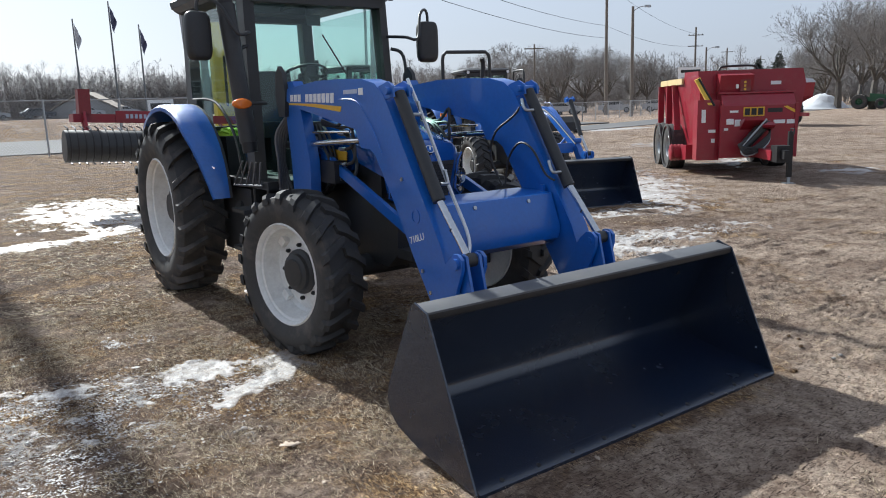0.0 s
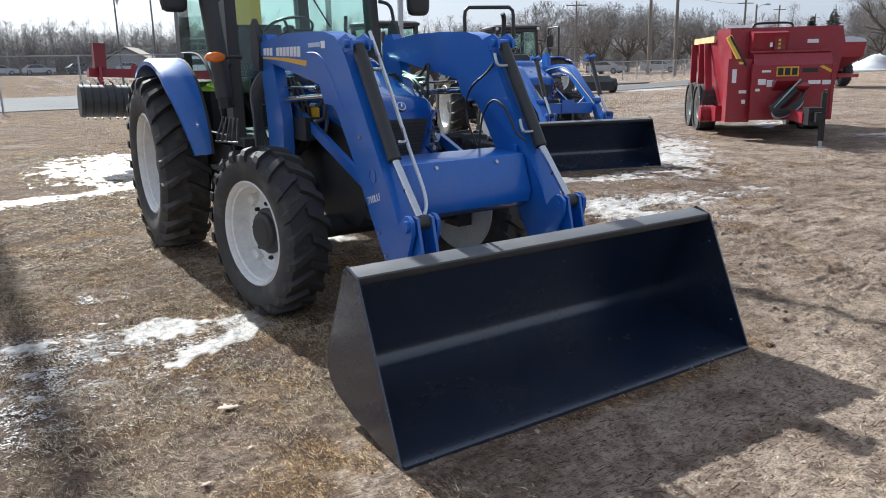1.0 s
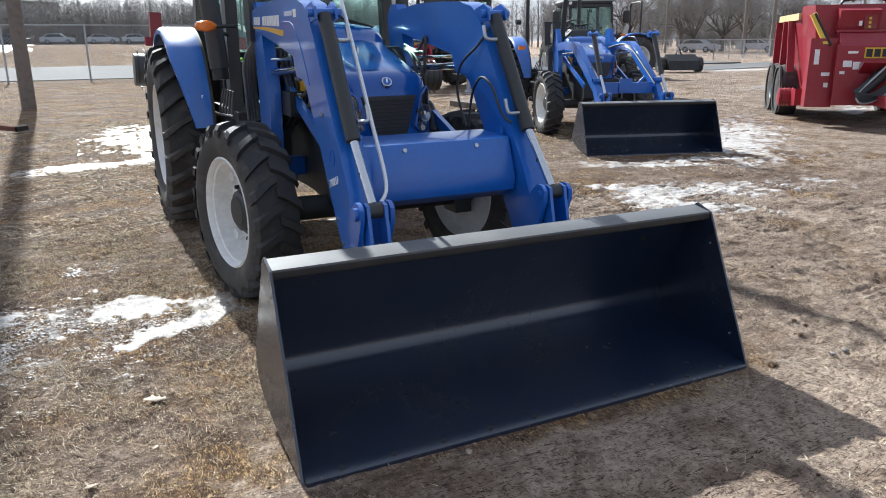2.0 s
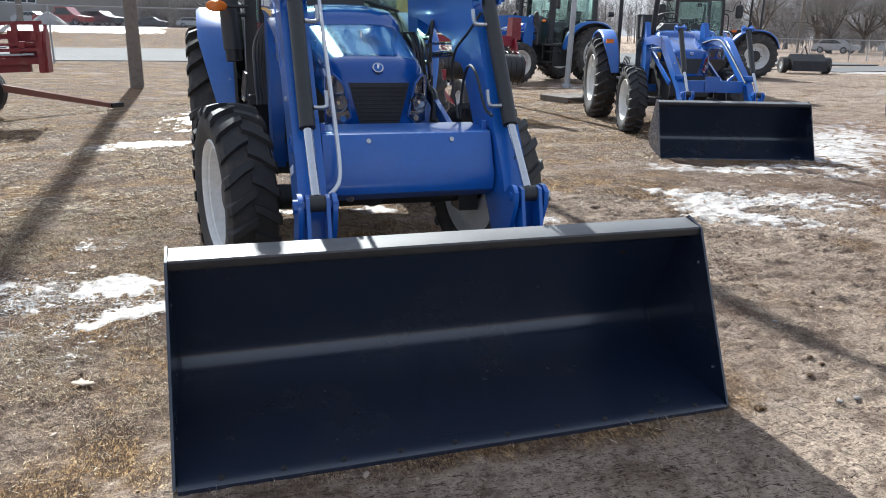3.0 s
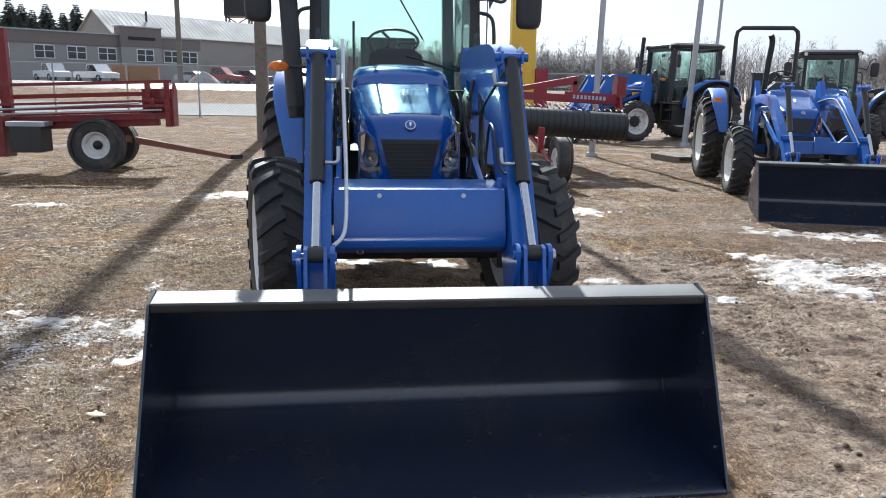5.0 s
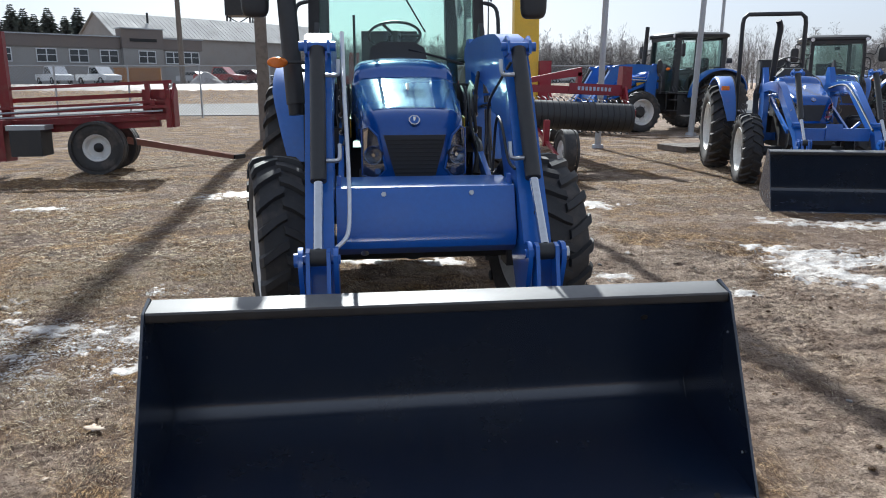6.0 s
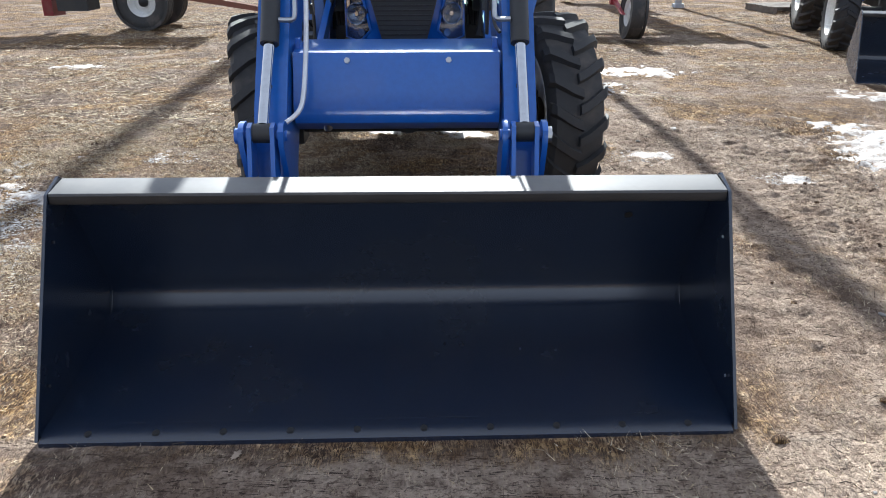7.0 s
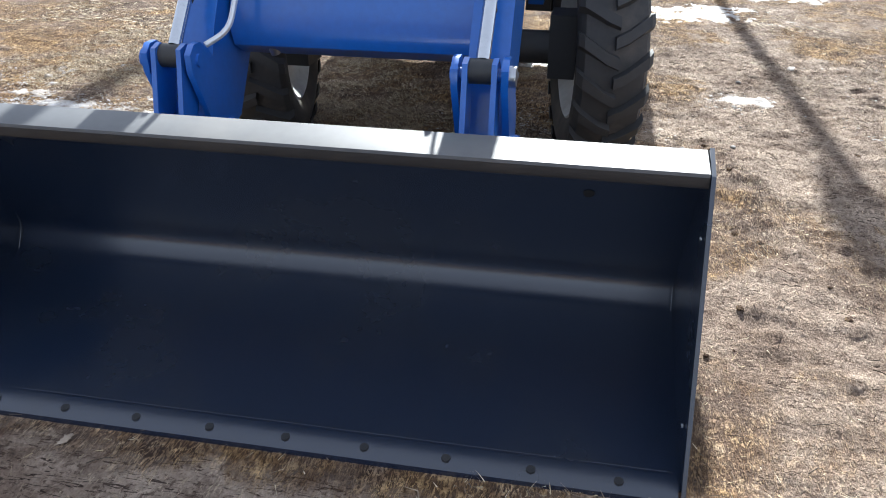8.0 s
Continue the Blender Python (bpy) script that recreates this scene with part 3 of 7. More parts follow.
ice([(-0.1, 10.8, 1.2, 2.4, 0, 0.7), (-1.3, 8.2, 1.3, 0.22, 25, 0.55), (-0.3, 8.9, 0.7, 0.5, 0, 0.5)], -3.4, 2.0, 6.6, 14.0, 0.05, 45, "large grey-white ice sheet behind the tractor", 0.7)
ice([(8.2, 6.9, 2.9, 0.75, 43, 0.6), (5.6, 5.25, 1.4, 0.22, -16, 0.4)], 3.8, 11.6, 4.2, 10.2, 0.04, 57, "wet white ice beside the loader bucket", 0.7)
ice([(3.45, 3.5, 0.42, 0.62, 0, 0.45), (4.3, 3.6, 1.15, 0.36, -18, 0.4), (5.2, 3.4, 0.7, 0.22, 0, 0.25), (3.72, 2.9, 0.28, 0.5, 35, 0.4), (5.05, 5.03, 0.85, 0.13, -24, 0.55)], 2.2, 7.4, 2.0, 5.9, 0.025, 63, "patchy thawing ice on the drive lane", 0.8)
ice([(1.64, 3.16, 0.18, 0.10, 0, 0.5), (2.05, 3.95, 0.10, 0.06, 0, 0.4), (1.82, 5.95, 0.3, 0.15, 0, 0.4), (2.45, 2.68, 0.14, 0.08, 0, 0.35), (1.5, 5.6, 0.6, 0.25, 0, 0.3), (2.3, 6.8, 0.7, 0.2, 0, 0.3)], 1.0, 3.4, 2.2, 7.6, 0.025, 71, "small grey ice scraps", 0.5)
ice([(-4.08, 7.15, 0.36, 0.12, 0, 0.5), (-1.75, 8.15, 0.55, 0.25, 12, 0.35), (-0.3, 3.95, 0.22, 0.12, 0, 0.3), (0.36, 3.8, 0.2, 0.12, 0, 0.3)], -4.4, 0.9, 2.3, 8.6, 0.03, 83, "small ice scraps on the soil", 0.5)
ice([(15.5, 9.5, 2.0, 0.7, 20, 0.4), (18, 12, 3.0, 0.8, 10, 0.5), (22, 16, 4, 1.0, 10, 0.6), (13.6, 5.8, 0.9, 0.5, 0, 0.25), (30, 27, 3, 1, 0, 0.6), (10.5, 18.5, 2.0, 0.5, -5, 0.4)], 8.0, 36, 4.6, 30, 0.12, 91, "streaks of old snow along the yard", 0.6)


ice([(-26, 67.0, 20, 3.5, 0, 0.08), (-14, 69.5, 14, 1.0, 0, 0.25)], -50, -4, 56, 72, 0.25, 97, "old snow lying on the bank beyond the road", 0.6)


def ice_crumbs(spots, seed, label):
    """Loose grains of thawing ice, as one mesh. spots: centre, half lengths, count."""
    rng = np.random.default_rng(seed)
    V, F = [], []
    for cx, cy, rx, ry, n in spots:
        x, y = cx + rx * rng.normal(0, 0.5, n), cy + ry * rng.normal(0, 0.5, n)
        ok = 0.5 * fbm(x * 2.2, y * 2.2, 3, 133) + 0.5 * fbm(x * 9, y * 9, 3, 134) + 0.08 * rng.uniform(-1, 1, n) > 0.535
        x, y = x[ok], y[ok]
        z = ground_z(x, y)
        for px, py, pz in zip(x, y, z):
            r, a = 0.0020 + 0.0045 * rng.random() ** 3, rng.uniform(0, 6.3)
            i = len(V)
            for k in range(4):
                q = r * rng.uniform(0.6, 1.4)
                V.append((px + q * 1.5 * math.cos(a + k * 1.571), py + q * math.sin(a + k * 1.571), pz + 0.002))
            V.append((px, py, pz + r * rng.uniform(0.15, 0.45) + 0.003))
            F += [(i + k, i + (k + 1) % 4, i + 4) for k in range(4)]
    return tagged(raw("ice_crumbs", V, F, ICEGRAIN, smooth=60), label, "ice", kind="stuff")


ice_crumbs([(-2.2, 1.75, 0.7, 0.65, 11000), (-2.75, 2.3, 0.7, 0.8, 7500), (-1.5, 1.9, 0.5, 0.4, 3500), (-1.9, 3.15, 0.35, 0.15, 1500), (-2.4, 1.2, 0.5, 0.3, 1800)], 5, "white crumbs of ice among dead grass")
ice_crumbs([(3.9, 3.3, 1.6, 0.9, 9000), (1.65, 3.15, 0.25, 0.15, 900), (2.4, 2.7, 0.2, 0.12, 500), (0.4, 2.5, 0.8, 0.4, 1500), (1.9, 5.9, 0.5, 0.2, 500)], 6, "white crumbs of ice on the lane")


# ---- tractors ----
ARM = [(2.76, 1.69), (2.3, 1.725), (1.95, 1.722), (1.70, 1.71), (1.56, 1.68), (1.47, 1.62), (1.42, 1.55), (1.12, 1.08), (0.95, 0.82), (0.86, 0.62), (0.82, 0.50), (0.90, 0.43), (1.05, 0.49), (1.21, 0.72), (1.40, 1.02), (1.58, 1.27), (1.64, 1.305), (1.75, 1.312), (1.81, 1.42), (2.2, 1.49), (2.64, 1.56), (2.79, 1.61)]


def loader_bucket(tr, hw, full=True):
    """The wide bucket, tipped forward on its cutting edge; hw is half its width."""
    soft = smooth_path([(0, y, z) for y, z in ((0.36, 0.0565), (0.46, 0.0735), (0.54, 0.0955), (0.600, 0.124), (0.637, 0.160), (0.650, 0.196), (0.646, 0.222))], 8)
    line = [(0.02, 0.012), (0.34, 0.0537)] + [(q.y, q.z) for q in soft] + [(0.6365, 0.243), (0.6225, 0.2702), (0.42, 0.66)]
    bk = part("bucket", sheet_x(B(), line, -hw + 0.002, hw - 0.002, -0.010), BLACKPAINT, tr, "satin black steel loader bucket", smooth=30)
    lip = [(0.314, 0.680), (0.316, 0.688), (0.420, 0.706), (0.435, 0.700), (0.445, 0.655), (0.432, 0.65), (0.418, 0.685), (0.345, 0.674)]
    fold = [(0.326, 0.648), (0.317, 0.652), (0.3135, 0.660), (0.3135, 0.6795), (0.345, 0.6735), (0.36, 0.655)]
    # same black steel; sunlight is in the lip's paler paint, the fold stays dark
    part("lip_fold", prism_x(B(), fold, -hw + 0.006, hw - 0.006), VINYL, bk, bevel=0.003)
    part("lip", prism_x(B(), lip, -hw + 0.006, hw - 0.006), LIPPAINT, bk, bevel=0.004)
    side = [(0.0, 0.0), (0.312, 0.685), (0.405, 0.717), (0.43, 0.70), (0.655, 0.27), (0.664, 0.20), (0.64, 0.145), (0.58, 0.10), (0.40, 0.05)]
    for s in (-1, 1):
        bm = prism_x(B(), side, s * hw - 0.004 * s, s * (hw + 0.006))
        part("side_plate", bm, BLACKPAINT, bk, bevel=0.002)
        if full:
            # discs in place of open holes; pale right ones imitate daylight showing through
            for y, z in ((0.292, 0.537), (0.114, 0.127)):
                part("drain_hole", rod(B(), (s * (hw - 0.0075), y, z), (s * (hw - 0.0115), y, z), 0.005, n=10), GALV if s > 0 else BLACK, bk, smooth=0)
    edge = [(-0.012, -0.016), (-0.009, 0.002), (0.052, 0.024), (0.062, 0.023), (0.064, 0.008), (0.01, -0.012)]
    part("cutting_edge", prism_x(B(), edge, -hw + 0.01, hw - 0.01), BLACKPAINT, bk)
    for k in range(10 if full else 0):
        x = (-0.919 + k * 0.2047) * hw / 1.067
        bm = rod(B(), (x, 0.0225, 0.0078), (x, 0.021, 0.0163), 0.014, 0.011, 8)
        part("edge_bolt", bm, VINYL, bk)
    if full:
        part("weld_bead", pipe(B(), [(-hw + 0.02, 0.066, 0.0195), (0, 0.066, 0.0195), (hw - 0.02, 0.066, 0.0195)], 0.002, 6, per=1), BLACKPAINT, bk)
        for s in (-1, 1):
            part("corner_weld", pipe(B(), [(s * (hw - 0.010), y, z) for y, z in ((0.60, 0.135), (0.632, 0.20), (0.628, 0.25))], 0.002, 6), BLACKPAINT, bk)
    if full:
        part("plug", rod(B(), (0.80, 0.478, 0.549), (0.80, 0.4735, 0.5468), 0.014, n=14), DECALBLACK, bk)
    for s in (-1, 1):
        for dx in (-0.055, 0.055):
            x = s * 0.485 + dx
            ear = [(0.50, 0.52), (0.56, 0.59), (0.64, 0.59), (0.82, 0.42), (0.84, 0.34), (0.78, 0.28), (0.66, 0.25)]
            part("mounting_ear", prism_x(B(), ear, x - 0.009, x + 0.009), BLUE if full else BLACKPAINT, bk, bevel=0.003)
    if full:
        # slightly sprung: the cutting edge runs askew and the sides flare towards it
        for ob in [bk] + list(bk.children):
            for v in ob.data.vertices:
                v.co.y += 0.018 * v.co.x * max(0.0, 1 - v.co.z / 0.68)
                v.co.x *= 1 + 0.011 * max(0.0, 1 - v.co.z / 0.68)
    return bk


SLIM = [(2.9, 1.46), (2.2, 1.53), (1.70, 1.52), (1.52, 1.45), (1.08, 0.86), (0.88, 0.56), (0.90, 0.45), (1.0, 0.50), (1.20, 0.78), (1.56, 1.27), (1.72, 1.37), (2.2, 1.40), (2.9, 1.34)]


def loader(tr, dy=0.0, full=True, hw=1.067, slim=False):
    """Front loader: two bent arms, cross tube, cylinders, hoses, masts."""
    fr = part("loader_frame", box(B(), -0.50, 0.50, 2.70 + dy, 2.80 + dy, 0.62, 0.74), BLUE, tr, "blue loader subframe", bevel=0.01)
    for s in (-1, 1):
        x = -0.485 if s < 0 else 0.472
        pts = [(y + (dy if y > 1.3 else 0), z) for y, z in (SLIM if slim else ARM)]
        arm = part("loader_arm", prism_x(B(), pts, x - (0.045 if slim else 0.062), x + (0.045 if slim else 0.062)), BLUE, tr, "bent blue box-section loader arm", bevel=0.006)
        # raised weld line and eye on the outer face
        if slim:
            part("hose", pipe(B(), [(x - s * 0.06, 2.6 + dy, 1.42), (x - s * 0.07, 1.9 + dy, 1.48), (x - s * 0.06, 1.5 + dy, 1.36), (x - s * 0.06, 1.1, 0.9)], 0.014, 7), BLACK, arm)
        bm = pipe(B(), [(x + s * (0.0452 if slim else 0.0622), 2.0 + dy, 1.60), (x + s * 0.0622, 1.78 + dy, 1.585), (x + s * 0.0622, 1.62 + dy, 1.45), (x + s * 0.0622, 1.50 + dy, 1.28)], 0.004, 6)
        part("weld_seam", bm, BLUE, arm)
        bm = lathe_x(B(), [(-0.066, 0.032), (-0.066, 0.042), (0.066, 0.042), (0.066, 0.032)], 24, pose(x, 1.175, 0.955), closed=True)
        part("eye", bm, BLUE, arm)
        for y, z in ((1.12, 0.66), (1.30, 1.15), (1.05, 0.55)):
            part("bolt", rod(B(), (x + s * 0.06, y, z), (x + s * 0.070, y, z), 0.012, n=6), STEEL, arm, smooth=0)
        # tilt cylinder in front of the arm
        top, mid, low = Vector((x, 1.405, 1.635)), Vector((x, 1.035, 1.045)), Vector((x, 0.785, 0.76))
        d = (mid - top).normalized()
        cyl = part("tilt_cylinder", rod(B(), top + d * 0.02, mid, 0.036, n=20), BLACK, arm, "black hydraulic cylinder", bevel=0.004)
        part("piston_rod", rod(B(), mid - d * 0.02, low - d * 0.03, 0.021, n=16), CHROME, cyl, "bright chrome rod")
        part("rod_band", rod(B(), mid + (low - mid) * 0.48, mid + (low - mid) * 0.50, 0.0225, n=16), BLACK, cyl)
        part("rod_eye", lathe_x(B(), [(-0.036, 0.036), (0.036, 0.036)], 18, pose(x, low.y, low.z)), BLACK, cyl, bevel=0.004)
        # top bracket
        bm = B()
        for dx in (-0.058, 0.046):
            prism_x(bm, [(1.36, 1.60), (1.37, 1.66), (1.42, 1.685), (1.52, 1.66), (1.50, 1.58)], x + dx, x + dx + 0.012)
        rod(bm, (x - 0.085, 1.405, 1.632), (x + 0.085, 1.405, 1.632), 0.022, n=14)
        part("top_bracket", bm, BLUE, arm, bevel=0.003)
        # lower bell crank, pins and links
        for dx in (-0.082, 0.062):
            pl = [(0.74, 0.72), (0.74, 0.775), (0.77, 0.80), (0.81, 0.80), (0.86, 0.76), (0.98, 0.60), (0.98, 0.46), (0.86, 0.44)]
            part("crank_plate", prism_x(B(), pl, x + dx, x + dx + 0.02), BLUE, arm, bevel=0.003)
        for dx in (-0.05, 0.034):
            pl = [(0.735, 0.74), (0.745, 0.79), (0.785, 0.80), (0.82, 0.77), (0.80, 0.60), (0.70, 0.47), (0.62, 0.47), (0.70, 0.60)]
            part("link_plate", prism_x(B(), pl, x + dx, x + dx + 0.016), BLUE, arm, bevel=0.003)
        part("pin", rod(B(), (x - 0.09, 0.785, 0.75), (x + 0.09, 0.785, 0.75), 0.020, n=14), BLUE, arm, bevel=0.004)
        part("pin_head", rod(B(), (x + s * 0.082, 0.785, 0.75), (x + s * 0.100, 0.785, 0.75), 0.030, n=14), STEEL if s > 0 else BLUE, arm, bevel=0.004)
        part("pin", rod(B(), (x - 0.10, 0.93, 0.50), (x + 0.10, 0.93, 0.50), 0.024, n=14), BLUE, arm, bevel=0.004)
        part("cap_nut", rod(B(), (x + s * 0.10, 0.93, 0.50), (x + s * 0.112, 0.93, 0.50), 0.018, n=6), STEEL, arm)
        # mast, lift cylinder and brace on the tractor's frame
        mast = [(2.86, 1.66), (2.80, 1.74), (2.70, 1.74), (2.62, 1.62), (2.50, 1.20), (2.52, 0.62), (2.78, 0.62), (2.80, 1.2)]
        part("mast", prism_x(B(), [(y + dy, z) for y, z in mast], x - 0.045, x + 0.03), BLUE, fr, bevel=0.005)
        part("hose_guard", prism_x(B(), [(2.80 + dy, 1.50), (2.77 + dy, 1.66), (2.80 + dy, 1.80), (2.86 + dy, 1.85), (2.92 + dy, 1.80), (2.94 + dy, 1.64), (2.90 + dy, 1.50)], x - 0.075 if s < 0 else x + 0.045, x - 0.045 if s < 0 else x + 0.075), BLACK, fr, bevel=0.008)
        part("lift_cylinder", rod(B(), (x, 2.95 + dy, 1.295), (x, 2.80 + dy, 1.30), 0.030, n=16), BLACK, fr, bevel=0.004)
        part("piston_rod", rod(B(), (x - s * 0.0, 2.82 + dy, 1.30), (x, 1.80 + dy, 1.352), 0.021, n=14), CHROME, fr)
        part("steel_line", rod(B(), (x + s * 0.02, 2.47 + dy, 1.392), (x + s * 0.02, 1.95 + dy, 1.402), 0.009, n=8), CHROME, fr)
        part("brace", prism_x(B(), [(2.66 + dy, 1.28), (2.60 + dy, 1.21), (1.50 + dy, 0.80), (1.47 + dy, 0.86), (2.58 + dy, 1.28)], s * 0.40 - 0.015, s * 0.40 + 0.015), BLUE, fr, bevel=0.004)
        if full:
            # steel line along the inside of the arm, with hose at its head
            xi = x - s * 0.085 if s < 0 else x - 0.075
            if s < 0:
                pts = [(xi + 0.03, 1.48, 1.70), (xi + 0.035, 1.30, 1.42), (xi + 0.045, 1.12, 1.10), (xi + 0.045, 0.985, 0.90), (xi + 0.03, 0.93, 0.815), (xi - 0.02, 0.87, 0.775)]
                part("steel_line", pipe(B(), pts, 0.010, 8), ZINC, arm, "bright bent steel hydraulic line")
            else:
                pts = [(xi + 0.04, 1.40, 1.56), (xi - 0.005, 1.44, 1.47), (xi - 0.03, 1.60, 1.36), (xi - 0.02, 1.66, 1.20), (xi - 0.02, 1.55, 1.02)]
                part("hose", pipe(B(), pts, 0.007, 8), BLACK, arm, "black rubber hydraulic hose")
                pts = [(xi + 0.0, 1.08, 1.08), (xi - 0.02, 1.14, 1.12), (xi - 0.03, 1.24, 1.26), (xi - 0.03, 1.36, 1.30), (xi - 0.02, 1.48, 1.20), (xi - 0.02, 1.52, 1.02)]
                part("hose", pipe(B(), pts, 0.007, 8), BLACK, arm)
            for z0, y0 in ((1.13, 1.09), (1.50, 1.33)):
                bm = pipe(B(), [(x - s * 0.035, y0 - 0.02, z0), (x - s * 0.085, y0 - 0.015, z0), (x - s * 0.095, y0 + 0.0, z0 + 0.02), (x - s * 0.095, y0 + 0.02, z0 + 0.07)], 0.010, 8)
                part("elbow_fitting", bm, STEEL, arm)
    tube = [(1.16, 0.92), (1.30, 0.92), (1.30, 0.76), (1.16, 0.76)] if slim else [(1.112, 1.002), (1.17, 1.012), (1.42, 1.014), (1.46, 0.76), (1.28, 0.69), (1.115, 0.695), (1.05, 0.735), (1.034, 0.80)]
    tb = part("cross_tube", prism_x(B(), tube, -0.413, 0.401), BLUE, tr, "blue folded-plate loader cross tube", bevel=0.007)
    if slim:
        part("number_plate", box(B(), -0.14, 0.06, 1.13, 1.155, 0.78, 0.98), BLUE, tb, bevel=0.006)
        part("cross_strut", rod(B(), (0.08, 1.2, 0.80), (0.30, 1.25, 1.0), 0.02), BLUE, tb)
    for x in (() if slim else (-0.2, 0.2)):
        part("bolt", rod(B(), (x, 1.106, 0.969), (x, 1.091, 0.975), 0.012, n=6), STEEL, tb, smooth=0)
    for x in (() if slim else (-0.41, 0.375)):
        part("tab", box(B(), x, x + 0.02, 1.16, 1.19, 1.0, 1.05), BLUE, tb, bevel=0.003)
    if full:
        part("grease_pipe", rod(B(), (-0.295, 1.06, 0.80), (-0.29, 1.10, 0.70), 0.018, n=12), STEEL, tb)
    return loader_bucket(tr, hw, full)


def hood_ring(y, half, z0, z1, crown, n=7):
    """One cross ring of the hood at y: flat sides, rounded shoulders and a slight crown."""
    pts = [(-half, y, z0), (-half, y, z0 + (z1 - z0) * 0.45), (-half * 0.98, y, z0 + (z1 - z0) * 0.75), (-half * 0.93, y, z1 - 0.035), (-half * 0.80, y, z1 - 0.004), (-half * 0.4, y, z1 + crown * 0.8)]
    return pts + [(0, y, z1 + crown)] + [(-x, yy, z) for x, yy, z in pts[::-1]]


CAB = 0.2      # the cab front stands this far back


def lathe_bowl(c, n, r):
    """A hollow round reflector round c, open along n."""
    n = Vector(n).normalized()
    u = n.orthogonal().normalized()
    w = n.cross(u)
    rings = []
    for d, q in ((-0.022, 0.25), (-0.016, 0.55), (-0.004, 0.85), (0.012, 1.0), (0.014, 1.10), (-0.02, 1.10)):
        rings.append([Vector(c) + n * d + (u * math.cos(k * math.pi / 10) + w * math.sin(k * math.pi / 10)) * r * q for k in range(20)])
    return loft(B(), rings)


def tractor(m, label, cab=True, dy=0.0, hw=1.067, steer=11.0, full=True, has_loader=True, exhaust=True):
    """A compact blue tractor with loader. Its front looks along -y; the bucket's edge is at y = 0."""
    tr = thing("tractor", m, label, "tractor")
    o = dy
    # chassis, engine, axles
    bm = box(B(), -0.21, 0.21, 2.0 + o, 4.6 + o, 0.50, 0.98)
    box(bm, -0.27, 0.27, 2.0 + o, 3.0 + o, 0.62, 1.30)
    box(bm, -0.33, 0.33, 3.3 + o, 4.7 + o, 0.62, 1.0)
    part("engine_and_gearbox", bm, BLACK, tr, "black engine and transmission housing", bevel=0.02)
    bm = prism_x(B(), [(1.78 + o, 0.62), (1.76 + o, 0.92), (2.1 + o, 0.98), (2.4 + o, 0.94), (2.4 + o, 0.56), (1.9 + o, 0.52)], -0.30, 0.30)
    part("front_bolster", bm, BLACK, tr, bevel=0.02)
    bm = rod(B(), (-0.70, 2.17 + o, 0.50), (0.70, 2.17 + o, 0.50), 0.075, n=18)
    rod(bm, (0, 2.02 + o, 0.54), (0, 2.4 + o, 0.54), 0.09, n=18)
    for s in (-1, 1):
        box(bm, s * 0.63 - 0.06, s * 0.63 + 0.06, 2.08 + o, 2.26 + o, 0.38, 0.66)
        rod(bm, (s * 0.55, 2.34 + o, 0.50), (s * 0.1, 2.34 + o, 0.50), 0.022)
    part("front_axle", bm, BLACK, tr, bevel=0.008)
    part("rear_axle", rod(B(), (-0.70, 4.50 + o, 0.74), (0.70, 4.50 + o, 0.74), 0.12, n=18), BLACK, tr, bevel=0.01)
    # wheels
    for s in (-1, 1):
        wheel(tr, (-0.79 if s < 0 else 0.765, 2.205 + o, 0.515), 0.535, 0.285, 0.325, steer, 21, s, lug_h=0.026, name="front_wheel")
        wheel(tr, (s * 0.85, 4.57 + o, 0.735), 0.745, 0.40, 0.425, 0, 22, s, lug_h=0.045, name="rear_wheel")
    # hood and nose
    rings = [hood_ring(y + o, hw2, z0, z1, cr) for y, hw2, z0, z1, cr in (
        (1.80, 0.168, 0.93, 1.165, 0.005), (1.81, 0.212, 0.93, 1.212, 0.006), (1.832, 0.245, 0.94, 1.258, 0.007), (1.862, 0.264, 0.95, 1.290, 0.008), (1.90, 0.277, 0.96, 1.312, 0.008), (1.94, 0.283, 1.10, 1.325, 0.007),
        (2.27, 0.314, 1.20, 1.408, 0.007), (2.31, 0.316, 1.13, 1.418, 0.007), (2.60, 0.336, 1.10, 1.490, 0.006), (2.625, 0.337, 1.10, 1.502, 0.007), (2.66, 0.337, 1.1, 1.535, 0.010), (2.72, 0.336, 1.1, 1.575, 0.014), (2.80, 0.334, 1.1, 1.597, 0.017), (2.98, 0.33, 1.1, 1.612, 0.02))]
    hood = part("hood", loft(B(), rings), HOODBLUE, tr, "glossy blue sloping hood", smooth=50)
    gr = [(-0.168, 1.19), (0.168, 1.19), (0.108, 0.965), (-0.108, 0.965)]
    bm = B()
    vs = [bm.verts.new((x, (1.79 if z > 1.1 else 1.785) + o + k, z)) for k in (0, 0.05) for x, z in gr]
    for f in ((0, 1, 2, 3), (7, 6, 5, 4), (0, 4, 5, 1), (1, 5, 6, 2), (2, 6, 7, 3), (3, 7, 4, 0)):
        bm.faces.new([vs[i] for i in f])
    part("grille", bm, BLACK, hood, "black mesh nose grille", bevel=0.004)
    if full:
        for k in range(9):
            z = 0.985 + k * 0.022
            w = 0.105 + (z - 0.965) * 0.26
            part("grille_bar", box(B(), -w, w, 1.780 + o, 1.787 + o, z, z + 0.006), DARKMETAL, hood)
    bc, bn = Vector((0, 1.832 + o, 1.262)), Vector((0, -0.80, 0.60))
    bg = part("badge", rod(B(), bc - bn * 0.01, bc + bn * 0.014, 0.036, 0.031, 24), CHROME, hood, "small round chrome badge")
    part("badge_face", rod(B(), bc + bn * 0.014, bc + bn * 0.016, 0.024, n=20), BLUE, bg)
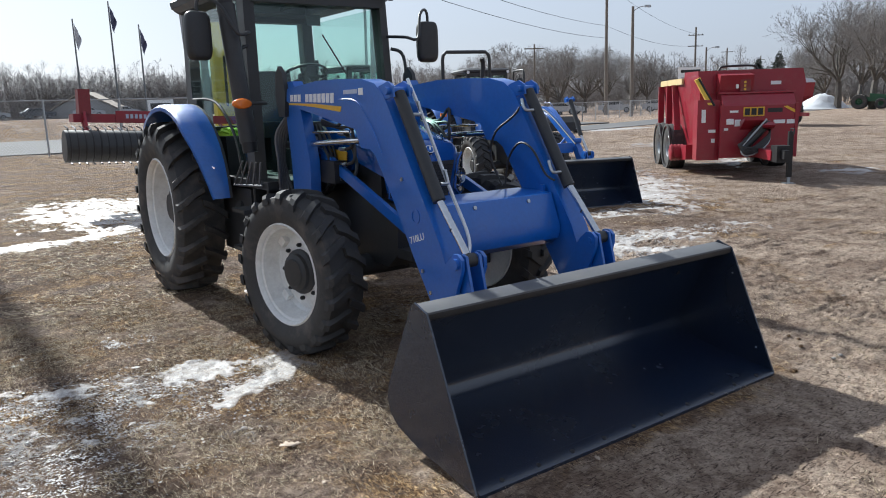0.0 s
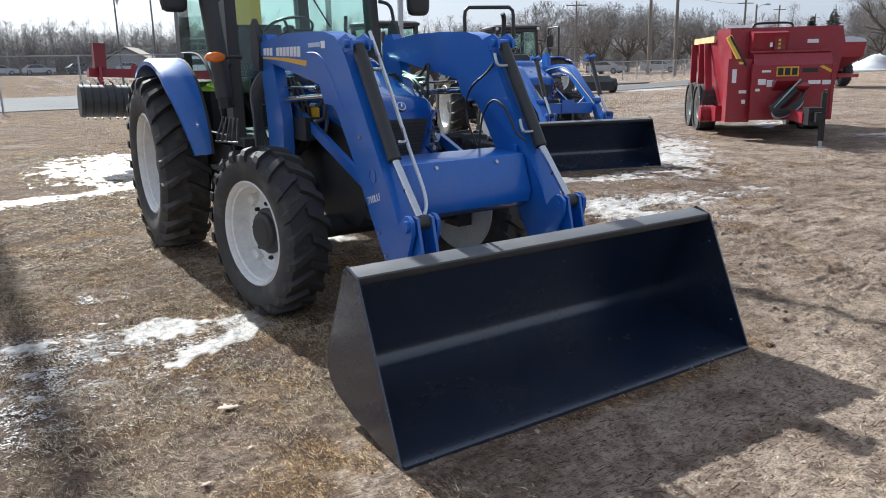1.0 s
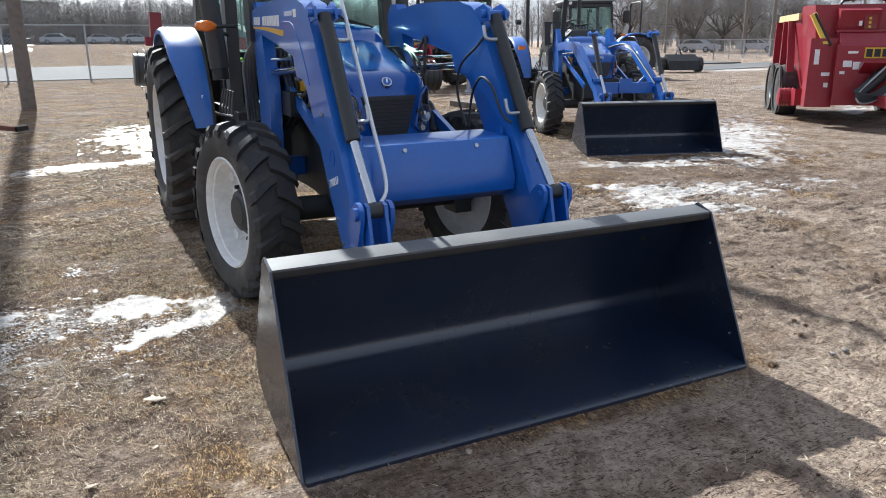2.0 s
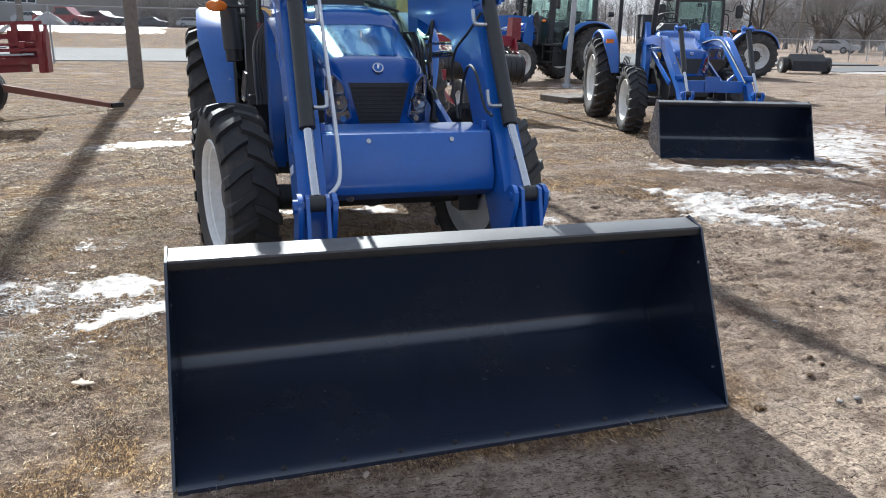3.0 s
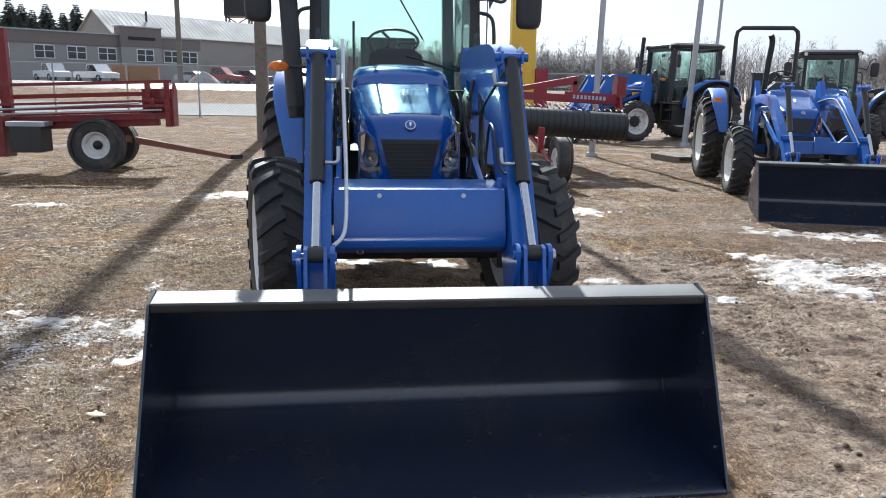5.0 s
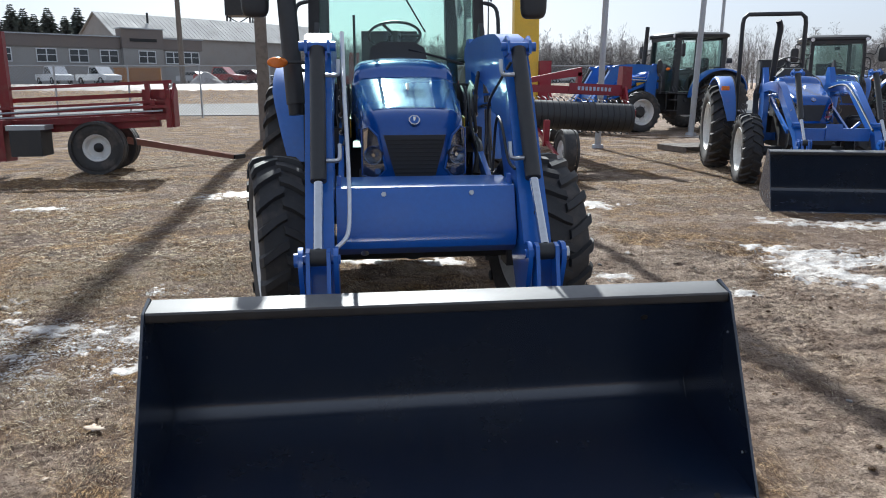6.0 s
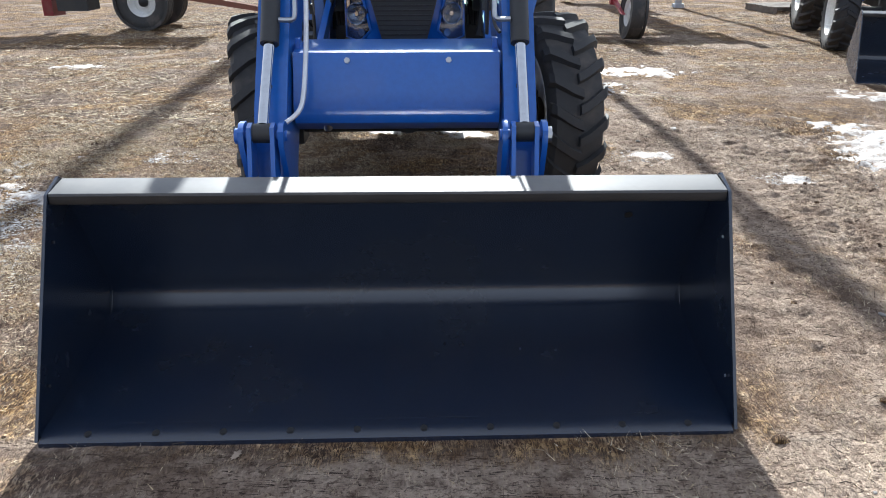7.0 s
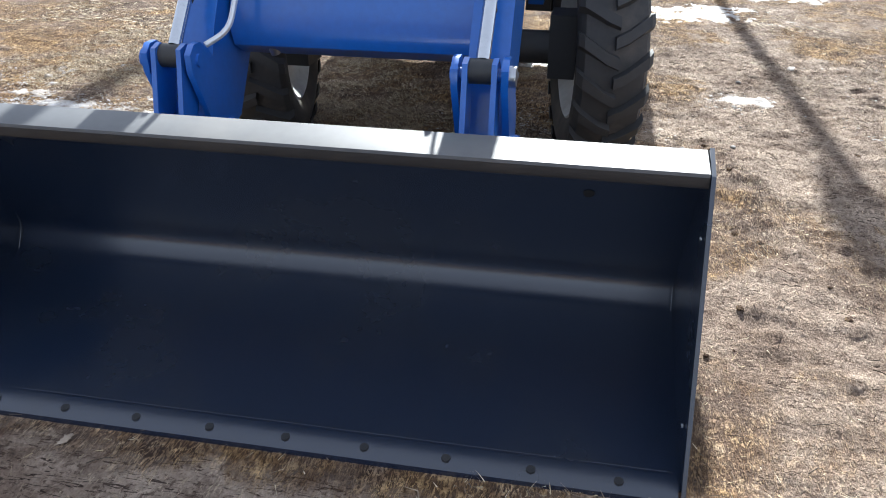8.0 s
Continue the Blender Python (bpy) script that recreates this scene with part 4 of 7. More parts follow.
    part("badge_leaf", rod(B(), bc + bn * 0.016 + Vector((0, 0, -0.012)), bc + bn * 0.018 + Vector((0, 0.008, 0.012)), 0.006, 0.011, 6), CHROME, bg)
    part("hood_rib", box(B(), -0.005, 0.005, 2.30 + o, 2.42 + o, 1.41, 1.462), CHROME, hood, bevel=0.002)
    for s in (-1, 1):
        lamp = [(s * 0.200, 1.790 + o, 1.185), (s * 0.248, 1.815 + o, 1.235), (s * 0.282, 1.872 + o, 1.22), (s * 0.285, 1.880 + o, 0.97), (s * 0.215, 1.795 + o, 0.955), (s * 0.160, 1.777 + o, 1.01)]
        back = [(x * 0.94, y + 0.07, z) for x, y, z in lamp]
        hl = part("headlight", loft(B(), [lamp, back]), REFLECTOR, hood, "clear chrome-backed headlight", bevel=0.006)
        strip = [(s * 0.252, 1.806 + o, 1.222), (s * 0.275, 1.845 + o, 1.205), (s * 0.272, 1.842 + o, 1.05), (s * 0.262, 1.826 + o, 1.06)]
        part("lamp_strip", loft(B(), [strip, [(x, y + 0.03, z) for x, y, z in strip]]), CHROME, hl)
        part("lamp_surround", pipe(B(), [Vector(p) for p in lamp] + [Vector(lamp[0])], 0.006, 6, curved=False), BLUE, hl)
        c0, n0 = Vector((s * 0.222, 1.795 + o, 1.085)), Vector((s * 0.45, -0.89, 0))
        part("lamp_bowl", lathe_bowl(c0, n0, 0.046), REFLECTOR, hl, "round chrome reflector")
        part("lamp_bulb", rod(B(), c0 - n0 * 0.012, c0 + n0 * 0.006, 0.013, 0.010, 14), CHROME, hl)
        part("side_lamp", rod(B(), c0 + Vector((-s * 0.02, -0.008, -0.085)), c0 + Vector((-s * 0.02, -0.014, -0.085)) + n0 * 0.006, 0.017, n=14), REFLECTOR, hl)
        part("lamp_lens", loft(B(), [[(x * 1.012, y - 0.012, z) for x, y, z in lamp], [(x * 1.012, y - 0.009, z) for x, y, z in lamp]]), LENS, hl, "clear lamp lens")
        # side panels
        sp = [(2.62 + o, 1.0), (2.62 + o, 1.24), (2.9 + o, 1.28), (2.9 + o, 1.0)]
        part("side_grille", prism_x(B(), sp, s * 0.338 - 0.004, s * 0.338 + 0.004), BLACK, hood, bevel=0.002)
        st = [(2.566 + o, 1.274), (2.309 + o, 1.258), (2.325 + o, 1.142)]
        part("stripe", prism_x(B(), st, s * 0.345 - 0.003, s * 0.345 + 0.003), DECALYELLOW, hood)
    # fenders
    for s in (-1, 1):
        cy, cz = 4.52 + o, 0.735
        rings, low = [], []
        for k in range(17):
            a = radians(9 + k * 9.6)
            rr = 0.905 + 0.035 * math.sin(a * 2) ** 2
            wide = 0.835 + 0.125 * min(1, max(0, (math.sin(a) - 0.15) / 0.6))
            y, z = cy - rr * math.cos(a), cz + rr * math.sin(a) * 0.985
            y2, z2 = cy - (rr - 0.014) * math.cos(a), cz + (rr - 0.014) * math.sin(a) * 0.985
            y3, z3 = cy - (rr - 0.055) * math.cos(a), cz + (rr - 0.055) * math.sin(a) * 0.985
            rings.append([(s * 0.71, y, z), (s * (wide - 0.03), y, z), (s * wide, y * 0.6 + y3 * 0.4, z * 0.6 + z3 * 0.4), (s * wide, y3, z3), (s * (wide - 0.014), y3, z3), (s * (wide - 0.03), y2, z2), (s * 0.71, y2, z2)])
            low.append((y, z))
        fd = part("fender", loft(B(), rings), BLUE, tr, "rounded blue rear fender", smooth=45)
        rimline = low + [(cy + 0.6, cz + 0.35), (cy - 0.55, cz + 0.2)]
        part("inner_panel", prism_x(B(), rimline, s * 0.69, s * 0.712), BLACK, fd)
    # steps and hoses by the cab door
    for s in (-1, 1):
        st = part("step", box(B(), s * 0.66 - 0.16, s * 0.66 + 0.14, 3.05 + o, 3.32 + o, 0.52, 0.55), BLACK, tr, bevel=0.006)
        part("step_tread", box(B(), s * 0.66 - 0.14, s * 0.66 + 0.12, 3.10 + o, 3.35 + o, 0.80, 0.83), BLACK, st, bevel=0.006)
        for yy in (3.05, 3.32):
            part("step_hanger", pipe(B(), [(s * 0.62, yy + o, 0.54), (s * 0.62, yy + o, 1.0)], 0.015), BLACK, st)
        gd = part("step_guard", rod(B(), (s * 0.66, 3.07 + o, 1.0), (s * 0.66, 3.66 + o, 0.97), 0.010, n=8), GREYHOSE, st)
        for k in range(5):
            part("guard_rod", rod(B(), (s * 0.66, 3.12 + 0.13 * k + o, 0.99), (s * 0.645, 3.10 + 0.09 * k + o, 1.17), 0.008, n=7), GREYHOSE, gd)
        for k in range(5):
            pts = [(s * (0.50 + 0.022 * k), 2.90 + o, 0.98), (s * (0.52 + 0.02 * k), 2.95 + o - 0.02 * k, 1.18), (s * (0.51 + 0.02 * k), 2.90 + o, 1.38), (s * 0.50, 2.82 + o, 1.46 + 0.02 * k)]
            part("hose", pipe(B(), pts, 0.011, 7), GREYHOSE, st)
    if full:
        for s in (-1, 1):
            vb = part("valve_block", box(B(), s * 0.40 - 0.05, s * 0.40 + 0.05, 2.30 + o, 2.55 + o, 1.05, 1.20), DARKMETAL, tr, bevel=0.008)
            for k in range(4):
                z = 1.08 + 0.10 * k
                part("coupler", rod(B(), (s * 0.40, 2.30 + o, z), (s * 0.40, 2.22 + o, z), 0.014, n=10), STEEL, vb)
                pts = [(s * 0.40, 2.22 + o, z), (s * 0.385, 2.14 + o, z + 0.03), (s * (0.36 + 0.014 * k), 2.16 + o, z + 0.14), (s * (0.37 + 0.012 * k), 2.30 + o, 1.40 + 0.012 * k), (s * 0.41, 2.52 + o, 1.44 + 0.01 * k)]
                part("hose", pipe(B(), pts, 0.011, 7), BLACK, vb)
        for s in (-1, 1):
            sh = part("filter_housing", box(B(), s * 0.40 - 0.055, s * 0.40 + 0.055, 2.66 + o, 2.94 + o, 0.92, 1.46), BLACK, tr, "black filter and valve housing", bevel=0.02)
            for k in range(4):
                z = 1.0 + 0.115 * k
                part("clip", rod(B(), (s * 0.40, 2.665 + o, z), (s * 0.40, 2.645 + o, z), 0.02 - 0.002 * k, n=8), STEEL if k % 2 else DARKMETAL, sh)
            part("filter", rod(B(), (s * 0.385, 2.60 + o, 1.05), (s * 0.385, 2.60 + o, 1.24), 0.045, n=16), BLACK, sh, bevel=0.006)
            for k in range(3):
                x = s * (0.365 + 0.025 * k)
                part("hose", pipe(B(), [(x, 2.62 + o, 1.44), (x + s * 0.01, 2.50 + o, 1.36 - 0.03 * k), (x, 2.44 + o, 1.20), (x - s * 0.01, 2.50 + o, 1.02), (x, 2.62 + o, 0.95)], 0.010, 7), BLACK, sh)
        part("radiator_hose", pipe(B(), [(0.37, 2.0 + o, 0.95), (0.40, 2.1 + o, 1.1), (0.38, 2.4 + o, 1.15)], 0.025, 8), BLACK, tr)
        part("lift_lug", box(B(), -0.30, 0.30, 1.62 + o, 1.78 + o, 0.60, 0.66), BLACK, tr, bevel=0.01)
    for s in (-1, 1):
        ft = part("fuel_tank", box(B(), s * 0.48 - 0.15, s * 0.48 + 0.15, 3.38 + o, 4.05 + o, 0.42, 0.95), BLACK, tr, "black moulded fuel tank", bevel=0.05)
        part("tank_cap", rod(B(), (s * 0.635, 3.6 + o, 0.80), (s * 0.66, 3.6 + o, 0.81), 0.045, n=16), BLACK, ft)
    # floor, console, steering wheel, seat
    part("floor_plate", box(B(), -0.64, 0.64, 3.0 + o, 4.7 + o, 0.97, 1.03), BLACK, tr, bevel=0.01)
    yc = o + CAB if cab else o
    con = part("console", loft(B(), [[(-0.20, 3.05 + yc, 1.0), (0.20, 3.05 + yc, 1.0), (0.20, 3.36 + yc, 1.0), (-0.20, 3.36 + yc, 1.0)], [(-0.21, 3.02 + yc, 1.62), (0.21, 3.02 + yc, 1.62), (0.21, 3.32 + yc, 1.60), (-0.21, 3.32 + yc, 1.60)], [(-0.19, 3.07 + yc, 1.71), (0.19, 3.07 + yc, 1.71), (0.18, 3.30 + yc, 1.68), (-0.18, 3.30 + yc, 1.68)], [(-0.12, 3.10 + yc, 1.755), (0.12, 3.10 + yc, 1.755), (0.11, 3.26 + yc, 1.72), (-0.11, 3.26 + yc, 1.72)]]), BLACK, tr, "black dashboard console", bevel=0.02)
    part("column", rod(B(), (0, 3.28 + yc, 1.62), (0, 3.42 + yc, 1.80), 0.035, n=14), BLACK, con)
    M = pose(0, 3.44 + yc, 1.815, -27) @ pose(0, 0, 0, 0, 90)
    sw = part("steering_wheel", lathe_x(B(), [(-0.014, 0.195), (0, 0.207), (0.014, 0.195), (0, 0.183)], 32, M, closed=True), BLACK, con)
    bm = lathe_x(B(), [(-0.015, 0.05), (0.02, 0.05)], 18, M)
    for a in (90, 210, 330):
        u = M.to_3x3() @ Vector((0, math.cos(radians(a)), math.sin(radians(a))))
        c0 = M.translation
        rod(bm, c0, c0 + u * 0.195, 0.012, n=8)
    part("spokes", bm, BLACK, sw)
    if cab:
        for s in (-1, 1):
            part("side_console", box(B(), s * 0.47 - 0.12, s * 0.47 + 0.12, 3.95 + o, 4.62 + o, 1.03, 1.345), BLACK, tr, bevel=0.03)
    seat = part("seat", box(B(), -0.25, 0.25, 3.95 + o, 4.42 + o, 1.32, 1.45), VINYL, tr, "black vinyl seat", bevel=0.04)
    part("backrest", box(B(), -0.24, 0.24, -0.05, 0.06, 0, 0.48, pose(0, 4.42 + o, 1.42, -10)), VINYL, seat, bevel=0.04)
    part("seat_base", box(B(), -0.18, 0.18, 4.0 + o, 4.38 + o, 1.02, 1.33), BLACK, seat, bevel=0.02)
    # signal lamps
    for s in (-1, 1):
        if cab:
            c = Vector((s * 0.815, 2.925 + o, 1.60))
            bm = rod(B(), c + Vector((-s * 0.20, 0.05, 0)), c + Vector((-s * 0.03, 0.05, 0)), 0.012)
            br = part("lamp_bracket", bm, BLACK, tr)
            ring = lambda y, f: [(c.x + 0.068 * f * math.cos(k * math.pi / 8), c.y + y, c.z + 0.036 * f * math.sin(k * math.pi / 8)) for k in range(16)]
            part("signal_lamp", loft(B(), [ring(0.03, 0.9), ring(0.02, 1.0), ring(-0.01, 1.0), ring(-0.025, 0.8)]), ORANGE, br, "orange oval signal lens", smooth=50)
        else:
            c = Vector((s * 0.93, 3.50 + o, 1.42))
            part("signal_lamp", box(B(), c.x - 0.06, c.x + 0.06, c.y - 0.03, c.y + 0.03, c.z - 0.035, c.z + 0.035), ORANGE, tr, "orange signal lens", bevel=0.015)
    if cab:
        fr = part("cab_frame", box(B(), -0.64, 0.64, 4.62 + o, 4.78 + o, 1.0, 1.42), BLACK, tr, "black cab frame", bevel=0.01)
        for s in (-1, 1):
            bm = loft(B(), [[(s * 0.56, 3.0 + yc, 1.0), (s * 0.64, 3.02 + yc, 1.0), (s * 0.64, 3.17 + yc, 1.0), (s * 0.58, 3.17 + yc, 1.0)], [(s * 0.535, 3.08 + yc, 2.42), (s * 0.61, 3.10 + yc, 2.42), (s * 0.61, 3.24 + yc, 2.42), (s * 0.55, 3.24 + yc, 2.42)]])
            part("front_pillar", bm, BLACK, fr, bevel=0.012)
            bm = loft(B(), [[(s * 0.53, 4.68 + o, 1.3), (s * 0.63, 4.66 + o, 1.3), (s * 0.63, 4.80 + o, 1.3), (s * 0.53, 4.80 + o, 1.3)], [(s * 0.51, 4.70 + o, 2.42), (s * 0.60, 4.68 + o, 2.42), (s * 0.60, 4.82 + o, 2.42), (s * 0.51, 4.82 + o, 2.42)]])
            part("rear_pillar", bm, BLACK, fr, bevel=0.012)
            gl = [(3.37, 1.10), (3.43, 2.36), (4.68, 2.36), (4.66, 1.66), (4.05, 1.62), (3.68, 1.36), (3.56, 1.04), (3.40, 1.04)]
            part("door_glass", prism_x(B(), [(y + o, z) for y, z in gl], s * 0.612, s * 0.618), CABGLASS, fr, "greenish door glass")
            part("door_seal", pipe(B(), [(s * 0.615, 4.66 + o, 1.665), (s * 0.615, 4.05 + o, 1.625), (s * 0.615, 3.68 + o, 1.365), (s * 0.615, 3.56 + o, 1.05)], 0.012, 6), RUBBER, fr)
            part("door_rail", pipe(B(), [(s * 0.63, 3.02 + yc, 1.55), (s * 0.70, 2.97 + yc, 1.60), (s * 0.705, 3.0 + yc, 1.95), (s * 0.62, 3.06 + yc, 2.02)], 0.014), BLACK, fr)
            part("door_handle", box(B(), s * 0.63 - 0.02, s * 0.63 + 0.02, 4.45 + o, 4.62 + o, 1.62, 1.66), BLACK, fr, bevel=0.006)
            # mirror on a bent arm
            mx = s * 0.975
            pts = [(s * 0.60, 3.10 + yc, 2.12), (s * 0.66, 3.10 + o, 2.10), (s * 0.76, 3.06 + o, 2.09), (s * 0.84, 3.14 + o, 2.28), (s * 0.94, 3.22 + o, 2.34), (mx, 3.23 + o, 2.30), (mx, 3.23 + o, 2.20)]
            ma = part("mirror_arm", pipe(B(), pts, 0.012, 8), BLACK, fr)
            mm = pose(mx, 3.235 + o, 2.08, 0, 0, s * -14)
            oval = [(math.copysign(abs(math.cos(a)) ** 0.42, math.cos(a)), math.copysign(abs(math.sin(a)) ** 0.42, math.sin(a))) for a in [k * math.pi / 14 + 0.01 for k in range(28)]]
            bm = loft(B(), [[mm @ Vector((0.095 * f * px, yy, 0.17 * (1 - 0.55 * (1 - f)) * pz)) for px, pz in oval] for yy, f in ((0.03, 0.97), (0.015, 1.0), (-0.012, 0.98), (-0.03, 0.88), (-0.036, 0.6))])
            part("mirror_shell", bm, BLACK, ma, smooth=50)
            part("mirror_glass", box(B(), -0.08, 0.08, 0.031, 0.034, -0.155, 0.145, mm), MIRROR, ma)
            lm = pose(s * 0.60, 3.02 + yc, 2.44)
            bm = rod(B(), lm @ Vector((0, 0.05, 0)), lm @ Vector((0, -0.02, 0)), 0.03, 0.05, 18)
            wl = part("work_light", bm, BLACK, fr, bevel=0.004)
            part("lens", rod(B(), lm @ Vector((0, -0.02, 0)), lm @ Vector((0, -0.026, 0)), 0.044, n=18), DECALWHITE, wl)
        part("windshield", box(B(), -0.55, 0.55, -0.003, 0.003, 0, 1.36, pose(0, 3.06 + yc, 1.05, -3.3)), CABGLASS, fr, "greenish windshield")
        part("rear_window", box(B(), -0.53, 0.53, -0.003, 0.003, 0, 0.98, pose(0, 4.73 + o, 1.42)), CABGLASS, fr, "greenish rear window")
        part("header_bar", box(B(), -0.56, 0.56, 3.06 + yc, 3.18 + yc, 2.34, 2.45), BLACK, fr, bevel=0.01)
        part("header_bar", box(B(), -0.56, 0.56, 4.70 + o, 4.82 + o, 2.36, 2.45), BLACK, fr, bevel=0.01)
        def roof_ring(z, gxx, gyy, hx, hy0, hy1):
            out = [(gxx * cx, 4.05 + o + (gyy - 0.08) * cyy, z) for cx, cyy in ((-1, -0.88), (-0.9, -1), (0.9, -1), (1, -0.88), (1, 0.88), (0.9, 1), (-0.9, 1), (-1, 0.88))]
            inn = [(hx * cx, o + (hy0 if cyy < 0 else hy1), z) for cx, cyy in ((-1, -1), (-1, -1), (1, -1), (1, -1), (1, 1), (1, 1), (-1, 1), (-1, 1))]
            return out, inn
        bm = B()
        prev = None
        for z, gxx, gyy in ((2.41, 0.66, 0.86), (2.45, 0.70, 0.90), (2.50, 0.71, 0.90), (2.55, 0.64, 0.81)):
            now = [bm.verts.new(p) for p in roof_ring(z, gxx, gyy, 0.44, 3.47, 4.45)[0]]
            if prev:
                for k in range(8):
                    bm.faces.new((prev[k], prev[(k + 1) % 8], now[(k + 1) % 8], now[k]))
            else:
                first = now
            prev = now
        for edge, z in ((first, 2.41), (prev, 2.55)):
            c4 = [bm.verts.new((sx * 0.44, o + yy, z)) for sx, yy in ((-1, 3.47), (1, 3.47), (1, 4.45), (-1, 4.45))]
            for q in ((edge[0], edge[1], c4[0]), (edge[1], edge[2], c4[1], c4[0]), (edge[2], edge[3], c4[1]), (edge[3], edge[4], c4[2], c4[1]), (edge[4], edge[5], c4[2]), (edge[5], edge[6], c4[3], c4[2]), (edge[6], edge[7], c4[3]), (edge[7], edge[0], c4[0], c4[3])):
                bm.faces.new(q)
            if z < 2.5:
                low4 = c4
        for k in range(4):
            bm.faces.new((low4[k], low4[(k + 1) % 4], c4[(k + 1) % 4], c4[k]))
        rf = part("roof", bm, BLACK, fr, "black cab roof with glass hatch", smooth=30)
        part("roof_hatch", box(B(), -0.435, 0.435, 3.475 + o, 4.445 + o, 2.475, 2.481), CABGLASS, rf, "greenish glass roof hatch")
        for x in (-0.2, 0.2):
            part("hatch_bar", box(B(), x - 0.015, x + 0.015, 3.475 + o, 4.445 + o, 2.44, 2.465), BLACK, rf)
        part("inner_mirror", box(B(), -0.06, 0.06, 3.2 + yc, 3.22 + yc, 2.20, 2.28), BLACK, fr, bevel=0.015)
        part("wiper", pipe(B(), [(0.02, 3.10 + yc, 2.12), (0.20, 3.075 + yc, 1.82)], 0.006, 6), BLACK, fr)
        part("wiper", pipe(B(), [(0.08, 3.06 + yc, 1.70), (0.46, 3.05 + yc, 1.60)], 0.009, 6), BLACK, fr)
        for x in (-0.30,):
            part("speaker_stalk", rod(B(), (x, 4.66 + o, 1.6), (x, 4.66 + o, 2.05), 0.012), BLACK, fr)
    else:
        ro = part("roll_bar", pipe(B(), [(-0.50, 4.75 + o, 0.95), (-0.50, 4.75 + o, 2.53), (-0.485, 4.75 + o, 2.63), (-0.41, 4.75 + o, 2.70), (0.47, 4.75 + o, 2.70), (0.545, 4.75 + o, 2.63), (0.56, 4.75 + o, 2.53), (0.56, 4.75 + o, 0.95)], 0.038, 10, curved=False), BLACK, tr, "black roll-over bar", smooth=50)
        part("beacon", rod(B(), (-0.64, 4.75 + o, 1.9), (-0.74, 4.75 + o, 1.9), 0.05, n=12), BLACK, ro)
        bm = loft(B(), [[(-0.30, 2.92 + o, 1.2), (0.30, 2.92 + o, 1.2), (0.28, 3.3 + o, 1.2), (-0.28, 3.3 + o, 1.2)], [(-0.29, 2.90 + o, 1.60), (0.29, 2.90 + o, 1.60), (0.24, 3.25 + o, 1.62), (-0.24, 3.25 + o, 1.62)], [(-0.16, 2.98 + o, 1.72), (0.16, 2.98 + o, 1.72), (0.14, 3.2 + o, 1.74), (-0.14, 3.2 + o, 1.74)]])
        part("instrument_cowl", bm, BLACK, con, bevel=0.02)
    if exhaust:
        if cab:
            a, b2 = Vector((-0.715, 3.10 + o, 1.25)), Vector((-0.80, 3.26 + o, 2.75))
            ex = part("exhaust_pipe", rod(B(), a, b2, 0.055, n=20), DARKMETAL, tr, "tall black exhaust stack", bevel=0.004)
            part("heat_shield", rod(B(), a + (b2 - a) * 0.05, a + (b2 - a) * 0.7, 0.064, n=20), BLACK, ex, bevel=0.004)
        else:
            ex = part("exhaust_pipe", pipe(B(), [(-0.33, 3.0 + o, 1.4), (-0.29, 3.02 + o, 2.0), (-0.26, 3.03 + o, 2.34), (-0.30, 3.0 + o, 2.46)], 0.045, 12), DARKMETAL, tr, "black exhaust stack")
    if has_loader:
        loader(tr, dy, full, hw, not cab)
    return tr


main = tractor(pose(0, 0, 0), "clean blue cab tractor with front loader and black bucket")
for c in main.children:
    if c.name.startswith("loader_arm") and c.data.vertices[0].co.x < 0:
        left_arm = c


# decals on the outer face of the arm: lettering stands as plain bars
def slab_x(x, y0, y1, z0, z1, slant=0.0):
    """A thin plate on a face that looks along -x; y runs backwards."""
    return loft(B(), [[(x, y0, z0), (x, y1, z0), (x, y1 - slant, z1), (x, y0 - slant, z1)], [(x + 0.003, y0, z0), (x + 0.003, y1, z0), (x + 0.003, y1 - slant, z1), (x + 0.003, y0 - slant, z1)]])


FACE = -0.5495
for k in range(11):
    f, y = k / 10, 2.715 - 0.0605 * k
    if k != 3:
        part("lettering", slab_x(FACE, y - 0.046, y, 1.603 - 0.022 * f, 1.648 - 0.006 * f, 0.006), DECALWHITE, left_arm, "white lettering block", smooth=0)
swoosh = [(2.739, 1.581), (2.54, 1.573), (2.337, 1.559), (1.985, 1.525), (1.964, 1.557), (2.333, 1.581), (2.737, 1.593)]
part("stripe", loft(B(), [[(FACE + k, y, z) for y, z in swoosh] for k in (0, 0.003)]), DECALYELLOW, left_arm, "yellow swoosh stripe", smooth=0)
part("sticker", slab_x(FACE, 1.76, 1.93, 1.63, 1.655), DECALPALE, left_arm, smooth=0)
part("sticker", slab_x(FACE, 1.69, 1.745, 1.62, 1.66), DECALWHITE, left_arm, smooth=0)
part("sticker", slab_x(FACE - 0.0, 0.905, 0.945, 0.49, 0.55), DECALWHITE, left_arm, smooth=0)
cu = bpy.data.curves.new("model_number", "FONT")
cu.body, cu.size, cu.extrude = "710LU", 0.055, 0.0015
num = new("model_number", cu)
dg = bpy.context.evaluated_depsgraph_get()
num_me = bpy.data.meshes.new_from_object(num.evaluated_get(dg))
bpy.data.objects.remove(num)
num_me.materials.append(DECALWHITE)
num = new("model_number", num_me)
num.parent = left_arm
num.matrix_basis = Matrix(((0, 0, -1, FACE + 0.001), (-1, 0, 0, 1.235), (0, 1, 0, 0.795), (0, 0, 0, 1))) @ pose(0, 0, 0, 0, 0, 17)


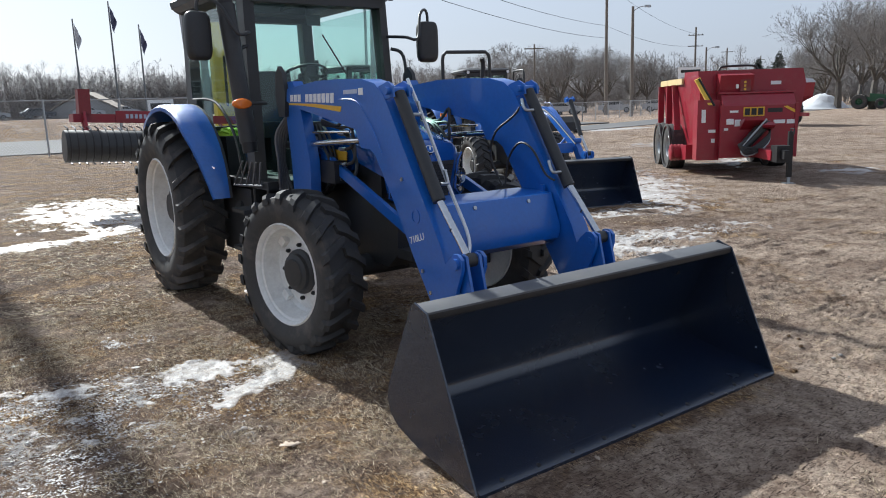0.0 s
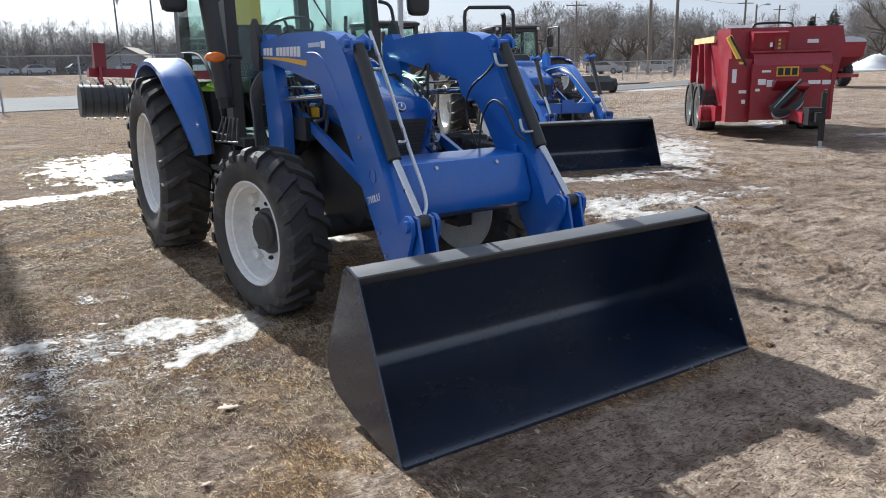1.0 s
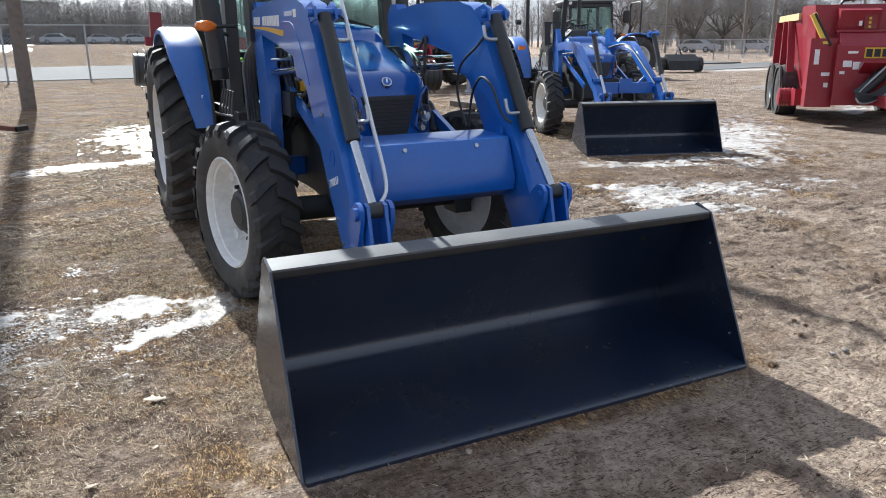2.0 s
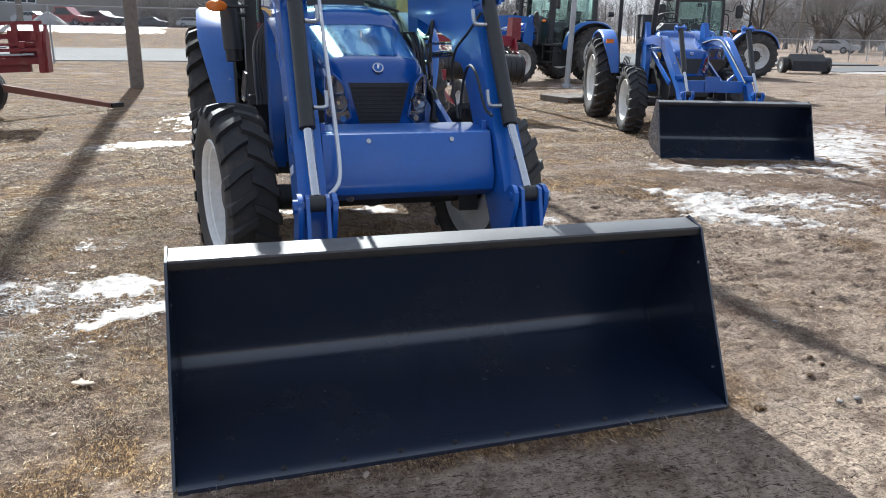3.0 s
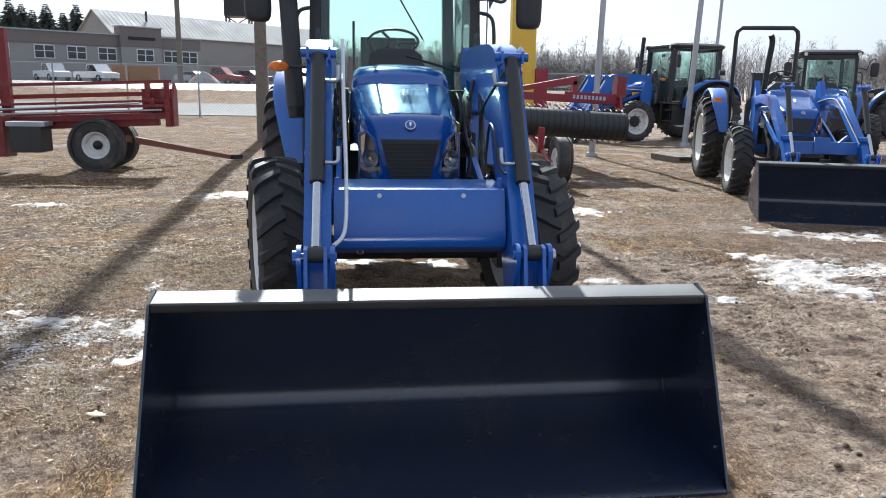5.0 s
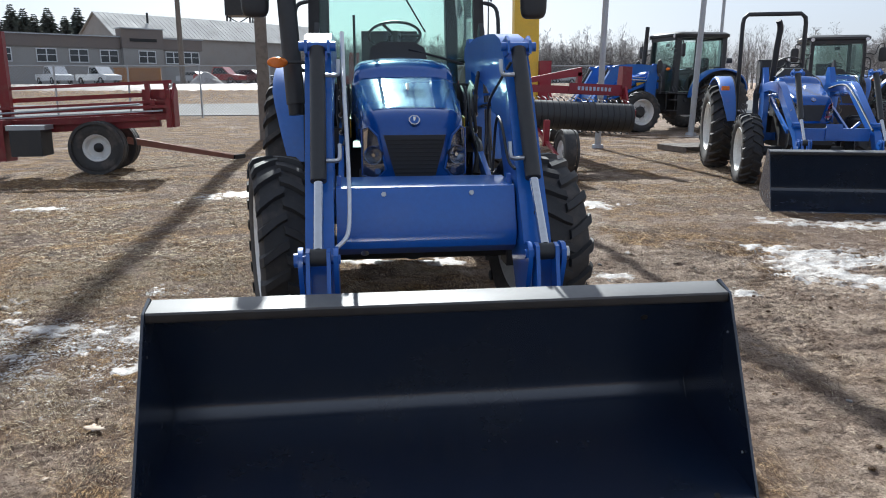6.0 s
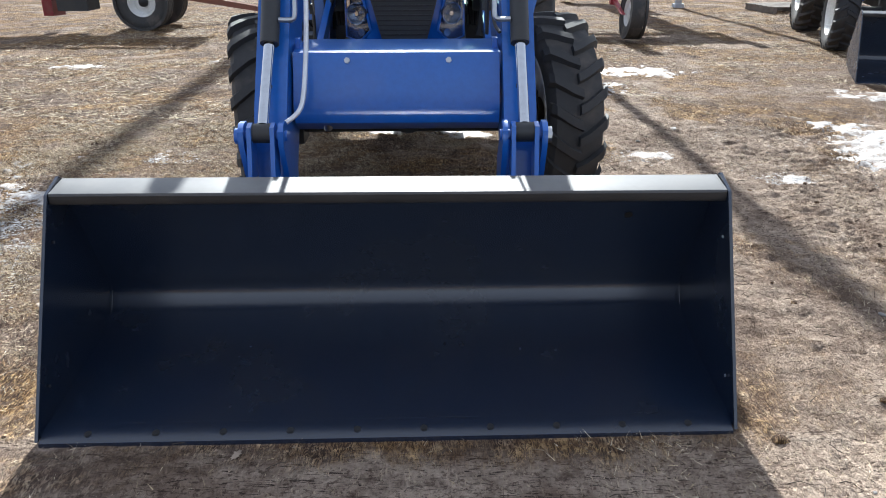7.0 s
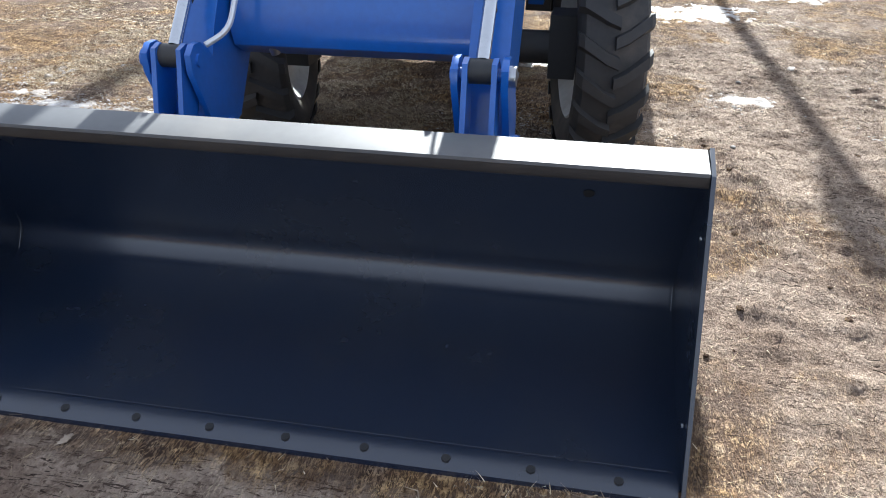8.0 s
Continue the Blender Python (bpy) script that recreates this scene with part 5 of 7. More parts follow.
def safety_vest(x, y, z):
    """A crumpled bright vest."""
    n, V, F = 14, [], []
    for j in range(n):
        for i in range(n):
            u, v = i / (n - 1) - 0.5, j / (n - 1) - 0.5
            edge = max(0.0, 1 - (2 * max(abs(u), abs(v))) ** 3)
            V.append((x + u * 0.20 + 0.02 * math.sin(j * 1.7), y + v * 0.34 + 0.02 * math.sin(i * 2.1), z + 0.004 + edge * (0.03 + 0.06 * float(fbm(np.array(u * 9 + 3), np.array(v * 9 + 7), 3, 61)))))
    for j in range(n - 1):
        for i in range(n - 1):
            F.append((j * n + i, j * n + i + 1, (j + 1) * n + i + 1, (j + 1) * n + i))
    ob = raw("safety_vest", V, F, HIVIS, smooth=50)
    return tagged(ob, "crumpled lime safety vest lying in the cab", "vest")


safety_vest(-0.48, 4.18, 1.345)


# ---- the other machines in the yard ----
tractor(pose(5.60, 5.86, -0.055, 0, 0, -17), "blue open tractor with roll bar and black loader bucket", cab=False, dy=0.50, hw=1.0, steer=0.0, full=False)
tractor(pose(5.75, 21.0, -0.05, 0, 0, -80) @ Matrix.Scale(1.2, 4), "large blue cab tractor with loader, parked side-on", steer=0.0, full=False, exhaust=True)
tractor(pose(10.7, 13.0, -0.05, 0, 0, -22) @ Matrix.Scale(1.05, 4), "blue cab tractor parked behind the open one", steer=0.0, full=False, exhaust=False, has_loader=False)
tractor(pose(14.73, 25.38, -0.05, 0, 0, -108) @ Matrix.Scale(1.12, 4), "blue open tractor without loader, parked side-on", cab=False, steer=0.0, full=False, has_loader=False)


def lettering_row(parent, o, u, v, n, w, h, gap, material, skip=()):
    """A row of plain blocks for lettering, from o along u, upright along v."""
    o, u, v = Vector(o), Vector(u).normalized(), Vector(v).normalized()
    nrm = u.cross(v)
    for k in range(n):
        if k in skip:
            continue
        p = o + u * (k * (w + gap))
        a = [p, p + u * w, p + u * w + v * h, p + v * h]
        part("lettering", loft(B(), [[q + nrm * 0.004 for q in a], [q - nrm * 0.002 for q in a]]), material, parent, smooth=0)


def panel(bm, pts, n, thick):
    n = Vector(n)
    return loft(bm, [[Vector(p) for p in pts], [Vector(p) - n * thick for p in pts]])


def manure_spreader(m):
    """Red box spreader on tandem wheels; its hitch jack stands at the local origin, the machine reaches along +y."""
    sp = thing("manure_spreader", m, "red box spreader with tandem wheels and hitch jack", "farm machine")
    # tank: sloped sides
    rg = lambda y, w0, w1, z0, z1: [(-w0, y, z0), (w0 * 0.86, y, z0), (w1 * 0.84, y, z1 - 0.30), (w1 * 0.78, y, z1), (-w1 * 0.93, y, z1)]
    body = part("tank", loft(B(), [rg(1.75, 0.95, 1.2, 0.55, 2.13), rg(3.0, 0.95, 1.2, 0.55, 2.15), rg(3.1, 0.95, 1.2, 0.55, 1.90), rg(5.6, 0.95, 1.2, 0.60, 1.90)]), RED, sp, "red steel tank", bevel=0.012)
    for y0, y1 in ((3.35, 3.75), (4.35, 4.35), (5.4, 5.4)):
        part("side_rib", prism_x(B(), [(y0, 0.9), (y0 + 0.08, 0.9), (y1 + 0.08, 1.90), (y1, 1.90)], -1.235, -1.1), RED, body, bevel=0.004)
    part("top_rail", box(B(), -1.16, -1.02, 3.1, 5.6, 1.90, 2.03), PALEYELLOW, body, "yellowish top rail", bevel=0.01)
    front = [(1.22, 0.40), (1.22, 1.42), (1.45, 1.68), (1.74, 1.70), (1.74, 0.40)]
    hood = part("front_hood", prism_x(B(), front, -0.73, 0.66), RED, sp, "red front gearbox hood", bevel=0.012)
    part("dash_hood", prism_x(B(), [(1.50, 1.66), (1.42, 1.98), (1.40, 2.02), (1.75, 2.07), (1.75, 1.66)], -0.75, -0.10), RED, hood, bevel=0.01)
    part("gauge_panel", box(B(), -0.36, -0.16, 1.432, 1.46, 1.70, 1.96, pose(0, 0, 0)), DARKRED, hood, bevel=0.006)
    for k in range(3):
        part("sticker", box(B(), -0.29, -0.25, 1.424, 1.432, 1.72 + k * 0.07, 1.76 + k * 0.07), DECALYELLOW, hood, smooth=0)
    part("sticker", box(B(), -0.44, -0.39, 1.44, 1.45, 1.76, 1.84), DECALWHITE, hood, smooth=0)
    part("top_lip", box(B(), -0.78, 0.70, 1.40, 1.50, 1.655, 1.69), RED, hood, bevel=0.008)
    part("corner_bar", box(B(), -0.78, -0.72, 1.20, 1.28, 0.40, 1.45), RED, hood, bevel=0.01)
    part("corner_bar", box(B(), 0.64, 0.70, 1.20, 1.28, 0.40, 1.45), RED, hood, bevel=0.01)
    part("side_box", box(B(), -1.18, -0.74, 1.40, 1.75, 0.35, 1.55), RED, hood, "red side panel", bevel=0.01)
    part("top_hoop", pipe(B(), [(-0.7, 1.78, 2.1), (-0.66, 1.78, 2.19), (-0.5, 1.78, 2.21), (-0.1, 1.78, 2.21), (0.02, 1.78, 2.18), (0.05, 1.78, 2.1)], 0.022), DARKMETAL, sp)
    # decals
    plate = part("badge_plate", box(B(), -0.34, 0.06, 1.214, 1.222, 1.21, 1.39), DECALYELLOW, hood, "yellow badge with black shapes")
    lettering_row(plate, (-0.315, 1.21, 1.235), (1, 0, 0), (0, 0, 1), 3, 0.095, 0.13, 0.03, DECALBLACK)
    part("stripe", panel(B(), [(0.42, 1.214, 1.38), (0.64, 1.214, 1.26), (0.64, 1.214, 1.32), (0.48, 1.214, 1.40)], (0, -1, 0), 0.006), DECALYELLOW, hood)
    part("sticker", box(B(), 0.12, 0.40, 1.214, 1.22, 1.28, 1.36), DECALBLACK, hood)
    for x0, x1, z0, z1 in ((-0.66, -0.52, 1.06, 1.17), (-0.50, -0.38, 1.02, 1.15), (-0.70, -0.62, 0.94, 0.99), (0.24, 0.46, 1.06, 1.13), (0.49, 0.64, 1.05, 1.13), (-0.60, -0.44, 1.29, 1.33)):
        part("sticker", box(B(), x0, x1, 1.214, 1.22, z0, z1), DECALWHITE, hood, smooth=0)
    for x0, x1, z0, z1 in ((-1.10, -1.02, 1.10, 1.36), (-0.96, -0.82, 0.90, 0.96), (-0.90, -0.83, 0.70, 0.78)):
        part("sticker", box(B(), x0, x1, 1.392, 1.40, z0, z1), DECALWHITE, hood, smooth=0)
    part("sticker", box(B(), 0.32, 0.52, 1.742, 1.75, 1.82, 1.89), DECALWHITE, body, smooth=0)
    part("brace", loft(B(), [[(-1.20, 1.70, 1.95), (-1.10, 1.70, 2.0), (-1.10, 1.62, 2.0), (-1.20, 1.62, 1.95)], [(-0.98, 1.45, 1.45), (-0.9, 1.45, 1.45), (-0.9, 1.38, 1.45), (-0.98, 1.38, 1.45)]]), YELLOW, sp, "yellow brace bar")
    # drive line, hoses, hitch, jack
    part("drawbar", box(B(), -0.14, 0.14, 0.1, 1.6, 0.42, 0.60), RED, sp, bevel=0.015)
    hitch = part("hitch", box(B(), -0.12, 0.12, -0.18, 0.16, 0.40, 0.70), DARKMETAL, sp, bevel=0.012)
    part("clevis", box(B(), -0.05, 0.05, -0.36, -0.18, 0.47, 0.63), DARKMETAL, hitch, bevel=0.01)
    jk = part("jack", box(B(), 0.125, 0.205, -0.04, 0.04, 0.12, 0.95), DARKMETAL, sp, bevel=0.006)
    part("jack_leg", box(B(), 0.14, 0.19, -0.025, 0.025, 0.01, 0.14), GALV, jk, bevel=0.003)
    part("foot", box(B(), 0.07, 0.26, -0.09, 0.09, 0.0, 0.015), GALV, jk)
    part("crank", pipe(B(), [(0.165, 0, 0.95), (0.165, 0, 1.0), (0.165, -0.16, 1.0), (0.165, -0.16, 0.9)], 0.012, curved=False), DARKMETAL, jk)
    part("drive_shaft", rod(B(), (0.02, 1.16, 1.02), (-0.40, 0.98, 0.60), 0.115, 0.10, 16), BLACK, sp, "black guarded drive shaft", bevel=0.008)
    for k in range(6):
        r = 0.16 + 0.03 * (k % 3)
        pts = [(0.06 + 0.02 * k, 1.2, 1.10), (0.02, 0.98, 1.14 - 0.02 * k), (-0.22 - 0.03 * k, 0.86, 0.90 - 0.03 * k), (-0.46 - 0.012 * k, 0.82, 0.62 + 0.01 * k), (-0.40 + 0.02 * k, 0.8, 0.47 + 0.03 * k), (-0.16, 0.85, 0.52 + 0.03 * k), (0.10, 1.0, 0.72 + 0.03 * k), (0.14, 1.15, 0.98)]
        part("hose", pipe(B(), pts, 0.018, 7), BLACK if k else GALV, sp)
    part("pto_guard", prism_x(B(), [(1.22, 0.95), (0.92, 1.14), (0.92, 1.18), (1.22, 1.12)], -0.40, -0.02), RED, sp, bevel=0.006)
    # tandem axle and wheels
    part("axle_beam", box(B(), -1.0, 1.0, 3.85, 5.0, 0.42, 0.6), DARKMETAL, sp, bevel=0.02)
    for s in (-1, 1):
        for y in (3.95, 5.05):
            wheel(sp, (s * 1.12, y, 0.50), 0.52, 0.34, 0.24, 0, 18, s, rim=GALV, tread="rib")
    part("step", box(B(), -1.35, -1.0, 2.75, 3.3, 0.34, 0.50), RED, sp, bevel=0.01)
    part("brace_strut", rod(B(), (-1.13, 1.60, 1.98), (-0.86, 1.37, 1.43), 0.022, n=8), DARKMETAL, sp)
    part("beater_end", lathe_x(B(), [(-1.42, 0.10), (-1.40, 0.17), (-1.12, 0.17), (-1.10, 0.10)], 16, pose(0, 2.95, 0.42)), RED, sp, bevel=0.006)
    for k in range(4):
        part("beater_ring", lathe_x(B(), [(-1.38 + 0.075 * k, 0.16), (-1.38 + 0.075 * k, 0.185), (-1.36 + 0.075 * k, 0.185), (-1.36 + 0.075 * k, 0.16)], 16, pose(0, 2.95, 0.42)), RED, sp)
    part("hose_shroud", prism_x(B(), [(1.23, 1.02), (1.0, 1.10), (0.90, 1.04), (0.92, 1.0), (1.23, 0.92)], -0.06, 0.18), RED, sp, bevel=0.012)
    part("chute", prism_x(B(), [(2.3, 0.30), (3.3, 0.24), (3.3, 0.55), (2.3, 0.62)], -1.2, -0.95), RED, sp, bevel=0.01)
    return sp


spreader = manure_spreader(pose(10.25, 5.50, -0.06, 0, 0, -41))


def grain_cart(m):
    g = thing("grain_cart", m, "red hopper cart with pale cover on a big tyre", "farm machine")
    rg = lambda z, w, d: [(-w, -d, z), (w, -d, z), (w, d, z), (-w, d, z)]
    part("hopper", loft(B(), [rg(0.9, 0.5, 0.8), rg(1.7, 1.25, 1.9), rg(2.5, 1.3, 2.0)]), RED, g, bevel=0.03)
    part("cover", loft(B(), [rg(2.5, 1.33, 2.03), rg(2.7, 1.2, 1.9), rg(2.8, 0.6, 1.8)]), CLOTHPALE, g, "pale tarpaulin cover", bevel=0.03)
    part("drawbar", box(B(), -0.1, 0.1, -3.6, -0.6, 0.6, 0.8), RED, g)
    part("axle", rod(B(), (-1.3, 0.2, 0.8), (1.3, 0.2, 0.8), 0.1), DARKMETAL, g)
    for s in (-1, 1):
        wheel(g, (s * 1.3, 0.2, 0.82), 0.84, 0.5, 0.42, 0, 20, s, rim=RED, hub=False)
    return g


grain_cart(pose(35.55, 21.0, -0.06, 0, 0, -30) @ Matrix.Scale(0.88, 4))


def header_trailer(m):
    """Low red transport trailer with long rails; x runs along it."""
    tl = thing("header_trailer", m, "dark red implement trailer with long rails and drawbar", "trailer")
    fr = part("frame", box(B(), -6.0, -0.20, -0.06, 0.06, 0.82, 1.0, pose(0, 0, 0, 0, -2.6, 0)), DARKRED, tl, bevel=0.01)
    for z, y, h in ((1.47, 0.10, 0.05), (1.27, 0.25, 0.07), (1.17, -0.05, 0.04), (1.09, -0.15, 0.045), (0.98, 0.22, 0.05), (0.90, -0.1, 0.10)):
        part("rail", box(B(), -6.0, 0.02, y - 0.04, y + 0.04, z, z + h, pose(0, 0, 0.03, 0, -2.4, 0)), DARKRED, fr, bevel=0.006)
    part("end_panel", box(B(), -0.55, -0.04, 0.20, 0.24, 0.92, 1.40), DARKRED, fr, bevel=0.006)
    part("end_post", box(B(), -0.10, -0.02, -0.20, -0.12, 0.80, 1.40), DARKRED, fr, bevel=0.006)
    for x, y, z in ((-0.30, -0.17, 1.2), (-0.12, -0.21, 1.32), (-0.05, -0.21, 0.98)):
        part("bracket", box(B(), x - 0.04, x + 0.04, y - 0.02, y + 0.02, z - 0.05, z + 0.05), DARKRED, fr, bevel=0.004)
    part("pipe", rod(B(), (-4.5, -0.19, 0.92), (-0.5, -0.19, 1.17), 0.016, n=8), GALV, fr)
    part("light_rail", box(B(), -6.0, -0.1, -0.24, -0.20, 1.035, 1.06, pose(0, 0, 0.03, 0, -2.4, 0)), GALV, fr)
    for x in (-0.06, -0.36, -2.6, -4.4):
        part("upright", box(B(), x - 0.035, x + 0.035, 0.02, 0.12, 0.87, 1.48, pose(0, 0, 0.03, 0, -2.4, 0)), DARKRED, fr, bevel=0.006)
    part("end_plate", prism_x(B(), [(-0.14, 0.80), (0.2, 0.80), (0.2, 1.38), (0.08, 1.50), (-0.14, 1.25)], -0.02, 0.02), DARKRED, fr, bevel=0.004)
    bx = part("gear_box", box(B(), -2.34, -1.88, -0.62, -0.18, 0.40, 0.80), BLACK, tl, "black drive housing", bevel=0.03)
    part("cap", box(B(), -2.40, -1.83, -0.58, -0.22, 0.80, 0.87), GALV, bx, bevel=0.02)
    part("plate", prism_x(B(), [(-0.5, 0.32), (-0.1, 0.30), (-0.1, 0.95), (-0.5, 0.95)], -2.62, -2.47), DARKRED, bx, bevel=0.01)
    for y in (-0.30, 0.45):
        w = wheel(tl, (-1.15, y, 0.50), 0.415, 0.24, 0.21, 90, 18, -1, tread="rib", hub=False)
        part("hub_cap", lathe_x(B(), [(0.0, 0.075), (0.03, 0.07), (0.05, 0.03), (0.05, 0.001)], 16), DARKMETAL, w)
        w.matrix_basis = pose(-1.15, y, 0.50, 0, 0, -90)
    part("axle", rod(B(), (-1.15, -0.3, 0.50), (-1.15, 0.45, 0.50), 0.05), DARKRED, tl)
    part("axle_arm", prism_x(B(), [(-0.2, 0.40), (0.2, 0.40), (0.12, 0.95), (-0.12, 0.95)], -1.30, -1.10), DARKRED, tl, bevel=0.01)
    dbar = part("drawbar", loft(B(), [[(-0.85, 0.2, 0.52), (-0.85, 0.32, 0.52), (-0.85, 0.32, 0.63), (-0.85, 0.2, 0.63)], [(0.55, 2.1, 0.06), (0.62, 2.2, 0.06), (0.62, 2.2, 0.14), (0.55, 2.1, 0.14)]]), RUST, tl, "rusty red drawbar", bevel=0.006)
    part("hitch_tongue", box(B(), -0.04, 0.22, -0.05, 0.05, -0.04, 0.04, pose(0.58, 2.15, 0.10, 0, 0, 50)), DARKMETAL, dbar, bevel=0.008)
    part("mast", box(B(), -2.66, -2.53, 0.0, 0.12, 0.9, 2.30), DARKRED, tl, bevel=0.01)
    part("strut", rod(B(), (-2.74, -0.1, 1.0), (-2.98, -0.1, 2.75), 0.04), BLACK, tl)
    part("strut", rod(B(), (-2.70, -0.05, 1.5), (-2.84, -0.05, 2.5), 0.022), GALV, tl)
    return tl


header_trailer(pose(-3.22, 10.6, -0.02))


def roller_harrow(m):
    """Wide red pulveriser frame with a black toothed roller; x runs along it."""
    hr = thing("roller_harrow", m, "wide red harrow with black toothed roller raised off the soil", "farm machine")
    for x0, x1 in ((-0.78, 1.90), (1.98, 4.6)):
        rl = part("roller", lathe_x(B(), [(x0, 0.05), (x0, 0.255), (x1, 0.255), (x1, 0.05)], 24, pose(0, 0, 0.84)), BLACK, hr, "black roller drum", bevel=0.01)
        n = 24
        for k in range(n):
            x = x0 + 0.06 + k * (x1 - x0 - 0.12) / (n - 1)
            bm = lathe_x(B(), [(x - 0.016, 0.25), (x - 0.006, 0.262), (x + 0.006, 0.262), (x + 0.016, 0.25)], 20, pose(0, 0, 0.84))
            part("ring", bm, DARKMETAL, rl)
            bm = pipe(B(), [(x, 0.28, 1.16), (x, 0.02, 1.13), (x, -0.04, 1.10)], 0.012, 6)
            part("scraper", bm, STEEL if k % 2 else DARKMETAL, rl)
            bm = pipe(B(), [(x + 0.05, 0.35, 1.0), (x + 0.05, 0.36, 0.76), (x + 0.05, 0.22, 0.60), (x + 0.05, 0.04, 0.555)], 0.014, 6)
            part("tine", bm, DARKMETAL, rl)
    fr = part("frame", box(B(), -0.55, 4.65, 0.45, 0.57, 1.22, 1.36), RED, hr, "red tube frame", bevel=0.012)
    part("frame_beam", box(B(), -0.45, 4.65, 1.35, 1.47, 1.22, 1.36), RED, fr, bevel=0.012)
    for x in (-0.4, 0.6, 1.9, 3.2, 4.58):
        part("cross_beam", box(B(), x - 0.05, x + 0.05, 0.57, 1.35, 1.23, 1.35), RED, fr, bevel=0.01)
        part("hanger", prism_x(B(), [(0.45, 1.22), (0.55, 1.22), (0.1, 0.80), (-0.06, 0.80), (-0.06, 0.92)], x - 0.02, x + 0.02), RED, fr, bevel=0.004)
    for x in (0.1, 3.55):
        nb = part("name_board", box(B(), x, x + 1.0, 0.425, 0.445, 1.24, 1.42), RED, fr, bevel=0.004)
        lettering_row(nb, (x + 0.16, 0.42, 1.295), (1, 0, 0), (0, 0, 1), 9, 0.045, 0.07, 0.028, DECALPALE)
    for x in (-0.50, 4.50):
        part("end_tower", prism_x(B(), [(0.4, 1.36), (0.7, 1.36), (0.66, 1.76), (0.44, 1.76)], x + 0.04, x + 0.22), DARKRED, fr, bevel=0.02)
        part("end_plate", prism_x(B(), [(-0.1, 0.66), (0.5, 0.8), (0.5, 1.40), (0.38, 1.40), (0.2, 1.1), (-0.2, 0.98)], x + 0.09, x + 0.13), RED, fr, bevel=0.006)
    # sloping tongue
    part("tongue", loft(B(), [[(2.7, 0.70, 1.36), (2.7, 0.84, 1.36), (2.7, 0.84, 1.44), (2.7, 0.70, 1.44)], [(3.85, 0.70, 1.56), (3.85, 0.84, 1.56), (3.85, 0.84, 1.72), (3.85, 0.70, 1.72)]]), RED, fr, bevel=0.01)
    part("tongue_post", box(B(), 3.78, 3.86, 0.70, 0.84, 1.30, 1.62), RED, fr, bevel=0.008)
    for x in (1.4, 3.0):
        zz = 0.37 - (0.217 - x * 0.048)
        wheel(hr, (x, -1.55, zz), 0.37, 0.20, 0.19, 0, 16, 1, tread="rib")
        part("wheel_leg", prism_x(B(), [(-1.6, zz - 0.03), (-1.5, zz - 0.03), (0.30, 0.62), (0.30, 0.72)], x - 0.17, x - 0.11), RED, hr, bevel=0.006)
        part("wheel_leg_post", box(B(), x - 0.2, x - 0.11, -0.9, -0.8, zz + 0.05, 0.78), RED, hr, bevel=0.006)
    return hr


roller_harrow(pose(0, 11.0, 0.217, 0, 2.75, 0))


def folded_wing(m):
    fw = thing("folded_implement", m, "tall yellow folded implement wing on a red frame", "farm machine")
    part("wing", prism_x(B(), [(-0.12, 0.55), (0.14, 0.55), (0.18, 3.6), (0.10, 4.8), (-0.10, 4.8)], -0.31, 0.31), YELLOW, fw, bevel=0.04)
    part("base_frame", box(B(), -0.8, 0.6, -0.3, 0.4, 0.42, 0.55), RED, fw, bevel=0.02)
    part("side_panel", box(B(), 0.33, 0.62, -0.2, 0.2, 0.55, 2.0), RED, fw, bevel=0.02)
    for s in (-1, 1):
        wheel(fw, (s * 0.75, 0.1, 0.30), 0.31, 0.2, 0.2, 0, 16, s, tread="rib")
    return fw


folded_wing(pose(3.95, 16.6, 0))


def disc_mower(m):
    dm = thing("disc_mower", m, "low dark mower implement on the soil", "farm machine")
    part("deck", prism_x(B(), [(-0.5, 0.12), (0.5, 0.12), (0.45, 0.6), (0.1, 0.85), (-0.4, 0.55)], -0.75, 0.75), DARKMETAL, dm, bevel=0.03)
    part("head_frame", pipe(B(), [(-0.3, 0.3, 0.4), (0, 0.4, 1.2), (0.3, 0.3, 0.4)], 0.05, curved=False), BLACK, dm)
    for x in (-0.95, 0.95):
        wheel(dm, (x, 0.2, 0.36), 0.36, 0.22, 0.16, 0, 12, 1, tread="rib", hub=False)
    return dm


disc_mower(pose(25.0, 26.5, -0.05, 0, 0, -20))


def pallet(m):
    p = thing("pallet", m, "grey weathered timber pallet stack", "pallet")
    for z in (0.0,):
        for k in range(6):
            part("board", box(B(), -0.6, 0.6, -0.5 + k * 0.18, -0.38 + k * 0.18, z + 0.10, z + 0.125), WOOD, p, bevel=0.003)
        for x in (-0.55, 0.0, 0.55):
            part("bearer", box(B(), x - 0.04, x + 0.04, -0.5, 0.52, z, z + 0.1), WOOD, p, bevel=0.004)
    return p


pallet(pose(7.35, 14.2, -0.05, 0, 0, 10))


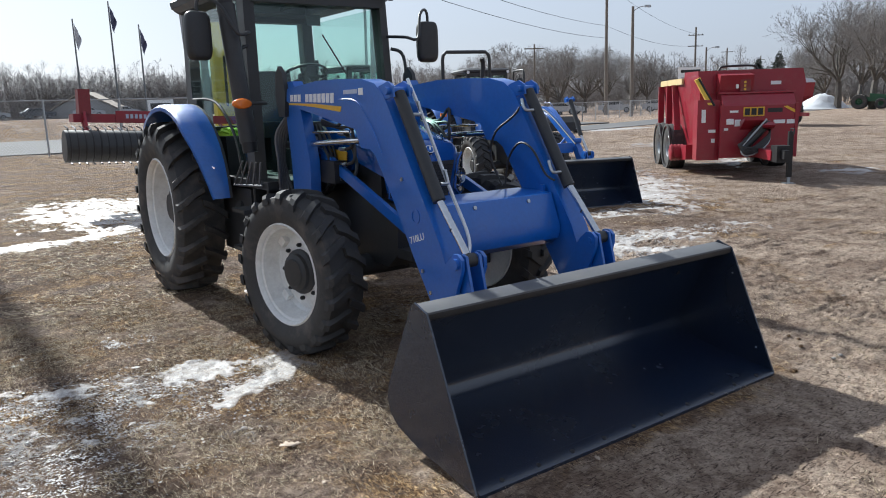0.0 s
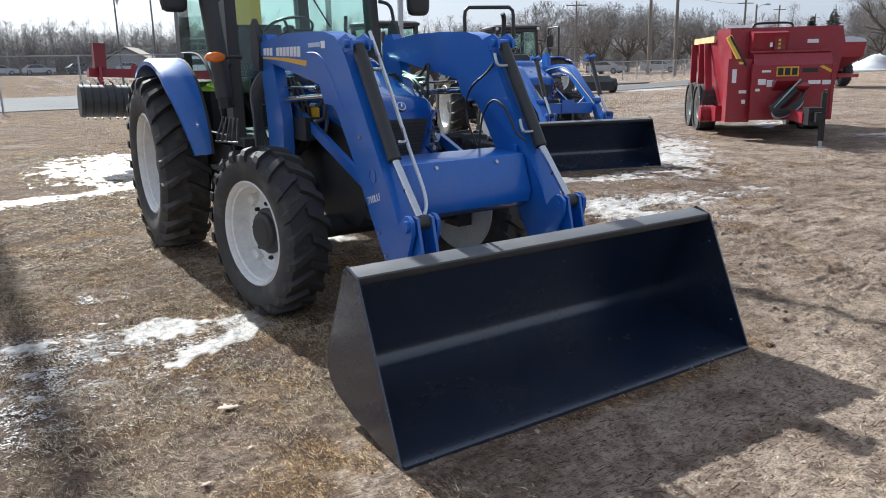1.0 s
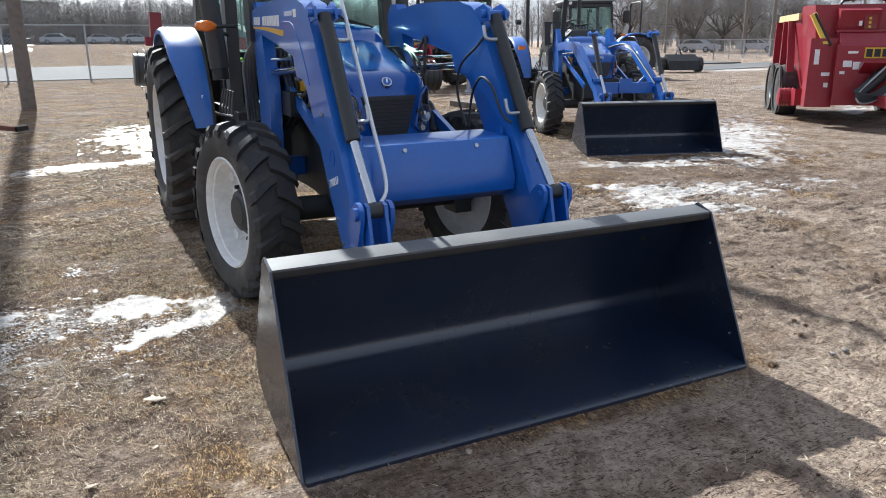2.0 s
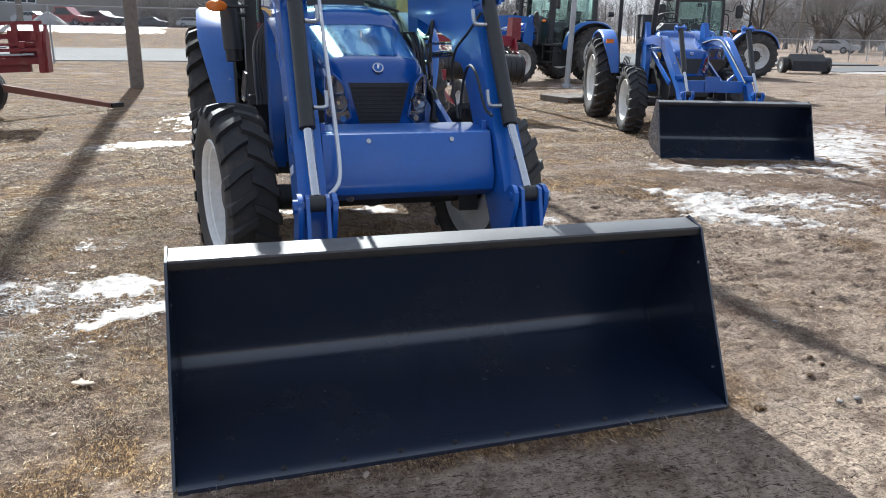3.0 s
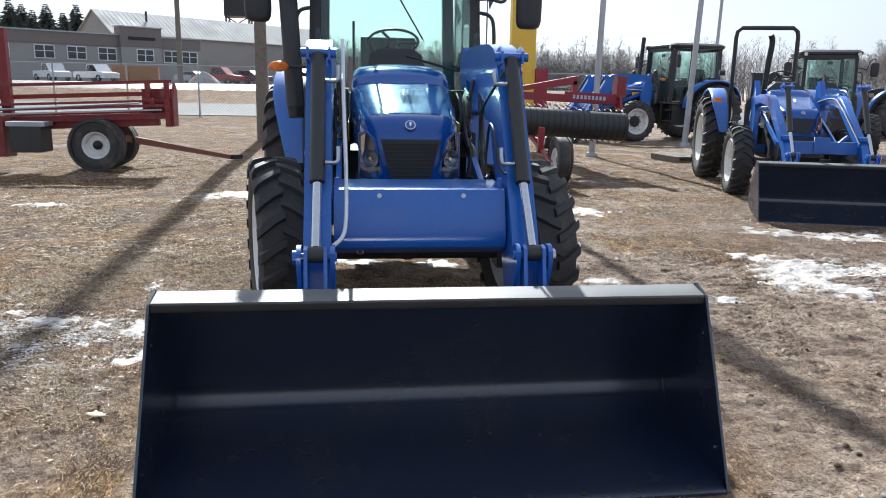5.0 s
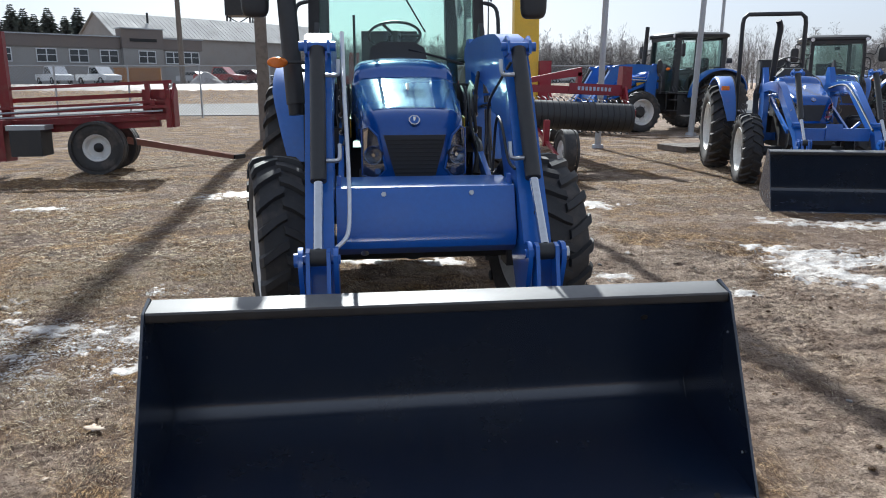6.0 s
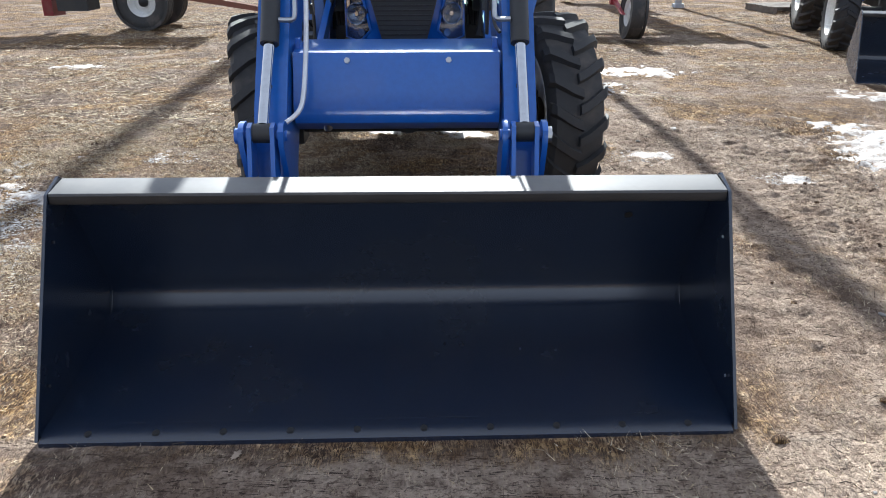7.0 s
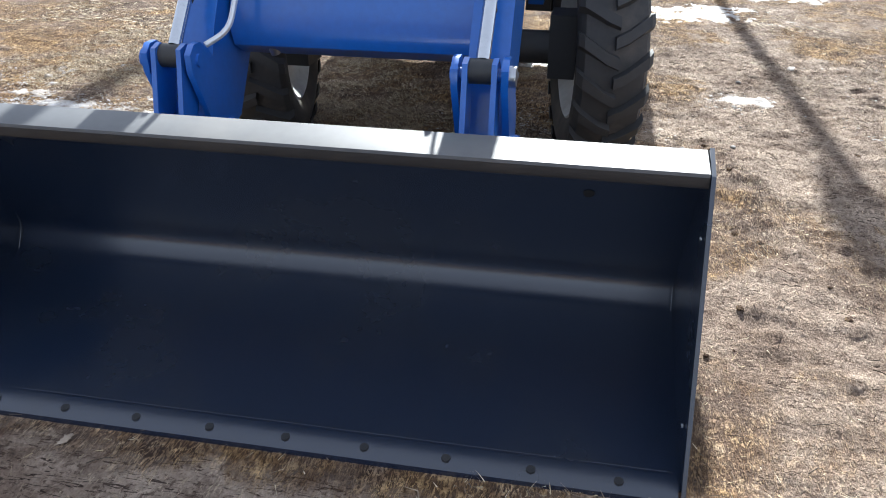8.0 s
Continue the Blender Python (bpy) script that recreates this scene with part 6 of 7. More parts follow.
# ---- poles, wires, posts, fence ----
def utility_pole(x, y, h, r=0.17, arms=(), lamp=False, label="tall weathered wooden utility pole"):
    p = thing("utility_pole", pose(x, y, -0.05), label, "pole")
    part("shaft", rod(B(), (0, 0, 0), (0, 0, h), r, r * 0.68, 14), WOOD, p)
    for z in arms:
        a = part("crossarm", box(B(), -1.2, 1.2, -0.06, 0.06, z, z + 0.12, pose(0, 0, 0, 0, 0, -35)), WOOD, p)
        for k in (-1.05, -0.4, 0.4, 1.05):
            q = pose(0, 0, 0, 0, 0, -35) @ Vector((k, 0, z + 0.12))
            part("insulator", rod(B(), q, q + Vector((0, 0, 0.16)), 0.05, 0.03, 8), GALV, a)
    if lamp:
        arm = part("lamp_arm", pipe(B(), [(0, 0, h - 0.5), (0.5, -0.35, h - 0.1), (1.1, -0.8, h)], 0.04), GALV, p)
        part("lamp_head", box(B(), 0.9, 1.5, -0.95, -0.65, h - 0.12, h + 0.08), GALV, arm, bevel=0.05)
    return p


utility_pole(-2.69, 18.6, 12.9, 0.17)
utility_pole(61.6, 57.1, 15.0, 0.2, (13.8,))
utility_pole(55.8, 48.4, 10.4, 0.19, (), True)
utility_pole(101.6, 75.1, 12.6, 0.2, (11.3, 9.6))
utility_pole(86.4, 62.1, 8.2, 0.16, (), True)
utility_pole(137.4, 93.9, 11.5, 0.2, (10.6,))
utility_pole(194.0, 122.0, 12.5, 0.22, (11.4,))
utility_pole(61.0, 68.2, 8.6, 0.14, (8.0,))
utility_pole(-16.2, 72.5, 16.0, 0.27, (14.8,))


def overhead_wire(p, q, sag):
    p, q = Vector(p), Vector(q)
    pts = []
    for k in range(13):
        s = k / 12
        pts.append(p.lerp(q, s) - Vector((0, 0, sag * 4 * s * (1 - s))))
    ob = part("overhead_wire", pipe(B(), pts, 0.018, 5, per=1, curved=False), BLACK)
    return tagged(ob, "thin black overhead power line between poles", "wire", "overhead wires")


overhead_wire((-2.2, 18.4, 12.2), (61.4, 57.0, 13.9), 1.2)
overhead_wire((-3.2, 18.8, 12.2), (62.0, 57.3, 13.9), 1.3)
overhead_wire((-2.8, 18.6, 9.4), (61.6, 57.0, 9.6), 1.0)
overhead_wire((-2.8, 18.6, 8.6), (61.6, 57.0, 8.3), 1.1)
overhead_wire((61.6, 57.1, 13.9), (101.6, 75.1, 11.5), 0.8)
overhead_wire((61.6, 57.1, 9.6), (101.6, 75.1, 9.7), 0.8)


def limp_flag(pole, h, material, side=1, wide=1.0):
    """A flag hanging in folds beside its pole, from a little under the top."""
    V, F = [], []
    nu, nv = 8, 12
    for j in range(nv + 1):
        for i in range(nu + 1):
            u, v = i / nu, j / nv
            V.append((side * (0.06 + wide * u * (0.30 + 0.12 * math.sin(v * 5)) * (1 - 0.3 * v)), 0.16 * math.sin(u * 9 + v * 3) * u, h - 0.3 - v * 1.15 - u * 0.75))
    for j in range(nv):
        for i in range(nu):
            F.append((j * (nu + 1) + i, j * (nu + 1) + i + 1, (j + 1) * (nu + 1) + i + 1, (j + 1) * (nu + 1) + i))
    fl = raw("flag", V, F, material, pole, "limp hanging flag", smooth=60)
    md = fl.modifiers.new("thickness", "SOLIDIFY")
    md.thickness = 0.01


def steel_post(x, y, h, r, lean=0.0):
    p = thing("steel_post", pose(x, y, -0.05, 0, lean, 0), "slim grey galvanised steel flag post", "post", "steel posts")
    part("tube", rod(B(), (0, 0, 0), (0, 0, h), r, r * 0.8, 14), GALV, p)
    part("footing", rod(B(), (0, 0, 0), (0, 0, 0.08), r * 1.9, r * 1.7, 14), GALV, p)
    return p


steel_post(9.45, 18.9, 8.0, 0.085, 2.0)
steel_post(5.4, 15.1, 8.0, 0.075, 1.0)
yard_post = steel_post(1.70, 11.3, 8.3, 0.07, 0.0)
limp_flag(yard_post, 8.3, CLOTH, -1, 0.45)
steel_post(8.6, 34.0, 9.0, 0.10, -3.0)
steel_post(15.6, 30.0, 7.0, 0.08, 1.0)


def chain_fence(points, h=1.8, gap=3.0, label="grey chain-link fence with steel posts"):
    """Posts, top rail and a wire mesh along a line of corners."""
    fn = thing("chain_link_fence", pose(0, 0, -0.05), label, "fence")
    V, F = [], []

    def strand(a, b, r):
        d, u, w = frame_of(b - a)
        k = len(V)
        for p in (a, b):
            for i in range(3):
                V.append(p + (u * math.cos(i * 2.094) + w * math.sin(i * 2.094)) * r)
        for i in range(3):
            F.append((k + i, k + (i + 1) % 3, k + 3 + (i + 1) % 3, k + 3 + i))
    for a, b in zip(points, points[1:]):
        a, b = Vector((*a, 0)), Vector((*b, 0))
        L = (b - a).length
        u = (b - a).normalized()
        n = max(1, round(L / gap))
        for k in range(n + 1):
            p = a + u * (L * k / n)
            part("fence_post", rod(B(), p, p + Vector((0, 0, h + 0.05)), 0.04, n=8), GALV, fn)
        part("top_rail", rod(B(), a + Vector((0, 0, h)), b + Vector((0, 0, h)), 0.028, n=6), GALV, fn)
        s = -h
        while s < L:
            for sg in (1, -1):
                s0, s1 = (s, s + h) if sg > 0 else (s + h, s)
                lo, hi = max(0, min(s0, s1)), min(L, max(s0, s1))
                if hi - lo > 0.05:
                    f = lambda q: h * abs(q - s0) / h
                    strand(a + u * lo + Vector((0, 0, f(lo))), a + u * hi + Vector((0, 0, f(hi))), 0.004)
            s += 0.14
    ob = raw("mesh", V, F, GALV, fn, "woven wire mesh")
    tagged(ob, kind="stuff")
    return fn


chain_fence([(-34, 31.6), (14, 33.4)], 2.3)
chain_fence([(36, 46.5), (43.5, 43.0), (62, 50.0)], 1.5)
chain_fence([(62, 50), (120, 62)], 1.5)


# ---- roads, far yard ----
def slab(name, pts, z, material, label, category):
    ob = raw(name, [(x, y, z) for x, y in pts] + [(x, y, z - 0.08) for x, y in pts], [tuple(range(len(pts)))] + [(i, i + len(pts), (i + 1) % len(pts) + len(pts), (i + 1) % len(pts)) for i in range(len(pts))], material)
    return tagged(ob, label, category, kind="structure")


slab("road", [(-260, 33), (38, 35), (40, 57), (-260, 56)], 0.03, ASPHALT, "pale salted asphalt road past the yard", "road")
slab("car_park", [(-120, 71), (22, 71), (46, 140), (-120, 140)], 1.53, ASPHALT, "pale thawing car park", "car park")
slab("gravel_road", [(26, 30.5), (56, 41), (120, 53), (120, 47), (60, 36), (28, 27.5)], -0.03, ASPHALT, "pale road beyond the yard", "road")


def snow_mound(m, w, h, seed, paint=None, label="dirty white ploughed heap of snow"):
    n = 26
    V, F = [], []
    for j in range(n):
        for i in range(n):
            x, y = (i / (n - 1) - 0.5) * 2, (j / (n - 1) - 0.5) * 2
            r = math.hypot(x, y)
            z = max(0, 1 - r) ** 0.75 * (0.75 + 0.5 * float(fbm(np.array(x * 3.0 + 9), np.array(y * 3.0 + 9), 4, seed)))
            V.append((x * w, y * w * 0.7, z * h - 0.05))
    for j in range(n - 1):
        for i in range(n - 1):
            F.append((j * n + i, j * n + i + 1, (j + 1) * n + i + 1, (j + 1) * n + i))
    ob = raw("snow_mound", V, F, paint or SNOW, smooth=60)
    ob.matrix_basis = m
    return tagged(ob, label, "snow mound")


snow_mound(pose(79.8, 42.4, 0), 3.6, 1.75, 5)
snow_mound(pose(74, 45, 0), 2.5, 0.9, 8)
snow_mound(pose(-13.6, 70, 1.4), 1.6, 1.3, 6, DIRTYSNOW, "dull grey heap of thawing dirty snow")


# ---- buildings ----
def long_building():
    """Front along local x, facing local -y."""
    b = thing("long_building", pose(-48.8, 121, 1.45, 0, 0, 40), "long low brown and pale block building with strip windows", "building")
    part("wall", box(B(), -28, 28.5, 0, 9, 0, 5.7), PALEBLOCK, b, "pale block lower wall")
    part("upper_wall", box(B(), -28.2, 28.7, -0.2, 9.2, 5.7, 7.5), BRICK, b, "brown upper wall")
    part("parapet", box(B(), 14.1, 21.2, -0.9, 1.2, 5.8, 8.9), BRICK, b, "raised brown entrance block")
    part("entrance_wall", box(B(), 14.2, 21.1, -0.8, 0, 0, 5.8), PALEBLOCK, b)
    part("sign_band", box(B(), 15.4, 20.0, -1.0, -0.9, 6.9, 7.4), DARKMETAL, b)
    part("coping", box(B(), -28.4, 28.9, -0.4, 9.4, 7.5, 7.68), GALV, b)
    part("coping", box(B(), 13.9, 21.4, -1.1, 1.4, 8.9, 9.08), GALV, b)
    for x in (-23.0, -18.2, -13.4, -8.6, -3.8, 2.6, 7.4, 12.2, 18.2, 23.3, 26.6):
        fy = -0.8 if 14 < x < 21 else 0.0
        w = part("window", box(B(), x - 1.4, x + 1.4, fy - 0.05, fy + 0.1, 3.5, 5.4), DARKGLASS, b, "dark window in white frame")
        fr = B()
        box(fr, x - 1.5, x + 1.5, fy - 0.14, fy, 5.35, 5.5), box(fr, x - 1.5, x + 1.5, fy - 0.14, fy, 3.4, 3.55)
        box(fr, x - 0.08, x + 0.08, fy - 0.12, fy, 3.5, 5.4), box(fr, x - 1.5, x - 1.36, fy - 0.14, fy, 3.5, 5.4), box(fr, x + 1.36, x + 1.5, fy - 0.14, fy, 3.5, 5.4)
        box(fr, x - 1.4, x + 1.4, fy - 0.12, fy, 4.5, 4.6)
        part("window_frame", fr, CARWHITE, w)
    return b


long_building()


def shed():
    """Ridge along local x, near gable at local x = 0."""
    b = thing("metal_shed", pose(-45, 150, 1.2, 0, 0, 45), "large hall with pale ribbed metal gable roof", "building")
    part("wall", prism_x(B(), [(0, 0), (0, 9.4), (6.5, 13.7), (13, 9.4), (13, 0)], 0.4, 60), PALEBLOCK, b)
    for s, y0, y1 in ((-1, -0.5, 6.5), (1, 6.5, 13.5)):
        z0, z1 = (9.15, 13.8) if s < 0 else (13.8, 9.15)
        rf = part("roof", prism_x(B(), [(y0, z0), (y1, z1), (y1, z1 + 0.15), (y0, z0 + 0.15)], 0, 60.4), ROOFMETAL, b, "pale ribbed metal roof")
        if s < 0:
            for k in range(60):
                x = 0.1 + k * 1.0
                part("roof_rib", prism_x(B(), [(y0, z0 + 0.15), (y1, z1 + 0.15), (y1, z1 + 0.20), (y0, z0 + 0.20)], x, x + 0.2), ROOFMETAL, rf, smooth=0)
    part("vent_pipe", rod(B(), (10, 4, 11.8), (10, 4, 14.2), 0.22), BLACK, b)
    return b


shed()


def feed_bin(m):
    b = thing("grain_bin", m, "dark hopper bin on steel legs", "bin")
    part("hopper", box(B(), -2.4, 2.4, -2.4, 2.4, 12.6, 18.6), DARKMETAL, b, bevel=0.1)
    for x in (-2.1, 2.1):
        for y in (-2.1, 2.1):
            part("leg", box(B(), x - 0.15, x + 0.15, y - 0.15, y + 0.15, 0, 12.6), DARKMETAL, b)
        part("brace", rod(B(), (x, -2.1, 10.0), (x, 2.1, 12.5), 0.1, n=6), DARKMETAL, b)
    for z0, z1 in ((10.0, 12.5), (12.5, 10.0), (7.4, 9.9), (9.9, 7.4)):
        part("brace", rod(B(), (-2.1, -2.1, z0), (2.1, -2.1, z1), 0.1, n=6), DARKMETAL, b)
    return b


feed_bin(pose(-29.8, 212, 1.45) @ Matrix.Scale(1.4, 4))


def far_hall(m, w, d, h, rise, material, label, roof=None):
    b = thing("far_hall", m, label, "building")
    part("wall", prism_x(B(), [(0, 0), (0, h), (d / 2, h + rise), (d, h), (d, 0)], -w / 2, w / 2), material, b)
    part("roof", prism_x(B(), [(-0.3, h - 0.05), (d / 2, h + rise + 0.1), (d + 0.3, h - 0.05), (d + 0.3, h + 0.1), (d / 2, h + rise + 0.3), (-0.3, h + 0.1)], -w / 2 - 0.4, w / 2 + 0.4), roof or ROOFMETAL, b)
    return b


far_hall(pose(33, 150, 0), 16, 10, 2.6, 3.2, PALEBLOCK, "far pale hall with shallow roof")
far_hall(pose(25.6, 126, 1.4, 0, 0, 68), 9, 9, 1.3, 2.4, PALEBLOCK, "far tan hall with a shallow gable roof", GRAVEL)
far_hall(pose(98, 128, 0), 14, 10, 2.4, 1.4, PALEBLOCK, "far small pale building")


def sign_board(m, w, z0, z1, rows, label):
    s = thing("sign_board", m, label, "sign")
    part("board", box(B(), -w / 2, w / 2, -0.1, 0.1, z0, z1), DECALWHITE, s, bevel=0.02)
    for x in (-w / 2 + 0.1, w / 2 - 0.1):
        part("sign_post", box(B(), x - 0.08, x + 0.08, 0.1, 0.26, 0, z1), GALV, s)
    for z, h, mat in rows:
        part("bar", box(B(), -w * 0.4, w * 0.4, -0.115, -0.1, z, z + h), mat, s)
    return s


sign_board(pose(69, 51.5, 0, 0, 0, -50), 2.6, 2.9, 4.9, ((3.75, 0.06, GALV), (3.3, 0.06, GALV), (4.3, 0.3, DARKMETAL)), "white roadside sign board with grey bars")
sign_board(pose(12.5, 54.5, 0, 0, 0, -15), 1.75, 1.55, 2.6, ((1.95, 0.4, DECALBLACK),), "white sign board with dark lettering bars")


DARKSTEEL = surface("grey_pole_paint", (0.16, 0.165, 0.17), 0.55, dirt_amount=0.1)


def flagpole(x, y, h, material, label):
    p = thing("flagpole", pose(x, y, 0), label, "flagpole", "flagpoles")
    part("shaft", rod(B(), (0, 0, 0), (0, 0, h), 0.085, 0.045, 10), DARKSTEEL, p)
    limp_flag(p, h, material)
    return p


flagpole(7.6, 56.2, 8.2, CLOTHPALE, "steel flagpole with pale limp flag")
flagpole(9.9, 55.6, 9.4, CLOTH, "steel flagpole with dark limp flag")
flagpole(12.0, 56.4, 8.0, CLOTH, "shorter steel flagpole with dark limp flag")


def car(m, paint, label, pickup=False):
    c = thing("pickup" if pickup else "car", m, label, "car", "parked cars")
    L = 5.4 if pickup else 4.5
    k = L / 2
    low = [(-k, 0.35), (-k, 0.85), (-k + 0.9, 0.98), (k - 0.1, 0.98), (k, 0.9), (k, 0.35)]
    part("body", prism_x(B(), low, -0.9, 0.9), paint, c, bevel=0.06)
    cb = [(-k + 1.1, 0.95), (-k + 1.9, 1.48 if not pickup else 1.75), (0.3 if pickup else k - 1.0, 1.48 if not pickup else 1.75), (0.6 if pickup else k - 0.3, 0.95)]
    ca = part("cabin", prism_x(B(), cb, -0.8, 0.8), paint, c, bevel=0.05)
    zt = 1.40 if not pickup else 1.66
    gl = [(-k + 1.3, 1.02), (-k + 1.95, zt), (0.2 if pickup else k - 1.1, zt), (0.45 if pickup else k - 0.5, 1.02)]
    part("window", prism_x(B(), gl, -0.815, 0.815), DARKGLASS, ca)
    for x in (-0.85, 0.85):
        for y in (-k + 0.95, k - 0.95):
            w = wheel(c, (x, y, 0.33), 0.34, 0.22, 0.2, 0, 12, 1 if x > 0 else -1, rim=GALV, tread="rib", hub=False)
    return c


first_car = car(pose(-30.6, 80.5, 1.53, 0, 0, 40), CARWHITE, "white pickup parked by the building", True)
copy_thing(first_car, pose(-26.6, 81.5, 1.53, 0, 0, 50))
cars = [car(pose(-20.0, 98, 1.53, 0, 0, 70), CARSILVER, "pale silver car in the car park"), car(pose(-14.5, 97, 1.53, 0, 0, 100), CARDARK, "dark car in the car park"), car(pose(-3, 121, 1.53, 0, 0, 85), CARSILVER, "silver car in the car park")]
for k, (x, y, r) in enumerate(((13.5, 124, 95), (20, 122, 88), (26, 126, 92), (31.0, 123, 85), (3, 126, 90), (36.5, 130, 95), (-9, 126, 75), (8, 128, 90))):
    copy_thing(cars[(k * 2 + 1) % 3], pose(x, y, 1.53, 0, 0, r))
car(pose(-14.7, 84, 1.53, 0, 0, 70), CARRED, "red pickup parked beyond the fence", True)
copy_thing(cars[1], pose(-11.4, 86, 1.53, 0, 0, 60))


def dumpster(m):
    d = thing("dumpster", m, "dull orange open steel waste container", "container")
    part("body", prism_x(B(), [(-1.1, 0.15), (1.1, 0.15), (1.25, 1.65), (-1.25, 1.65)], -2.4, 2.4), RUSTYORANGE, d, bevel=0.03)
    for x in (-1.8, -0.6, 0.6, 1.8):
        part("rib", prism_x(B(), [(-1.26, 0.3), (-1.16, 0.3), (-1.30, 1.6), (-1.38, 1.6)], x - 0.06, x + 0.06), RUSTYORANGE, d)
    part("rim", box(B(), -2.5, 2.5, -1.36, -1.22, 1.6, 1.75), RUSTYORANGE, d, bevel=0.02)
    for x in (-2.0, 2.0):
        part("skid", box(B(), x - 0.1, x + 0.1, -1.0, 1.0, 0, 0.16), DARKMETAL, d)
    return d


RUSTYORANGE = surface("dull_orange_paint", (0.36, 0.17, 0.06), 0.6, dirt=(0.2, 0.12, 0.08), dirt_amount=0.3, scale2=1.0)
dumpster(pose(-24.3, 88, 1.53, 0, 0, 12))
for x, y, r in ((71, 64, 40), (76, 61, 30), (90, 72, 60), (66, 68, 20)):
    copy_thing(cars[2], pose(x, y, 0.0, 0, 0, r))


def far_green_tractor(m):
    g = thing("green_tractor", m, "dark green tractor far across the yard", "tractor", "green tractors")
    part("body", prism_x(B(), [(0, 0.7), (0, 1.3), (1.4, 1.45), (1.4, 1.1), (2.6, 1.1), (2.6, 0.7)], -0.35, 0.35), GREENPAINT, g, bevel=0.05)
    part("roll_bar", pipe(B(), [(-0.5, 2.2, 1.0), (-0.5, 2.2, 2.2), (0.5, 2.2, 2.2), (0.5, 2.2, 1.0)], 0.05, curved=False), BLACK, g)
    for s in (-1, 1):
        wheel(g, (s * 0.75, 0.4, 0.5), 0.5, 0.28, 0.22, 0, 16, s, rim=GREENPAINT, hub=False)
        wheel(g, (s * 0.8, 2.2, 0.7), 0.7, 0.4, 0.30, 0, 18, s, rim=GREENPAINT, hub=False)
    return g


gt = far_green_tractor(pose(72.5, 32.2, 0, 0, 0, 20))
for x, y, r in ((75.5, 31.5, 25), (80, 32.5, 15), (85, 33.0, 20)):
    copy_thing(gt, pose(x, y, 0, 0, 0, r))


# ---- trees ----
def bare_tree(seed, h, spread, limbs=5, depth=5, lead=0.24):
    """Vertices and faces of a leafless tree: (wood, twigs)."""
    rnd = random.Random(seed)
    wood, twig = ([], []), ([], [])

    def seg(store, p, q, r0, r1, n):
        V, F = store
        d, u, w = frame_of(q - p)
        k = len(V)
        for c, r in ((p, r0), (q, r1)):
            for i in range(n):
                a = 2 * math.pi * i / n
                V.append(c + (u * math.cos(a) + w * math.sin(a)) * r)
        for i in range(n):
            F.append((k + i, k + (i + 1) % n, k + n + (i + 1) % n, k + n + i))

    def blade(p, q, r):
        V, F = twig
        a = rnd.uniform(0, 6.28)
        _, u, w = frame_of(q - p)
        side = (u * math.cos(a) + w * math.sin(a)) * r
        k = len(V)
        V.extend((p + side, p - side, q + (q - p) * 0.15))
        F.append((k, k + 1, k + 2))

    def grow(p, d, length, r, level):
        steps = 3 if level < 3 else 2
        for k in range(steps):
            bend = Vector((rnd.uniform(-1, 1), rnd.uniform(-1, 1), rnd.uniform(-0.4, 0.7))) * (0.22 if level else 0.07)
            d = (d + bend).normalized()
            q = p + d * (length / steps)
            r1 = r * (0.86 if level else 0.88)
            if level > 4:
                blade(p, q, max(r, 0.016))
            else:
                seg(wood if level < 3 else twig, p, q, r, r1, 7 if level == 0 else 5 if level < 3 else 3)
            p, r = q, r1
            if level and level < depth and rnd.random() < (0.75 if level < 4 else 0.95):
                side = frame_of(d)[1 + rnd.randint(0, 1)] * rnd.choice((-1, 1))
                grow(p, (d * 0.65 + side * rnd.uniform(0.4, 0.9) + Vector((0, 0, 0.15))).normalized(), length * rnd.uniform(0.45, 0.68), r * 0.55, level + 1)
        if level < depth:
            n = limbs if level == 0 else rnd.choice((2, 2, 3))
            a0 = rnd.uniform(0, 6.28)
            for k in range(n):
                a = a0 + 6.28 * k / n + rnd.uniform(-0.4, 0.4)
                _, u, w = frame_of(d)
                out = u * math.cos(a) + w * math.sin(a)
                f = spread * (rnd.uniform(0.5, 1.0) if level == 0 else rnd.uniform(0.35, 0.8))
                grow(p, (d + out * f + Vector((0, 0, 0.1))).normalized(), length * rnd.uniform(0.62, 0.82) * (0.9 if level else 0.276 / lead), r * rnd.uniform(0.5, 0.68), level + 1)
    grow(Vector((0, 0, -0.1)), Vector((0, 0, 1)), h * lead, h * 0.024, 0)
    return wood, twig


def tree(m, seed, h, spread, limbs=5, depth=5, lead=0.24, label="tall bare winter tree with fine twigs"):
    t = thing("bare_tree", m, label, "tree", "bare trees")
    wood, twig = bare_tree(seed, h, spread, limbs, depth, lead)
    raw("trunk", *wood, BARK, t)
    raw("crown", *twig, TWIG, t, "fine bare twigs")
    return t


def at_bearing(az, dist, z=0.0):
    return (-2.75 + dist * math.sin(radians(az)), -2.23 + dist * math.cos(radians(az)), z)


